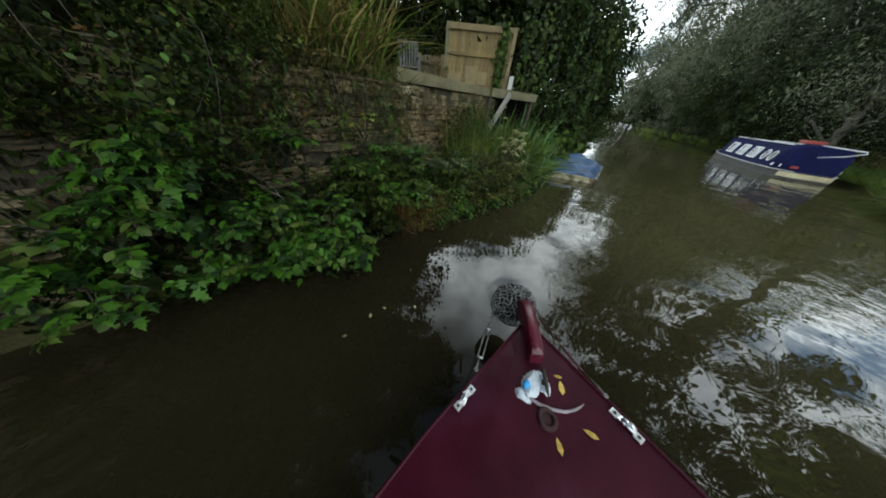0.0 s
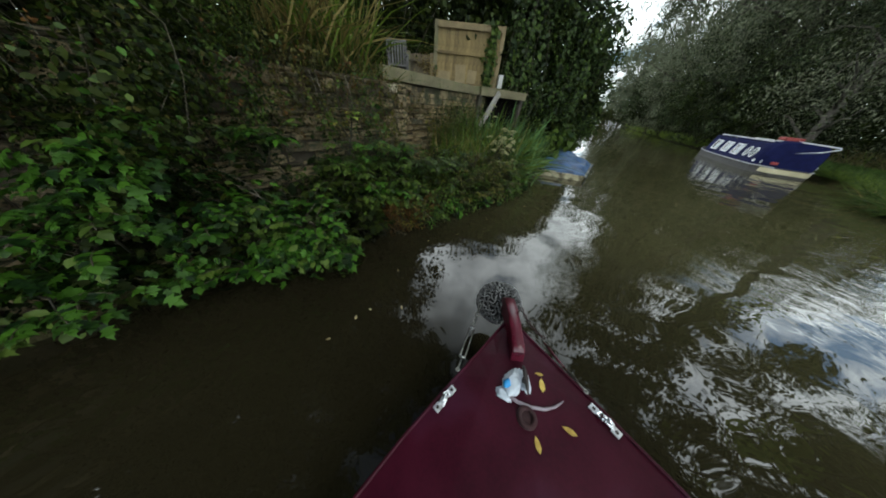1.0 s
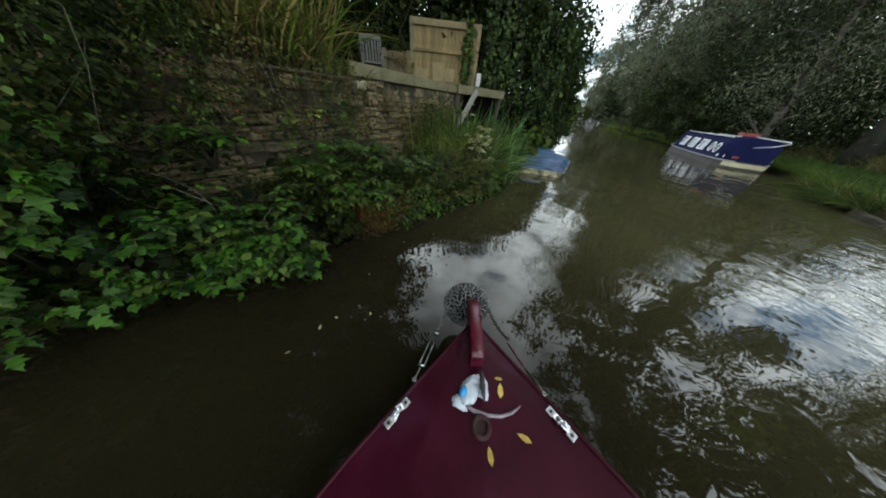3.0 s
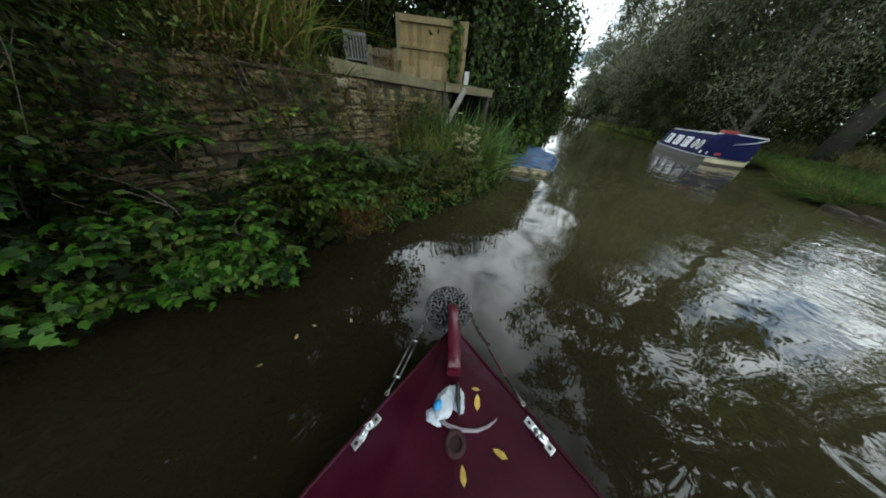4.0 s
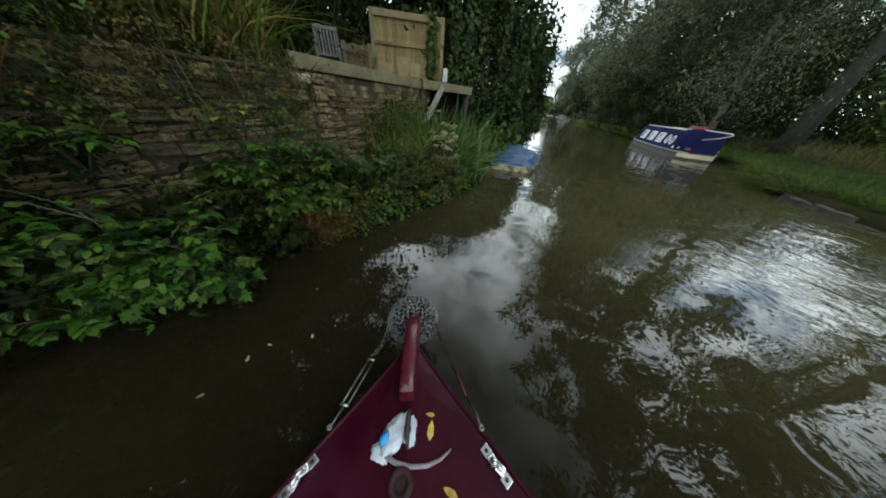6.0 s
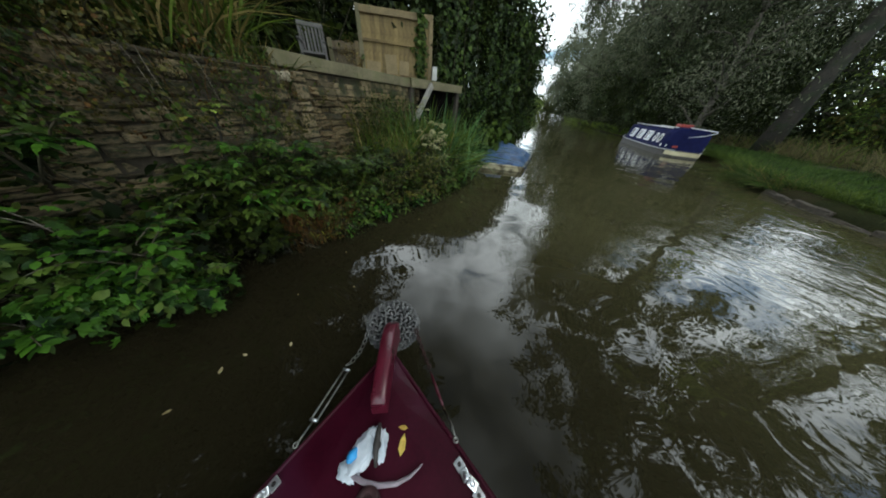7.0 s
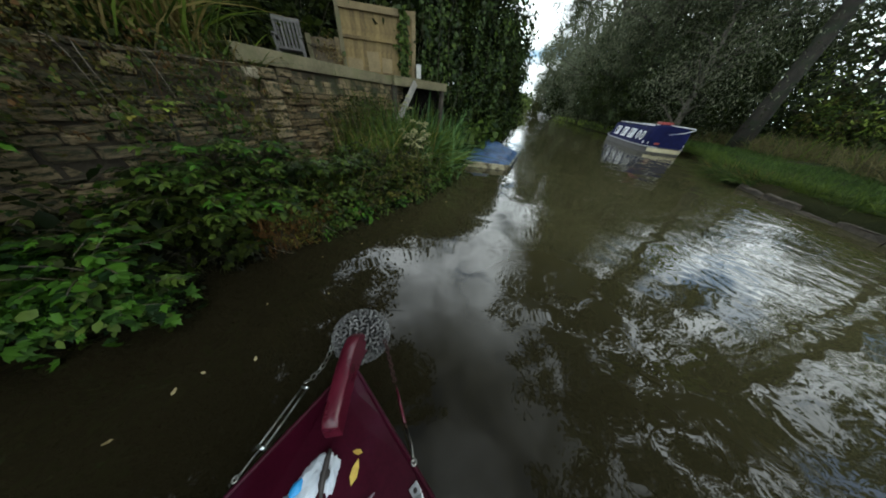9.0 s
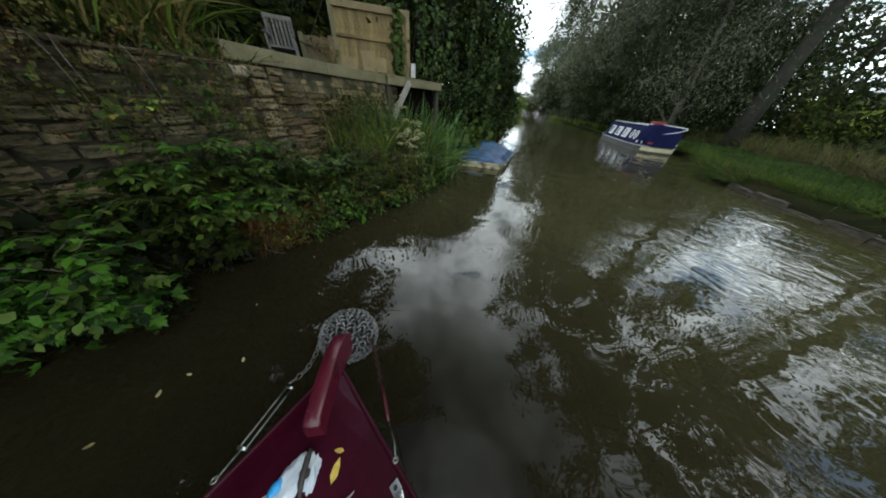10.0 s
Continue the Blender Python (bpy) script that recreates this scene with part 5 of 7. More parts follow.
# low plants along the water, from the bush to the reeds
LOW = [(-0.86, 2.12, 0.30, 0.32, 0.26, 0.30, 520, LEAF_DARK, "lobed"), (-0.52, 2.52, 0.32, 0.34, 0.28, 0.32, 600, LEAF_MID, "lobed"), (-0.05, 2.92, 0.26, 0.36, 0.26, 0.30, 620, LEAF_MID, "oval"),
       (0.36, 3.34, 0.30, 0.36, 0.30, 0.34, 640, LEAF_DARK, "oval"), (0.80, 3.52, 0.30, 0.36, 0.28, 0.34, 640, LEAF_OLIVE, "oval"), (1.12, 3.86, 0.30, 0.34, 0.3, 0.36, 560, LEAF_MID, "oval"),
       (-0.45, 3.0, 0.5, 0.28, 0.3, 0.3, 420, LEAF_DARK, "lobed"), (0.1, 3.6, 0.45, 0.4, 0.4, 0.36, 600, LEAF_MID, "lobed"), (0.5, 4.3, 0.5, 0.5, 0.5, 0.42, 620, LEAF_MID, "oval"), (-0.9, 2.7, 0.5, 0.22, 0.3, 0.36, 340, LEAF_DARK, "lobed"), (0.9, 4.9, 0.55, 0.4, 0.5, 0.5, 520, LEAF_MID, "oval")]
for k, (x, y, z, rx, ry, rz, n, mat, shape) in enumerate(LOW):
    name = {LEAF_DARK: "dark green", LEAF_MID: "green", LEAF_OLIVE: "yellowish green"}[mat]
    bush("bank_plant", name + " leafy waterside plant on the bank", "plant", [(x, y, z, rx, ry, rz), (x + 0.1, y - 0.1, z * 0.6, rx * 0.8, ry * 0.7, rz * 0.6)], int(n * 0.5), 0.044 if shape == "oval" else 0.055, mat, 400 + k, shape, 0.5, (x - 0.1, y + 0.1, 0.1), 18, extra=((LEAF_DARK, 0.5, 0.04),), group="plants along the bank", laid=True)
for k, (x, y) in enumerate([(-0.18, 2.46), (-0.02, 2.66), (0.18, 2.84), (0.42, 3.04), (0.66, 3.25), (0.9, 3.46), (1.14, 3.66), (1.36, 3.9), (1.55, 4.2)]):
    bush("fringe_plant", "low tangled plant hanging over the water's edge", "plant", [(x + 0.02, y - 0.02, 0.13, 0.2, 0.16, 0.15), (x + 0.1, y - 0.1, 0.05, 0.13, 0.1, 0.09)], 150, 0.046, (LEAF_BRIGHT, LEAF_MID)[k % 2], 470 + k, "oval" if k % 3 else "slim", 0.35, (x - 0.1, y + 0.1, 0.05), 12, extra=((LEAF_DARK, 1.0, 0.04), (LEAF_BROWN, 0.05, 0.03)), laid=True, group="plants at the waterline", droop=0.7)
for k, (x, y, z, ln, up, mats, sz) in enumerate([(-1.0, 2.15, 0.42, 0.40, 0.34, (LEAF_MID, LEAF_DARK), 0.07), (-0.8, 2.42, 0.45, 0.44, 0.36, (LEAF_MID, LEAF_BRIGHT), 0.068), (-0.62, 2.4, 0.38, 0.40, 0.26, (LEAF_MID, LEAF_BRIGHT), 0.068), (-0.85, 2.2, 0.34, 0.40, 0.22, (LEAF_DARK, LEAF_MID), 0.07), (-0.35, 2.75, 0.2, 0.4, 0.45, (LEAF_MID, LEAF_DARK), 0.06), (0.0, 3.05, 0.15, 0.36, 0.4, (LEAF_MID, LEAF_DARK), 0.05), (0.35, 3.45, 0.15, 0.36, 0.4, (LEAF_BRIGHT, LEAF_MID), 0.045), (0.75, 3.55, 0.12, 0.34, 0.36, (LEAF_MID, LEAF_OLIVE), 0.045), (1.05, 3.8, 0.12, 0.32, 0.4, (LEAF_BRIGHT, LEAF_MID), 0.045), (0.15, 2.95, 0.05, 0.26, 0.2, (LEAF_BRIGHT, LEAF_OLIVE), 0.042), (0.6, 3.3, 0.05, 0.26, 0.22, (LEAF_OLIVE, LEAF_BRIGHT), 0.04), (-1.15, 2.25, 0.35, 0.36, 0.42, (LEAF_MID, LEAF_DARK), 0.055), (-0.55, 2.9, 0.45, 0.34, 0.4, (LEAF_MID, LEAF_DARK), 0.055), (0.2, 3.8, 0.35, 0.36, 0.4, (LEAF_MID, LEAF_DARK), 0.05), (-1.35, 1.85, 0.3, 0.4, 0.42, (LEAF_MID, LEAF_DARK), 0.06), (0.55, 3.2, 0.1, 0.3, 0.32, (LEAF_YELLOW, LEAF_OLIVE), 0.036), (0.3, 3.15, 0.2, 0.32, 0.4, (LEAF_OLIVE, LEAF_MID, LEAF_YELLOW), 0.04), (0.85, 3.6, 0.3, 0.3, 0.4, (LEAF_OLIVE, LEAF_YELLOW, LEAF_MID), 0.036), (0.5, 3.75, 0.35, 0.34, 0.45, (LEAF_MID, LEAF_BRIGHT), 0.045), (1.2, 3.75, 0.1, 0.28, 0.3, (LEAF_OLIVE, LEAF_MID), 0.036), (-0.2, 2.7, 0.1, 0.3, 0.3, (LEAF_OLIVE, LEAF_MID), 0.045), (0.9, 4.1, 0.4, 0.34, 0.5, (LEAF_MID, LEAF_DARK), 0.045), (1.35, 4.2, 0.2, 0.3, 0.45, (LEAF_MID, LEAF_OLIVE), 0.04), (-0.1, 3.5, 0.4, 0.34, 0.5, (LEAF_MID, LEAF_DARK), 0.05)]):
    spray_plant("elder_sprig", "green shrub with flat sprays of paired leaflets", (x, y, z), 17, ln, up, 6, sz * 1.25, mats, 1520 + k, "pinnate", (0.7, -0.7), "shrub", "leafy shrubs on the bank")
for k, (x, y, z, mats) in enumerate([(-0.98, 2.32, 0.6, (LEAF_MID, LEAF_IVY)), (-0.78, 2.48, 0.62, (LEAF_IVY, LEAF_MID)), (-0.58, 2.66, 0.6, (LEAF_MID, LEAF_IVY)), (-0.36, 2.82, 0.58, (LEAF_IVY, LEAF_MID)), (-0.14, 2.98, 0.54, (LEAF_MID, LEAF_IVY)), (0.08, 3.14, 0.52, (LEAF_IVY, LEAF_MID)), (-0.82, 2.4, 0.78, (LEAF_BRIGHT, LEAF_MID)), (-0.5, 2.62, 0.75, (LEAF_BRIGHT, LEAF_MID)), (-1.12, 2.2, 0.62, (LEAF_IVY, LEAF_MID))]):
    spray_plant("elder_shrub", "dark green elder with paired leaflets before the wall", (x, y, z), 18, 0.27, 0.2, 7, 0.07, mats, 1620 + k, "pinnate", (0.6, -0.6), "shrub", "elders before the wall")
for k, (x, y, z) in enumerate([(0.1, 3.0, 0.22), (0.38, 3.2, 0.25), (0.62, 3.42, 0.3), (0.9, 3.62, 0.3), (1.16, 3.82, 0.3), (0.5, 3.5, 0.5), (0.8, 3.85, 0.5), (0.2, 3.3, 0.45)]):
    spray_plant("yellow_weed", "yellow-green weed with small narrow leaves on the bank", (x, y, z), 20, 0.2, 0.3, 8, 0.038, (LEAF_YELLOW, LEAF_OLIVE, GRASS), 1600 + k, "slim", (0.5, -0.6), "weed", "yellow weeds on the bank")
# undercut's shade put into the colour of these leaves
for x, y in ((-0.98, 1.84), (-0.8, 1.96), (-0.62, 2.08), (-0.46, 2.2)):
    bush("hollow_plant", "sparse growth in the bank's undercut, coloured dark for its shade", "plant", [(x - 0.02, y + 0.02, 0.14, 0.16, 0.14, 0.18), (x + 0.06, y - 0.07, 0.04, 0.1, 0.08, 0.07)], 260, 0.042, LEAF_HOLLOW, 480 + int(-x * 100), "slim", 0.2, (x - 0.1, y + 0.1, 0.05), 14, group="plants in the hollow", droop=0.9)
bush("withered_plant", "brown withered fern-like plant at the water's edge", "plant", [(-0.38, 2.38, 0.2, 0.15, 0.13, 0.17), (-0.12, 2.55, 0.24, 0.17, 0.13, 0.18)], 420, 0.045, LEAF_BROWN, 450, "slim", 0.3, None, 16, extra=((LEAF_OLIVE, 0.7, 0.045),))
_twigs = [((x - 0.15, y + 0.15, 0.12), (x + 0.12, y - 0.14, 0.02)) for x, y in ((-0.45, 2.2), (-0.1, 2.55), (0.02, 2.6), (0.2, 2.85), (0.75, 3.25), (1.2, 3.6))]
tagged(stems("trailing_twigs", _twigs, 0.005, STEM_PALE, None, np.random.default_rng(8), sag=0.2), "thin dry twigs trailing into the water", "twigs", kind="stuff")
# a slender sapling in front of the wall, with pale young leaves
sapling = thing("sapling", "slender dark-stemmed sapling with yellow-green young leaves", "sapling")
bm = bmesh.new()
tube(bm, [(-1.11, 2.46, 0.2), (-1.06, 2.45, 0.55), (-1.02, 2.44, 0.8), (-0.96, 2.45, 1.0), (-0.92, 2.44, 1.18), (-0.86, 2.33, 1.26)], [0.012, 0.011, 0.010, 0.008, 0.006, 0.003], 6)
part("trunk", bm, BARK_DARK, sapling)
spray_plant("", "", (-0.96, 2.43, 0.98), 7, 0.11, 0.16, 4, 0.045, (LEAF_YELLOW, LEAF_BRIGHT), 1590, "oval", (0.3, -0.5), parent=sapling)
spray_plant("", "", (-0.92, 2.41, 1.12), 7, 0.09, 0.1, 4, 0.04, (LEAF_YELLOW, LEAF_LIME), 1591, "oval", (0.3, -0.6), parent=sapling)
spray_plant("", "", (-1.04, 2.44, 0.7), 10, 0.3, 0.1, 5, 0.06, (LEAF_MID, LEAF_BRIGHT), 1592, "oval", (0.3, -0.6), parent=sapling)
# brown root mat hanging into the water under the overhang
_rng = np.random.default_rng(457)
_b = np.stack([_rng.uniform(-0.64, -0.42, 260), _rng.uniform(2.16, 2.4, 260), _rng.uniform(0.2, 0.4, 260)], 1)
_b[:, 1] += (_b[:, 0] + 0.5) * 0.7
tagged(blades("root_mat", _b, np.tile((0.25, -0.3, -0.9), (260, 1)) + _rng.normal(0, 0.2, (260, 3)), 0.26, 0.006, LEAF_BROWN, None, _rng, 0.2, 3), "russet dry roots hanging from the undercut bank", "roots", kind="stuff")
bush("russet_plant", "russet and yellow withered weeds at the water's edge", "plant", [(-0.44, 2.2, 0.2, 0.13, 0.12, 0.17), (-0.3, 2.28, 0.28, 0.15, 0.12, 0.18), (-0.34, 2.18, 0.08, 0.12, 0.1, 0.09), (-0.22, 2.34, 0.22, 0.15, 0.12, 0.16), (-0.24, 2.27, 0.1, 0.12, 0.1, 0.1)], 620, 0.036, LEAF_BROWN, 455, "slim", 0.3, None, 14, extra=((LEAF_YELLOW, 0.5, 0.034), (LEAF_OLIVE, 0.7, 0.034)))
# slender weeds with few leaves that stand against the wall
for k, (x, y, z0, h) in enumerate([(-0.85, 2.95, 0.4, 0.85), (-0.62, 3.25, 0.4, 0.75), (-1.2, 2.45, 0.4, 0.75), (-0.2, 4.2, 0.45, 0.7), (0.4, 4.9, 0.5, 0.65), (0.05, 4.3, 0.45, 0.85)]):
    rng = np.random.default_rng(500 + k)
    t = thing("tall_weed", "slender upright weed against the stone wall", "weed", group="weeds at the wall")
    tip = np.array((x + rng.normal(0, 0.08), y - 0.05 + rng.normal(0, 0.06), z0 + h))
    stems("stem", [((x, y, z0 - 0.1), tip)], 0.006, STEM, t, rng, sag=0)
    s = rng.random(70)
    p = np.array((x, y, z0)) + (tip - (x, y, z0)) * s[:, None] + rng.normal(0, 0.05, (70, 3))
    leaves("foliage", p, rng.normal(0, 1, (70, 3)) * (1, 1, 0.3) / 1.0, 0.05, LEAF_OLIVE if k % 2 else LEAF_MID, t, "oval", rng)

# reeds, fine grass and the white umbels at the jetty
for k, (x, y, n, ln, mat) in enumerate([(1.55, 4.55, 230, 0.9, REED), (1.5, 5.1, 160, 1.05, REED), (1.85, 5.0, 250, 0.9, REED), (1.35, 4.95, 210, 0.95, REED), (1.65, 5.45, 230, 1.0, REED), (2.05, 5.6, 190, 0.85, REED), (1.2, 5.5, 190, 0.95, REED), (0.95, 5.55, 190, 0.95, REED), (1.05, 5.15, 200, 1.05, REED), (1.3, 4.6, 160, 0.95, REED)]):
    grass_tuft("reed_clump", "blue-green reed clump at the water's edge", x, y, 0.05, int(n * 0.75), ln * (1.05 if y > 5.1 else 0.85), 0.052, ((mat, 0.5), (GRASS, 0.15), (LEAF_MID, 0.35)), 600 + k, 0.14, bend=0.85, splay=0.26, group="reeds by the jetty", category="reeds")
for k, (x, y, n, ln) in enumerate([(0.5, 4.05, 280, 0.75), (0.85, 4.35, 300, 0.8), (0.1, 4.0, 200, 0.65), (1.1, 4.6, 260, 0.8), (0.55, 4.6, 240, 0.8)]):
    grass_tuft("fine_grass", "tuft of fine olive grass on the bank", x, y, 0.4, int(n * 0.35), ln * 0.9, 0.012, ((GRASS, 0.8), (GRASS_DRY, 0.2)), 650 + k, 0.16, bend=0.5, splay=0.3, group="grass tufts on the bank")

for k, (x, y, n, ln) in enumerate([(0.0, 4.25, 130, 0.95), (0.2, 4.5, 150, 1.0), (0.42, 4.85, 140, 1.0), (0.62, 5.2, 110, 0.9)]):
    t = grass_tuft("feathery_weed", "tall dark feathery weed standing before the wall", x, y, 0.42, n, ln, 0.006, ((LEAF_MID, 0.7), (LEAF_OLIVE, 0.3)), 660 + k, 0.1, bend=0.3, splay=0.16, category="weed", group="feathery weeds")
    rng = np.random.default_rng(665 + k)
    m = 420
    p = np.stack([rng.normal(x + 0.03, 0.13, m), rng.normal(y - 0.05, 0.13, m), 0.5 + ln * 0.85 * rng.random(m) ** 0.8], 1)
    leaves("foliage", p, rng.normal(0, 1, (m, 3)) * (1, 1, 0.4), 0.045, LEAF_MID if k % 2 else LEAF_DARK, t, "slim", rng, droop=0.0)
for k, (x, y, n, ln) in enumerate([(0.72, 4.5, 150, 0.8), (0.98, 4.72, 170, 0.9), (1.25, 4.42, 150, 0.8), (1.42, 4.75, 150, 0.85), (0.55, 4.9, 120, 0.8)]):
    grass_tuft("broad_grass", "clump of broad bright green grass by the jetty", x, y, 0.3, n, ln, 0.016, ((GRASS, 0.6), (REED, 0.4)), 670 + k, 0.13, bend=0.8, splay=0.34, lean=(0.15, -0.2, 1), group="broad grass by the jetty")


for k, (x, y, n, ln) in enumerate([(-0.6, 2.55, 110, 0.5), (-0.2, 2.95, 130, 0.55), (0.2, 3.35, 150, 0.6), (0.6, 3.6, 150, 0.6), (1.3, 4.15, 150, 0.65), (0.95, 3.75, 120, 0.55)]):
    grass_tuft("bank_tuft", "feathery yellow-green grass among the bank plants", x, y, 0.22, int(n * 0.7), ln, 0.008, ((GRASS, 0.85), (GRASS_DRY, 0.15)), 680 + k, 0.14, bend=0.8, splay=0.45, group="feathery grass on the bank")


def umbel_plant(x, y, z0, h, seed):
    rng = np.random.default_rng(seed)
    t = thing("umbel_flower", "white flat-topped wildflower heads on tall stems", "flower", group="white wildflowers")
    heads = [(x + rng.normal(0, 0.08), y + rng.normal(0, 0.08), z0 + h * (0.2 + 0.8 * rng.random())) for _ in range(11)]
    stems("stem", [((x, y, z0), c) for c in heads], 0.005, STEM, t, rng, sag=0.04)
    for c in heads:
        bm = bmesh.new()
        for _ in range(26):
            a, r = rng.random() * 6.28, 0.052 * math.sqrt(rng.random())
            m = Matrix.Translation((c[0] + r * math.cos(a), c[1] + r * math.sin(a), c[2] + 0.016 - 12 * r * r)) @ Matrix.Diagonal((1, 1, 0.6, 1))
            bmesh.ops.create_icosphere(bm, subdivisions=1, radius=0.0105, matrix=m)
        part("flower_head", bm, FLOWER, t)
    return t


for k, (x, y, h) in enumerate([(1.02, 3.98, 0.75), (1.18, 4.12, 0.6), (0.98, 4.2, 0.68), (1.0, 5.5, 1.1), (1.1, 3.9, 0.5), (1.22, 4.3, 0.7)]):
    umbel_plant(x, y, 0.35, h, 700 + k)

# broad leaves at the hedge's foot, behind the dinghy
bush("broadleaf_plant", "broad-leaved plant at the foot of the hedge", "plant", [(3.0, 6.5, 0.55, 0.35, 0.35, 0.35), (3.6, 7.2, 0.6, 0.5, 0.4, 0.4), (2.5, 6.3, 0.5, 0.35, 0.4, 0.45)], 420, 0.16, LEAF_MID, 750, "heart", 0.5, (2.9, 7.1, 0.2), 12)

# ---------------------------------------------------------------- ivy hedge
HEDGE = [(2.2, 8.7, 1.6, 0.7, 0.6, 1.7), (3.0, 8.9, 1.9, 0.9, 0.8, 2.0), (4.0, 9.3, 2.0, 1.1, 0.9, 2.1), (4.4, 9.5, 3.0, 1.0, 0.9, 1.4), (4.9, 9.4, 1.6, 0.7, 0.8, 1.4), (2.4, 9.0, 3.4, 0.9, 0.9, 1.4), (3.6, 9.3, 3.5, 1.2, 1.1, 1.3), (2.0, 9.4, 4.2, 1.4, 0.9, 1.4), (3.3, 9.8, 4.4, 1.1, 0.9, 1.2), (4.9, 10.0, 1.8, 0.9, 1.0, 2.0), (4.95, 9.9, 2.9, 0.85, 0.9, 1.35), (5.2, 10.2, 1.6, 0.75, 0.9, 1.6), (3.5, 8.3, 0.9, 0.9, 0.5, 0.8), (5.75, 10.5, 1.7, 0.6, 0.8, 1.5), (5.4, 9.95, 0.9, 0.6, 0.7, 0.9), (5.55, 10.4, 2.9, 0.55, 0.7, 1.0)]
hedge = bush("ivy_hedge", "tall old hedge smothered in dark ivy", "hedge", HEDGE, 25000, 0.068, LEAF_IVY, 800, "ivy", 0.78, (3.4, 9.3, 0.2), 30, extra=((LEAF_DARK, 0.6, 0.075), (LEAF_MID, 0.22, 0.065)), clump=9)
# leaf mass added to close sky holes and darken the hedge's core
bush("hedge_depth", "dark leaf mass added inside the old hedge", "hedge", [(x, y + 0.35, z, rx * 0.86, ry * 0.6, rz * 0.9) for x, y, z, rx, ry, rz in HEDGE], 9000, 0.16, LEAF_DARK, 801, "far", 0.25, (3.4, 9.8, 0.2), 20)
for k, (x, y, z) in enumerate([(3.9, 9.6, 0), (3.0, 9.4, 0), (4.6, 9.9, 0), (2.3, 9.1, 0)]):
    bm = bmesh.new()
    tube(bm, [(x, y, ground_at(x, y) - 0.2), (x + 0.1, y, 1.6), (x - 0.1, y + 0.1, 3.4), (x + 0.2, y, 4.3)], [0.11, 0.09, 0.07, 0.03], 8)
    part("trunk", bm, BARK, hedge)
# ivy that hangs in strands, and climbs the fence
rng = np.random.default_rng(9)
for k, (x, y, top, low) in enumerate([(1.62, 7.9, 3.6, 0.9), (1.85, 7.95, 3.8, 1.0), (2.25, 8.0, 3.9, 0.7), (2.6, 8.05, 3.7, 1.1), (3.2, 8.1, 3.6, 0.6), (1.75, 7.85, 3.2, 1.3), (2.05, 7.9, 4.1, 1.5), (3.7, 8.35, 3.9, 1.2), (4.2, 8.5, 3.7, 1.0)]):
    t = thing("ivy_strand", "hanging strand of green ivy leaves", "ivy", group="hanging ivy")
    z = np.linspace(low, top, 90)
    p = np.stack([x + 0.07 * np.sin(z * 3 + k) + rng.normal(0, 0.06, 90), y + rng.normal(0, 0.05, 90), z], 1)
    leaves("foliage", p, np.tile((0.2, -1.0, 0.2), (90, 1)), 0.08, LEAF_MID if k % 3 == 2 else LEAF_IVY, t, "heart", rng)
    stems("stem", [((x, y + 0.03, low), (x, y + 0.03, top))], 0.008, STEM, t, rng, sag=0)
t = thing("fence_ivy", "green ivy climbing the fence panel", "ivy")
z = rng.random(330) ** 1.2
p = np.stack([1.08 + rng.normal(0, 0.04 + 0.06 * np.sin(z * 3.1) ** 2, 330), np.full(330, 7.81) + rng.normal(0, 0.03, 330), 1.8 + 1.3 * z], 1)
leaves("foliage", p, np.tile((0.1, -1.0, 0.2), (330, 1)), 0.075, LEAF_MID, t, "heart", rng)
stems("stem", [((1.12, 7.85, 1.6), (1.14, 7.85, 3.0))], 0.008, STEM, t, rng, sag=0)
bush("garden_shrub", "dry ochre shrub beside the fence", "shrub", [(-0.72, 7.3, 2.15, 0.25, 0.25, 0.25), (-0.5, 7.1, 1.95, 0.2, 0.2, 0.25)], 500, 0.05, GRASS_DRY, 820, "slim", 0.4, None, 14, extra=((LEAF_BROWN, 0.5, 0.045),))


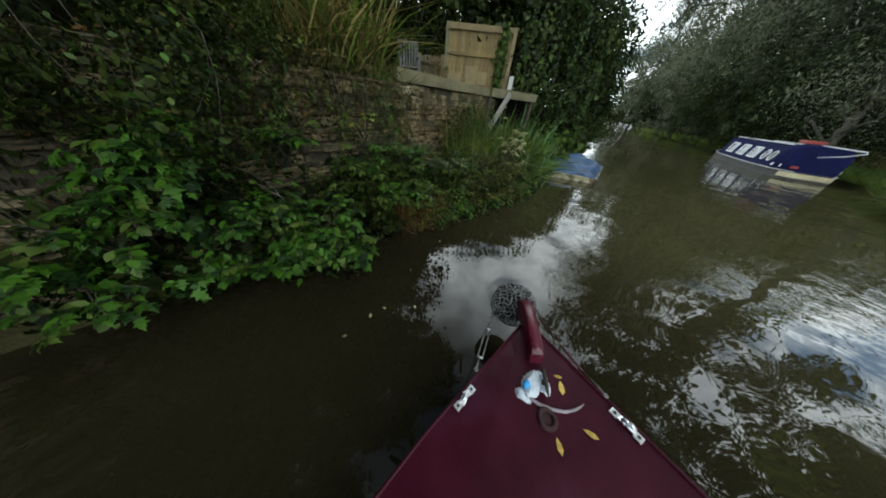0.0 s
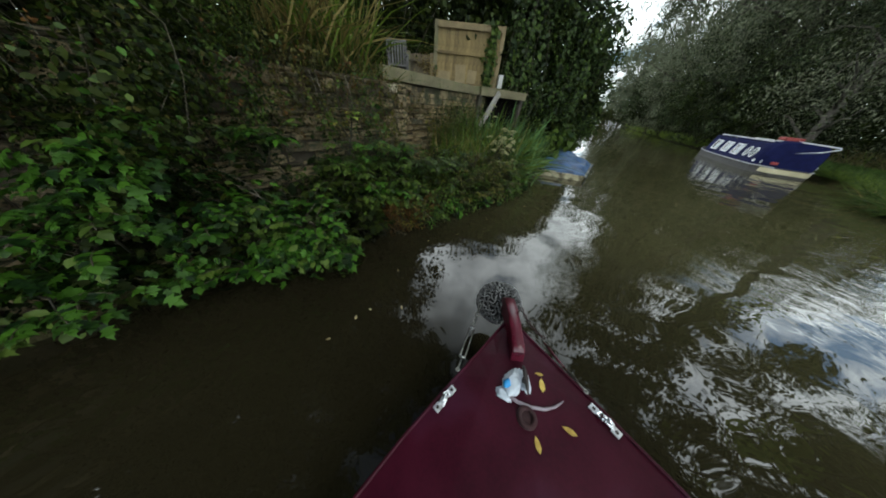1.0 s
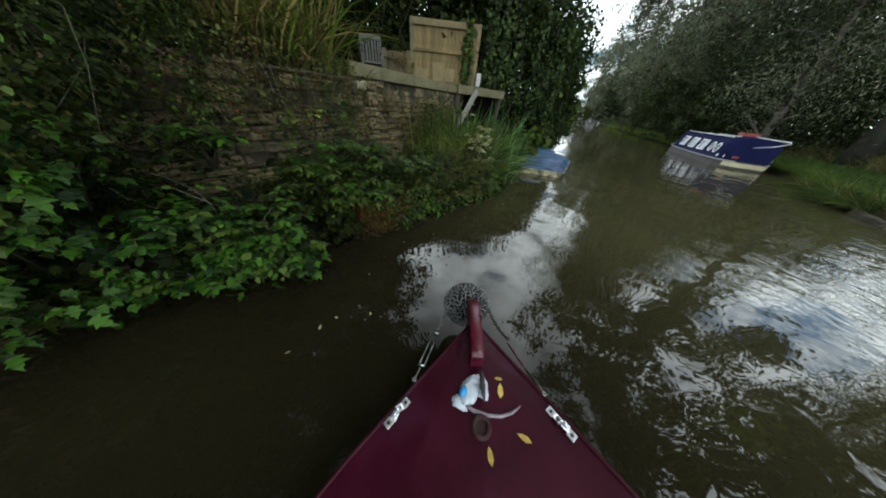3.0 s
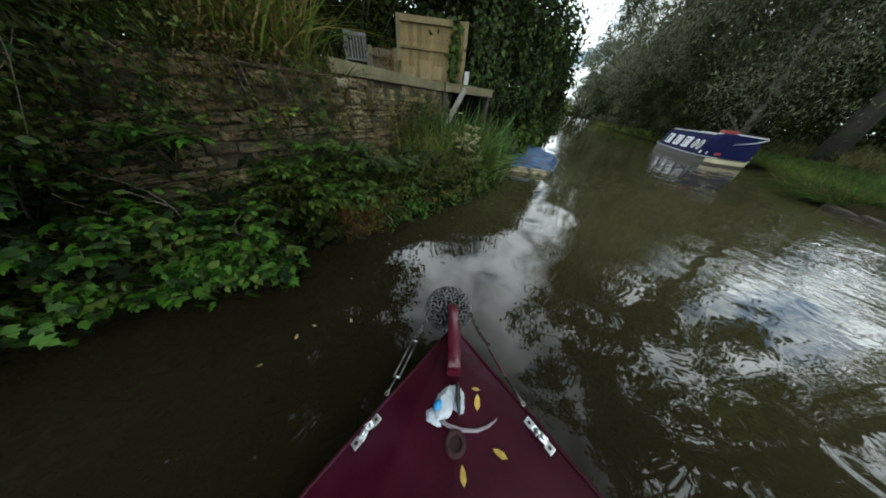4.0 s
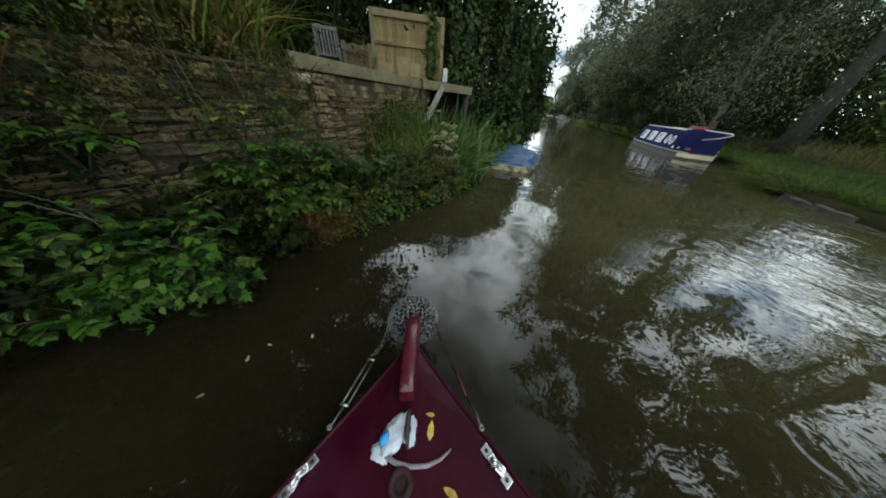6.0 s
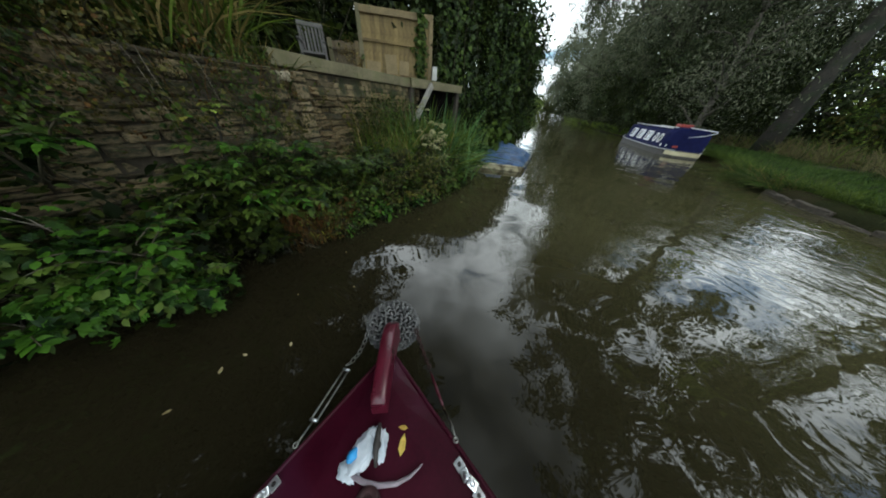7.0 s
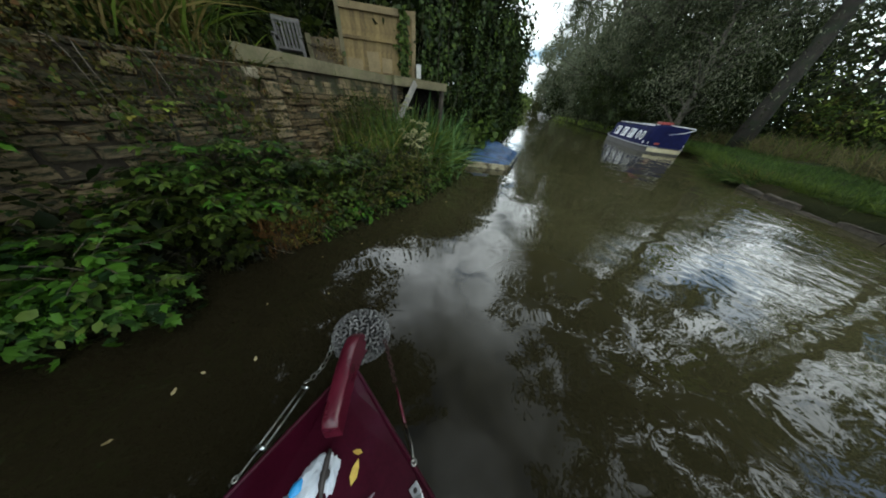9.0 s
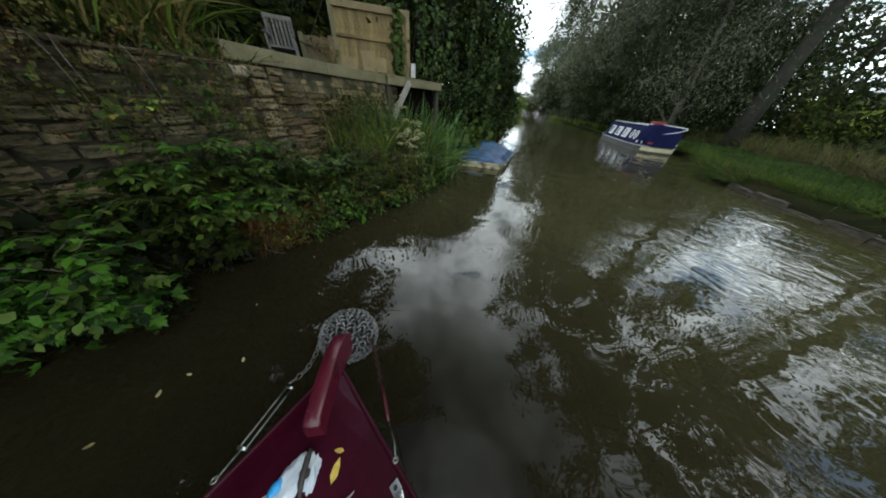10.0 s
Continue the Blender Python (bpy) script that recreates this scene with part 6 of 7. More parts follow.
# ---------------------------------------------------------------- trees
def tree(name, label, x, y, height, crown, mat, seed, count, size, trunk_r=0.22, bark=BARK, shape="oval", lean=(0, 0), limbs=9, low=0.3, extra=(), tight=0.3, per=24, group=""):
    """A tapered trunk, bent limbs, and leaves in clumps round the limbs' ends."""
    rng = np.random.default_rng(seed)
    t = thing(name, label, "tree", group=group)
    z0 = ground_at(x, y) - 0.15
    base = Vector((x, y, z0))
    top = base + Vector((lean[0], lean[1], height * 0.86))
    bend = Vector((rng.normal(0, 0.25), rng.normal(0, 0.25), 0))
    axis = [base.lerp(top, s) + bend * math.sin(s * math.pi) for s in np.linspace(0, 1, 9)]
    bm = bmesh.new()
    tube(bm, axis, [trunk_r * (1.35 if i == 0 else 1.0 - 0.09 * i) for i in range(9)], 12)
    part("trunk", bm, bark, t)
    ends = []
    for k in range(limbs):
        s = low + (0.96 - low) * (k + rng.random()) / limbs
        i = min(7, int(s * 8))
        a = axis[i].lerp(axis[i + 1], s * 8 - i)
        ang = k * 2.4 + rng.normal(0, 0.4)
        reach = crown * (0.55 + 0.5 * rng.random()) * (1.05 - 0.55 * max(0, s - 0.5))
        b = a + Vector((math.cos(ang) * reach, math.sin(ang) * reach, reach * (0.15 + 0.5 * rng.random())))
        mid = a.lerp(b, 0.5) + Vector((0, 0, 0.14 * reach))
        r = trunk_r * 0.42 * (1 - 0.5 * s)
        bm = bmesh.new()
        tube(bm, [a, a.lerp(mid, 0.6), mid, mid.lerp(b, 0.5), b], [r, r * 0.8, r * 0.6, r * 0.4, r * 0.15], 7)
        for _ in range(3):
            c = mid.lerp(b, rng.random())
            tube(bm, [c, c + Vector(rng.normal(0, 0.3 * reach, 3)) + Vector((0, 0, -0.05 * reach))], [r * 0.3, r * 0.08], 5)
        part("limb", bm, bark, t)
        ends += [(mid, 0.5), (mid.lerp(b, 0.5), 0.8), (b, 1.0), (b + Vector((0, 0, -0.15 * reach)), 0.8)]
    c = np.array([e[0] for e in ends])
    n = max(1, count // per)
    pick = rng.integers(0, len(c), n)
    spot = c[pick] + rng.normal(0, crown * 0.25, (n, 3)) * (1, 1, 0.8)
    k = np.repeat(np.arange(n), per)
    p = spot[k] + rng.normal(0, tight, (len(k), 3))
    out = p - np.array(axis[4])
    out /= np.linalg.norm(out, axis=1, keepdims=True) + 1e-9
    split_at = int(len(p) * (1 - sum(s for _, s in extra)))
    order = np.argsort(rng.permutation(n)[k], kind="stable")     # tone by clump
    leaves("crown", p[order[:split_at]], out[order[:split_at]], size, mat, t, shape, rng, droop=0.6)
    at = split_at
    for m2, share in extra:
        more = order[at : at + int(len(p) * share)]
        leaves("crown", p[more], out[more], size, m2, t, shape, rng, droop=0.6)
        at += len(more)
    return t


# dark garden trees on the near side
for k, (x, y, h, cr) in enumerate([(-2.8, 9.8, 5.0, 2.2), (0.2, 10.6, 4.6, 2.0), (-5.0, 6.6, 6.5, 2.6), (-6.0, 2.6, 7.5, 2.8), (-6.4, -2.2, 7.5, 2.8), (2.2, 11.2, 4.2, 1.8), (-7.5, -7.0, 8.0, 3.0), (-7.2, 4.6, 7.0, 2.8), (-5.2, 3.9, 4.2, 1.6)]):
    tree("garden_tree", "dark dense garden tree behind the wall", x, y, h, cr, LEAF_DARK, 900 + k, 7000, 0.17, 0.16, shape="far", limbs=12, low=0.1, extra=((LEAF_TREE, 0.3),), tight=0.35, group="garden trees")
bush("fence_backing", "dark shrubs massed behind the fence", "shrub", [(-1.0, 9.0, 2.6, 1.3, 0.6, 1.4), (0.6, 9.2, 2.8, 1.4, 0.6, 1.6), (-2.6, 8.0, 2.6, 1.2, 0.8, 1.2), (-3.6, 6.2, 2.6, 1.0, 1.2, 1.1), (-1.8, 9.2, 3.2, 1.6, 0.7, 1.6), (0.3, 9.6, 3.6, 2.0, 0.7, 1.5), (-3.0, 7.6, 3.2, 1.2, 0.9, 1.2), (-2.4, 6.4, 2.1, 0.7, 0.8, 0.6), (-1.6, 8.6, 2.4, 1.0, 0.5, 0.9), (-0.2, 9.3, 4.4, 2.2, 0.8, 1.0)], 17000, 0.14, LEAF_DARK, 950, "far", 0.5, clump=6)

bush("garden_shrubbery", "dense dark shrubbery deep in the garden", "shrub", [(-5.6, 4.7, 2.3, 0.9, 0.9, 0.9), (-6.3, 3.9, 2.2, 0.9, 0.9, 0.9), (-5.0, 5.4, 2.2, 0.9, 0.8, 0.8), (-4.6, 3.9, 2.1, 0.7, 0.7, 0.6), (-6.9, 3.0, 2.3, 0.9, 0.9, 1.0), (-4.0, 6.6, 2.4, 0.8, 0.8, 0.8)], 8000, 0.12, LEAF_DARK, 960, "far", 0.4, None, 20, extra=((LEAF_TREE, 0.2, 0.11),), clump=5)
for k, (x, y, h, cr) in enumerate([(-5.8, 8.4, 20.0, 4.8), (-7.4, 1.8, 16.0, 5.2)]):
    tree("tall_garden_tree", "tall dark leafy tree standing over the garden", x, y, h, cr, LEAF_DARK, 930 + k, (44000, 18000)[k], 0.24, 0.3, shape="far", limbs=20, low=0.32, extra=((LEAF_TREE, 0.4),), tight=0.34, per=150, group="tall garden trees", lean=(2.6, -1.8))
# willows and other trees along the far bank, from the distance back towards the boat
WILLOWS = [(18.8, 15.8, 20.5, 4.6, 17000), (18.6, 12.2, 9.5, 3.2, 6000), (23.5, 21.5, 22.0, 5.0, 11000), (27.5, 30.0, 13.0, 4.2, 6000), (34.5, 41.0, 12.0, 4.5, 4500), (24.5, 15.5, 12.0, 3.8, 6500), (32.8, 42.0, 20.0, 4.6, 4500), (38.6, 53.2, 21.0, 5.6, 4000), (45.0, 64.0, 20.0, 6.0, 4000)]
for k, (x, y, h, cr, n) in enumerate(WILLOWS):
    tree("willow", "grey-green willow leaning over the towpath", x, y, h, cr, LEAF_WILLOW, 1000 + k, int(n * (6.0 if k < 6 else 3.2)), 0.108 if k < 6 else 0.34, 0.3 if k != 1 else 0.2, BARK_PALE if k == 1 else BARK, "far_slim", limbs=18, low=0.06, extra=((LEAF_TREE, 0.3), (LEAF_DARK, 0.22 if k < 3 else 0.4)), tight=0.72, per=240, group="willows on the far bank", lean=(-1.2, 0.3))
rng = np.random.default_rng(45)
for k, (x, y, z, r, h) in enumerate([(16.9, 17.2, 3.6, 1.9, 3.4), (17.6, 14.6, 3.2, 1.4, 2.6), (20.0, 21.5, 4.2, 2.4, 4.0), (24.5, 30.0, 4.2, 2.8, 4.2), (17.6, 15.4, 7.5, 2.4, 3.4), (21.0, 11.2, 3.4, 1.6, 2.4), (18.3, 22.3, 6.6, 1.9, 3.0), (19.2, 25.0, 3.2, 1.8, 2.6), (19.2, 28.0, 5.6, 1.8, 3.4)]):
    # low skirts get darker leaves, standing in for shade under the canopy
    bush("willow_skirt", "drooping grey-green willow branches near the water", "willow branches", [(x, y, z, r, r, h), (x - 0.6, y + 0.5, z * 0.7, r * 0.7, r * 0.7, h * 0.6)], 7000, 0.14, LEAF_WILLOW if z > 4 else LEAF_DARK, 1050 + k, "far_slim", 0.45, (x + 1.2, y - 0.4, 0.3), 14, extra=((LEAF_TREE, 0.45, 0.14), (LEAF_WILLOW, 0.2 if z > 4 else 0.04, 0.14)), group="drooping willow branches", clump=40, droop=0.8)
SHADE = [(18.7, 8.9, 28.0, 6.5, 20000, 0.31), (21.5, 1.6, 29.0, 7.5, 12500, 0.36), (17.0, -5.0, 27.0, 7.5, 12000, 0.38), (23.8, 9.4, 7.5, 2.8, 7000, 0.2), (22.5, 3.4, 4.6, 2.2, 6000, 0.2), (20.5, -1.5, 6.5, 3.0, 7000, 0.22), (18.5, -6.0, 10.0, 3.4, 5200, 0.22), (20.4, 2.3, 13.0, 1.5, 5000, 0.2), (27.0, 6.0, 5.4, 2.8, 4200, 0.2), (26.0, 0.0, 7.5, 3.2, 4200, 0.2)]
for k, (x, y, h, cr, n, r) in enumerate(SHADE):
    tree("towpath_tree", "dark leafy tree with a stout trunk by the towpath", x, y, h, cr, LEAF_TREE, 1100 + k, int(n * 1.5) if k > 2 else n, 0.135 if k > 2 else 0.33, r, BARK if k else BARK_DARK, shape="far", limbs=15 if k > 2 else 26, low=0.36 if k < 3 else 0.48 if h == 13.0 else 0.14, extra=((LEAF_WILLOW, 0.15), (LEAF_LIME, 0.05 if k < 3 else 0.10)), per=45 if k > 2 else 220, tight=0.42 if k > 2 else 0.55, group="trees by the towpath")
rng = np.random.default_rng(44)
# higher lumps are added to fill willow crowns and close sky gaps
_c, _n = in_lumps(rng, [(33, 17, 5, 5, 6, 6), (34, 9, 2.5, 5, 5, 3.2), (32, -3, 4.5, 5, 9, 5.5), (36, 30, 6, 6, 9, 7), (28, -14, 4, 6, 7, 5), (29, 20, 5, 3, 6, 6), (48, 62, 4, 8, 5, 4.5), (26, 22, 2.5, 2, 4, 3), (30, 26, 2.5, 3, 5, 3.5), (25, 0, 2, 1.6, 7, 2.4), (23, -10, 2, 1.6, 6, 2.6), (22.5, 17.5, 2, 1.5, 4, 2.6), (26, 26, 2, 1.5, 5, 3), (27.5, 27, 10, 2.5, 3.5, 8), (25.5, 19, 9, 2, 3.5, 8), (37, 40, 9, 3, 4, 8), (19.0, 15.8, 16, 3.2, 3.2, 6), (23.5, 21.5, 15, 3.2, 3.2, 6)], 85000, 0.4)
far_woods = thing("far_woods", "dark woods in the distance, and fill for the willow crowns", "woods")
leaves("foliage", _c, _n, 0.36, LEAF_DARK, far_woods, "far", rng)
tagged(far_woods, kind="stuff")
for k, (x, y, r, h) in enumerate([(33.0, 60.0, 2.6, 3.3), (38.0, 63.0, 3.0, 3.9), (29.5, 56.0, 2.4, 2.6), (42.5, 66.0, 3.0, 4.2)]):
    bush("canal_end_bush", "pale yellow-green bush at the canal's far bend", "bush", [(x, y, h * 0.5, r, r, h * 0.7), (x + 1.5, y + 0.5, h * 0.6, r * 0.8, r * 0.8, h * 0.8)], 2600, 0.26, LEAF_LIME if k % 2 == 0 else LEAF_OLIVE, 1180 + k, "far", 0.5, extra=((LEAF_MID, 0.6, 0.26),), clump=8, group="bushes at the bend")
# sunlit look put into lighter leaf colours, as tall trees shade this spot
for k, (x, y, r, h) in enumerate([(22.4, 8.3, 1.0, 3.2), (25.4, 5.4, 1.3, 2.4)]):
    bush("sunlit_bush", "light yellow-green bush beyond the towpath", "bush", [(x, y, h * 0.55, r, r, h * 0.45), (x + 1.0, y - 1.0, h * 0.45, r * 0.8, r * 0.8, h * 0.4)], 5000, 0.11, LEAF_OLIVE, 1240 + k, "far", 0.5, extra=((LEAF_LIME, 0.35, 0.11), (LEAF_MID, 1.6, 0.11)), clump=10, group="bushes beyond the towpath")
for k, (x, y) in enumerate([(18.2, 13.4), (19.6, 16.2), (21.0, 19.2), (22.6, 22.6), (24.6, 26.6), (27.0, 31.0), (30.0, 36.4), (33.4, 42.6), (37.2, 49.4)]):
    r = 1.5 + 0.12 * k
    bush("bank_thicket", "dark thicket under the trees behind the towpath", "thicket", [(x + 1.0, y, 0.9, r, r, 1.1), (x + 2.2, y + 1.6, 1.2, r, r, 1.4)], 2600, 0.13 + 0.012 * k, LEAF_DARK, 1300 + k, "far", 0.5, extra=((LEAF_TREE, 0.3, 0.13),), clump=8, group="thickets on the far bank")
for k, (x, y, r, h) in enumerate([(23.4, 10.4, 1.5, 2.6), (22.8, 5.6, 1.3, 1.7), (24.6, 3.6, 1.5, 2.0), (23.0, 1.4, 1.3, 1.8)]):
    bush("path_shrub", "low dark green shrub beyond the towpath", "shrub", [(x, y, h * 0.5, r, r, h * 0.5), (x + 0.8, y + 0.9, h * 0.45, r * 0.8, r * 0.8, h * 0.5)], 2600, 0.12, LEAF_TREE, 1260 + k, "far", 0.5, extra=((LEAF_DARK, 0.8, 0.12), (LEAF_MID, 0.15, 0.11)), clump=9, group="shrubs beyond the towpath")
bush("willow_spray", "thin trailing willow sprays against the sky", "willow branches", [(20.6, 31.5, 7.4, 2.2, 2.0, 3.4), (23.0, 36.5, 6.0, 2.4, 2.4, 3.6)], 2200, 0.15, LEAF_TREE, 1330, "far_slim", 0.3, (22.6, 31.0, 0.4), 10, extra=((LEAF_WILLOW, 0.4, 0.15),), clump=16, droop=0.8)
# hedges further along the near bank
for k, (x, y, r, h) in enumerate([(7.2, 14.2, 1.5, 2.2), (10.0, 19.5, 2.0, 2.6), (14.5, 28.0, 2.6, 2.6), (22.0, 41.0, 3.2, 2.6), (38.0, 68.0, 4.0, 3.0)]):
    bush("bank_hedge", "rough green hedge further along the canal", "hedge", [(x - 1.2, y + 0.2, h * 0.5, r, r, h * 0.6), (x - 2.2, y - 1.2, h * 0.6, r, r, h * 0.7)], 1800, 0.16, LEAF_MID, 1200 + k, "far", 0.6, extra=((LEAF_OLIVE, 0.4, 0.16),), clump=6, group="hedges along the canal")

# towpath edge: tufts, and tan reeds behind
def scatter(line, n, lo, hi, seed, side=1):
    """Places at a distance lo to hi beside a line."""
    rng = np.random.default_rng(seed)
    line = np.asarray(line, float)
    seg = np.linalg.norm(np.diff(line, axis=0), axis=1)
    pick = rng.choice(len(seg), n, p=seg / seg.sum())
    s = rng.random(n)[:, None]
    d = (line[pick + 1] - line[pick]) / seg[pick][:, None]
    off = rng.uniform(lo, hi, n)[:, None]
    xy = line[pick] * (1 - s) + line[pick + 1] * s + np.stack([d[:, 1], -d[:, 0]], 1) * off * side
    return np.column_stack([xy, ground_height(xy) - 0.01]), rng


for name, n, lo, hi, ln, wd, mat, label in (("towpath_grass", 34000, 0.4, 3.4, 0.19, 0.014, TOWPATH_GRASS, "short green grass along the towpath"), ("edge_grass", 17000, 0.0, 0.4, 0.32, 0.013, GRASS, "longer grass hanging over the bank edge"), ("dry_reeds", 13000, 3.0, 6.5, 0.8, 0.017, REED_DRY, "dry tan reeds and tall grass behind the towpath"), ("reed_undergrowth", 2400, 3.2, 8.0, 0.9, 0.035, GRASS, "green tall weeds behind the towpath")):
    b, rng = scatter(RIGHT_EDGE[1:11], n, lo, hi, len(name))
    if name == "edge_grass":
        b[b[:, 1] < 4.1, :2] += (0.3, -0.17)
        b[:, 2] = np.maximum(ground_height(b[:, :2]), np.where(b[:, 1] < 4.1, 0.0, 0.16))
    w = rng.normal(0, 0.35, (n, 3)) + (0, 0, 1)
    tagged(blades(name, b, w, ln, wd, mat, None, rng, 0.6 if name != "edge_grass" else 1.1, 3), label, "grass", kind="stuff")
b, rng = scatter(RIGHT_EDGE[9:12], 7000, 0.0, 1.6, 9)
tagged(blades("far_bank_grass", b, rng.normal(0, 0.4, (7000, 3)) + (0, 0, 1), 0.42, 0.05, LEAF_LIME, None, rng, 0.7, 3), "pale green grass along the canal's far bank", "grass", kind="stuff")
b, rng = scatter(LEFT_EDGE[3:10], 900, 0.05, 0.7, 5, -1)
tagged(blades("bank_grass", b, rng.normal(0, 0.4, (900, 3)) + (0, 0, 1), 0.22, 0.009, GRASS, None, rng, 0.6, 3), "rough grass on the near bank", "grass", kind="stuff")

for k, (x, y, n) in enumerate([(10.75, 4.5, 700), (11.3, 5.0, 600), (10.4, 4.15, 400)]):
    grass_tuft("bank_tussock", "dull green tussock bulging over the towpath's edge", x, y, 0.12, n, 0.42, 0.014, ((TOWPATH_GRASS, 0.7), (GRASS_DRY, 0.2), (LEAF_DARK, 0.1)), 1400 + k, 0.2, lean=(-0.35, 0.4, 0.8), bend=1.0, splay=0.4, group="tussocks at the bank")

# ---------------------------------------------------------------- bank edging, floating leaves
PALE_LEAF = material("pale_dead_leaf", (0.16, 0.12, 0.05), (0.42, 0.36, 0.2), scale=30, rough=0.6, bump=0.2, spread=0.5)
_edge = np.asarray([*RIGHT_EDGE[1:6], (10.1, 4.02)], float)
edging = thing("bank_edging", "rough concrete edging blocks along the towpath bank", "edging")
rng = np.random.default_rng(3)
for a, b in zip(_edge, _edge[1:]):
    ln = float(np.hypot(*(b - a)))
    k = max(1, round(ln / 0.75))
    for i in range(k):
        c = a + (b - a) * (i + 0.5) / k
        bm = bmesh.new()
        box(bm, (ln / k + 0.01, 0.13, 0.4), bevel=0.03)
        bmesh.ops.subdivide_edges(bm, edges=[e for e in bm.edges if e.calc_length() > 0.25], cuts=3, use_grid_fill=True)
        for v in bm.verts:
            v.co += Vector(rng.normal(0, 0.012, 3))
        ob = part("block", bm, CONCRETE, edging)
        ob.matrix_basis = pose(c[0] + rng.normal(0, 0.015), c[1], -0.11 + rng.normal(0, 0.02), rng.normal(0, 3), rng.normal(0, 1.5), math.degrees(math.atan2(b[1] - a[1], b[0] - a[0])))

_tv, _tf = TEMPLATES["slim"]
for k, (x, y, turn, ln) in enumerate([(-0.18, 1.02, 20, 0.05), (-0.42, 0.98, 70, 0.045), (-0.5, 0.9, 10, 0.06), (0.12, 1.5, 40, 0.03), (-0.05, 2.0, 0, 0.03), (-0.62, 0.72, 120, 0.05), (0.75, 2.7, 30, 0.035), (1.5, 3.3, 80, 0.04), (-0.3, 1.45, 15, 0.03), (0.3, 2.2, 60, 0.03)]):
    bm = bmesh.new()
    vs = [bm.verts.new((px * ln * 1.6, (py - 0.5) * ln * 0.7, 0.004 + abs(pz) * ln * 0.5)) for px, py, pz in _tv]
    for f in _tf:
        bm.faces.new([vs[i] for i in f])
    ob = part("floating_leaf", bm, PALE_LEAF)
    ob.matrix_basis = pose(x, y, 0, 0, 0, turn)
    tagged(ob, "small pale leaf floating on the water", "leaf", "floating leaves")

# ---------------------------------------------------------------- the walls' stones, last
def stone_mesh(seed, mat):
    """A rough block of size 1: its face bulged and its corners worn."""
    rng = np.random.default_rng(seed)
    bm = bmesh.new()
    grid = {}
    for i, x in enumerate((-0.5, -0.42, 0.42, 0.5)):
        for j, z in enumerate((-0.5, -0.36, 0.36, 0.5)):
            rim = i in (0, 3) or j in (0, 3)
            worn = 0.06 if (i in (0, 3)) and (j in (0, 3)) else 0.0
            grid[i, j] = bm.verts.new((x * (1 - worn) + rng.normal(0, 0.018), (0.0 if rim else -0.28) + rng.normal(0, 0.12), z * (1 - 2 * worn) + rng.normal(0, 0.05)))
    back = [bm.verts.new((x, 1.0, z)) for x, z in ((-0.48, -0.46), (0.48, -0.46), (0.48, 0.46), (-0.48, 0.46))]
    for i in range(3):
        for j in range(3):
            bm.faces.new((grid[i, j], grid[i + 1, j], grid[i + 1, j + 1], grid[i, j + 1]))
    for ring, (a, b) in ((([grid[i, 0] for i in range(4)]), (0, 1)), (([grid[3, j] for j in range(4)]), (1, 2)), (([grid[i, 3] for i in (3, 2, 1, 0)]), (2, 3)), (([grid[0, j] for j in (3, 2, 1, 0)]), (3, 0))):
        bm.faces.new([back[a], back[b], *ring[::-1]])
    me = bpy.data.meshes.new("stone")
    bm.to_mesh(me)
    bm.free()
    me.materials.append(mat)
    return me


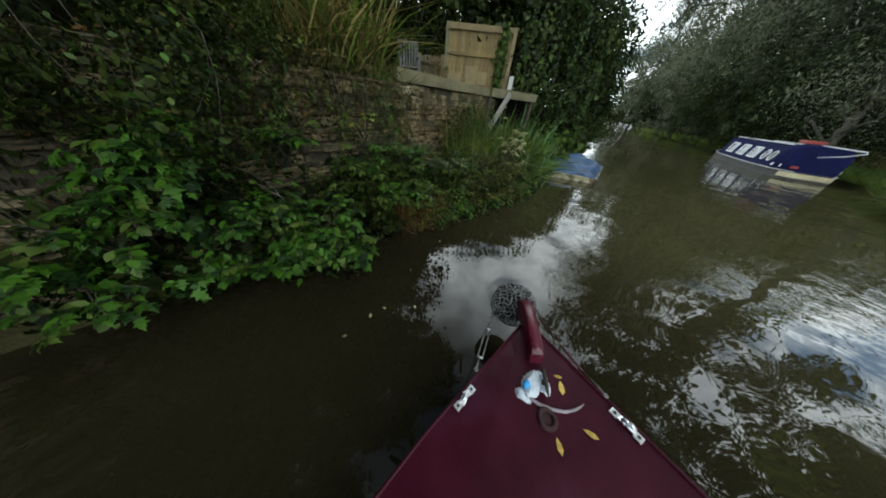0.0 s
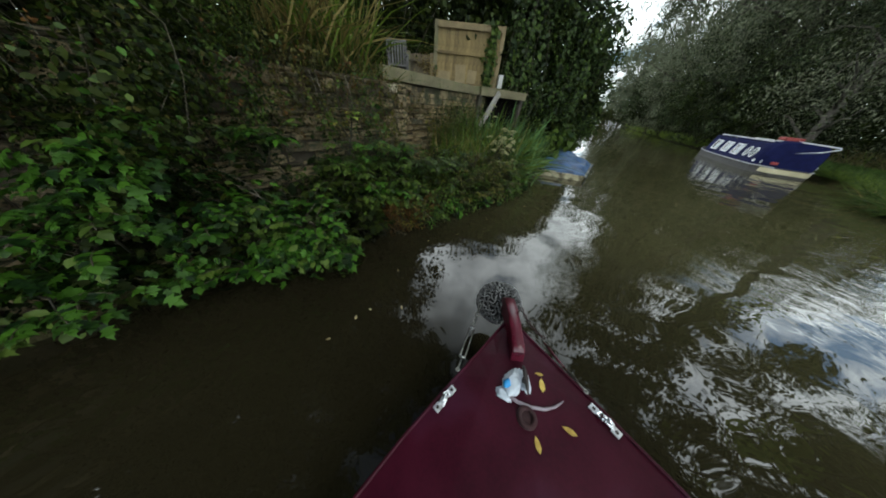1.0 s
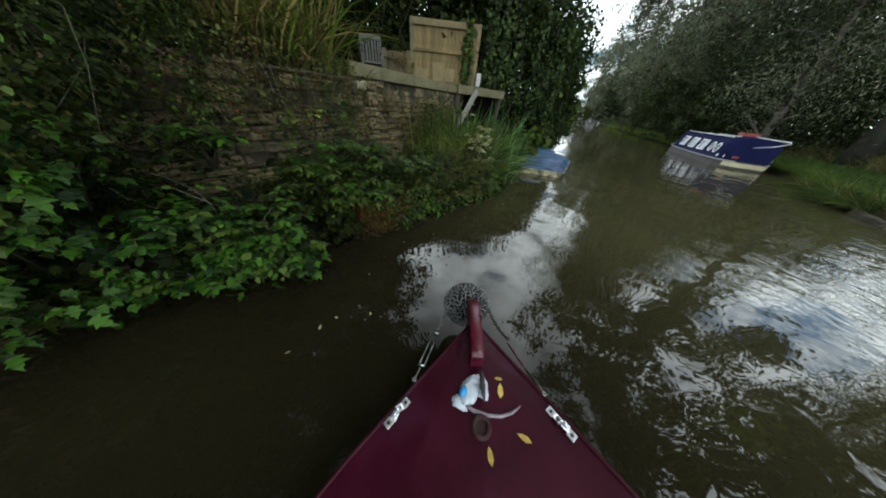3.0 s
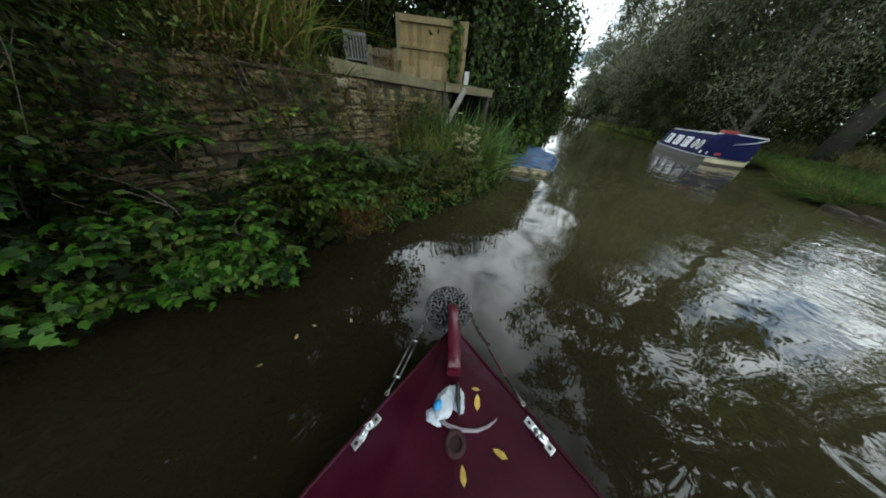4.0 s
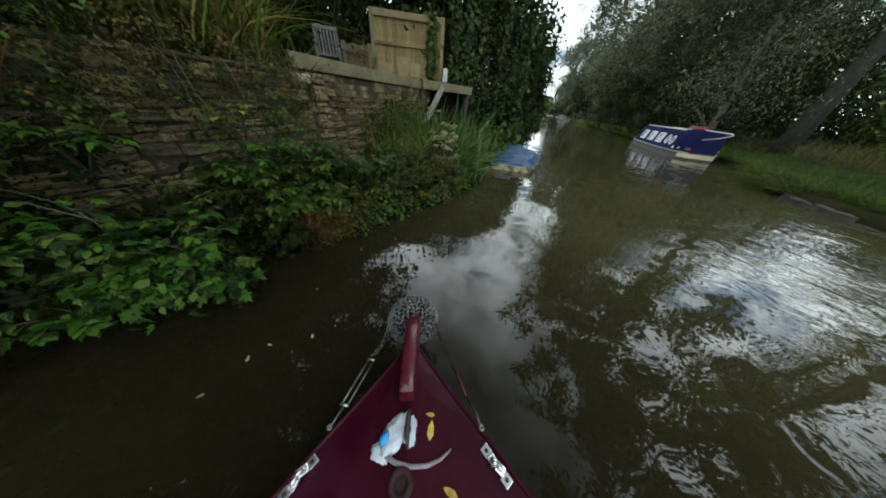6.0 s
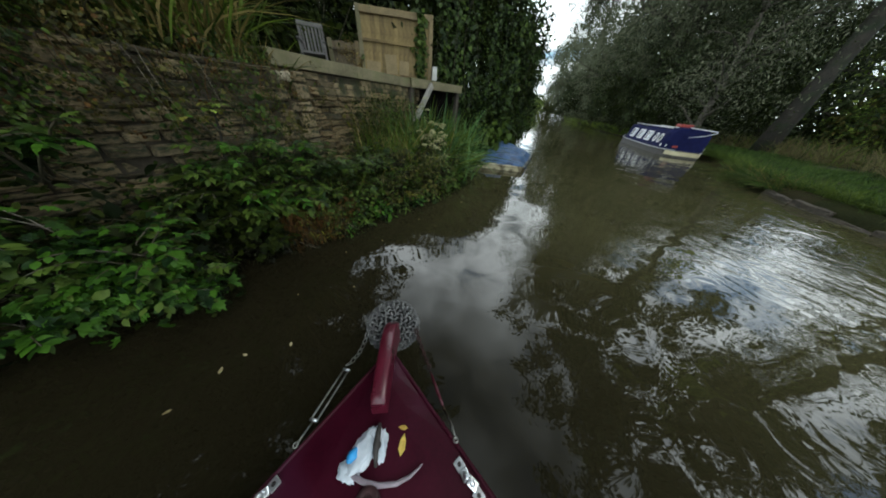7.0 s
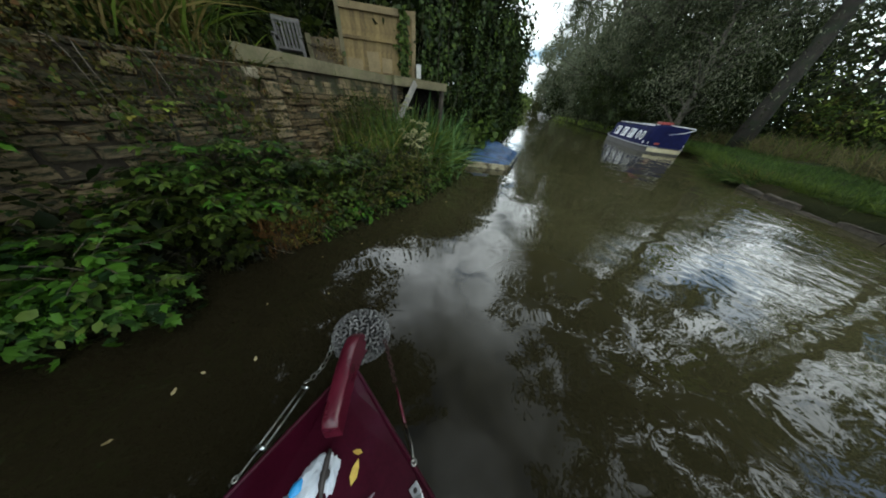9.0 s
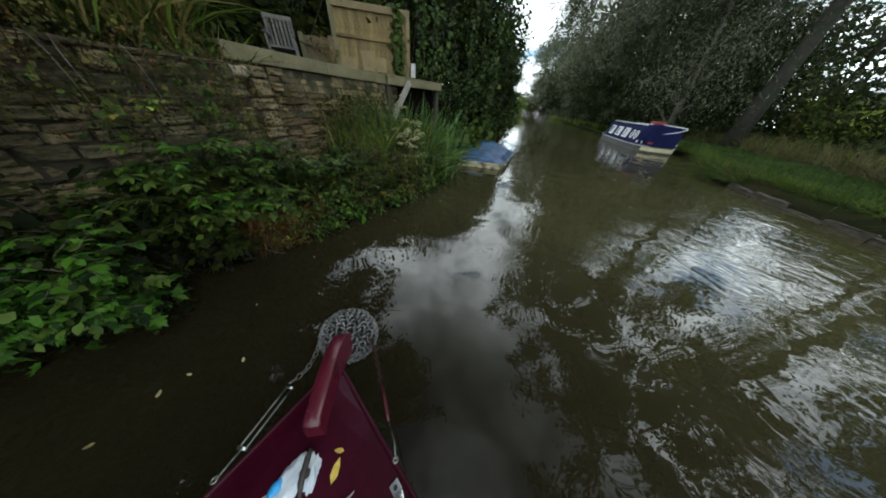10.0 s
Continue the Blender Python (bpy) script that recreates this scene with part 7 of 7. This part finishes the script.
def lay_stones(wall, x0, x1, z0, z1, mats, seed, hs, ls, limit, start):
    """Courses of stones on a wall's face, in the wall's own axes; those past the limit are joined."""
    rng = np.random.default_rng(seed)
    kinds = [stone_mesh(seed * 20 + k, mats[k % len(mats)]) for k in range(8)]
    spots, z = [], z0
    while z < z1 - 0.03:
        h = min(rng.uniform(*hs), z1 - z)
        x = x0 - rng.random() * 0.2
        while x < x1:
            ln = rng.uniform(*ls) * (1.25 if h > 0.1 else 1.0)
            a, b = max(x, x0), min(x + ln, x1)
            if b - a > 0.05:
                spots.append(((a + b) / 2, z + h / 2 + rng.normal(0, 0.004), b - a - 0.012, h - 0.010))
            x += ln
        z += h
    # the stretch that the boat passes nearest first
    spots.sort(key=lambda s: (start < s[0], s[1]) if start else -s[1])
    for i, (x, z, w, h) in enumerate(spots[-limit:]):
        ob = new("stone", kinds[int(rng.integers(0, 8))])
        ob.parent = wall
        ob.matrix_basis = pose(x, 0.02 + rng.normal(0, 0.026), z, rng.normal(0, 6), rng.normal(0, 2.6), rng.normal(0, 5)) @ Matrix.Diagonal((w, 0.09, h, 1))
    rest = spots[:-limit]
    if rest:
        bm = bmesh.new()
        for x, z, w, h in rest:
            box(bm, (w, 0.1, h), (x, 0.06 + rng.normal(0, 0.01), z))
        ob = part("small_stones", bm, STONE_JOINED, wall)
        tagged(ob, kind="stuff")


lay_stones(near_wall, 0.2, NEAR_LEN - 0.26, 0.1, 1.5, [STONE], 31, (0.035, 0.125), (0.09, 0.42), 300, NEAR_LEN - 3.4)
lay_stones(far_wall, 0.05, FAR_LEN, 0.25, 1.52, [STONE_GOLD, STONE_GOLD, STONE], 32, (0.04, 0.095), (0.1, 0.3), 300, None)
# squared stones at the near wall's end, and one limewashed stone
rng = np.random.default_rng(12)
_q = [stone_mesh(900 + k, STONE) for k in range(3)]
z, k = 0.1, 0
while z < 1.48:
    h = min(rng.uniform(0.11, 0.19), 1.5 - z)
    w = 0.26 if k % 2 else 0.19
    ob = new("stone", _q[k % 3])
    ob.parent = near_wall
    ob.matrix_basis = pose(NEAR_LEN - w / 2, 0.0, z + h / 2) @ Matrix.Diagonal((w - 0.01, 0.1, h - 0.012, 1))
    ob = new("stone", _q[(k + 1) % 3])
    ob.parent = near_wall
    ob.matrix_basis = pose(NEAR_LEN - 0.01, 0.22, z + h / 2, 0, 0, 90) @ Matrix.Diagonal((0.36, 0.07, h - 0.012, 1))
    z += h
    k += 1
ob = new("stone", stone_mesh(990, STONE_WHITE))
ob.parent = near_wall
ob.matrix_basis = pose(NEAR_LEN - 0.30, -0.045, 1.43) @ Matrix.Diagonal((0.16, 0.09, 0.085, 1))
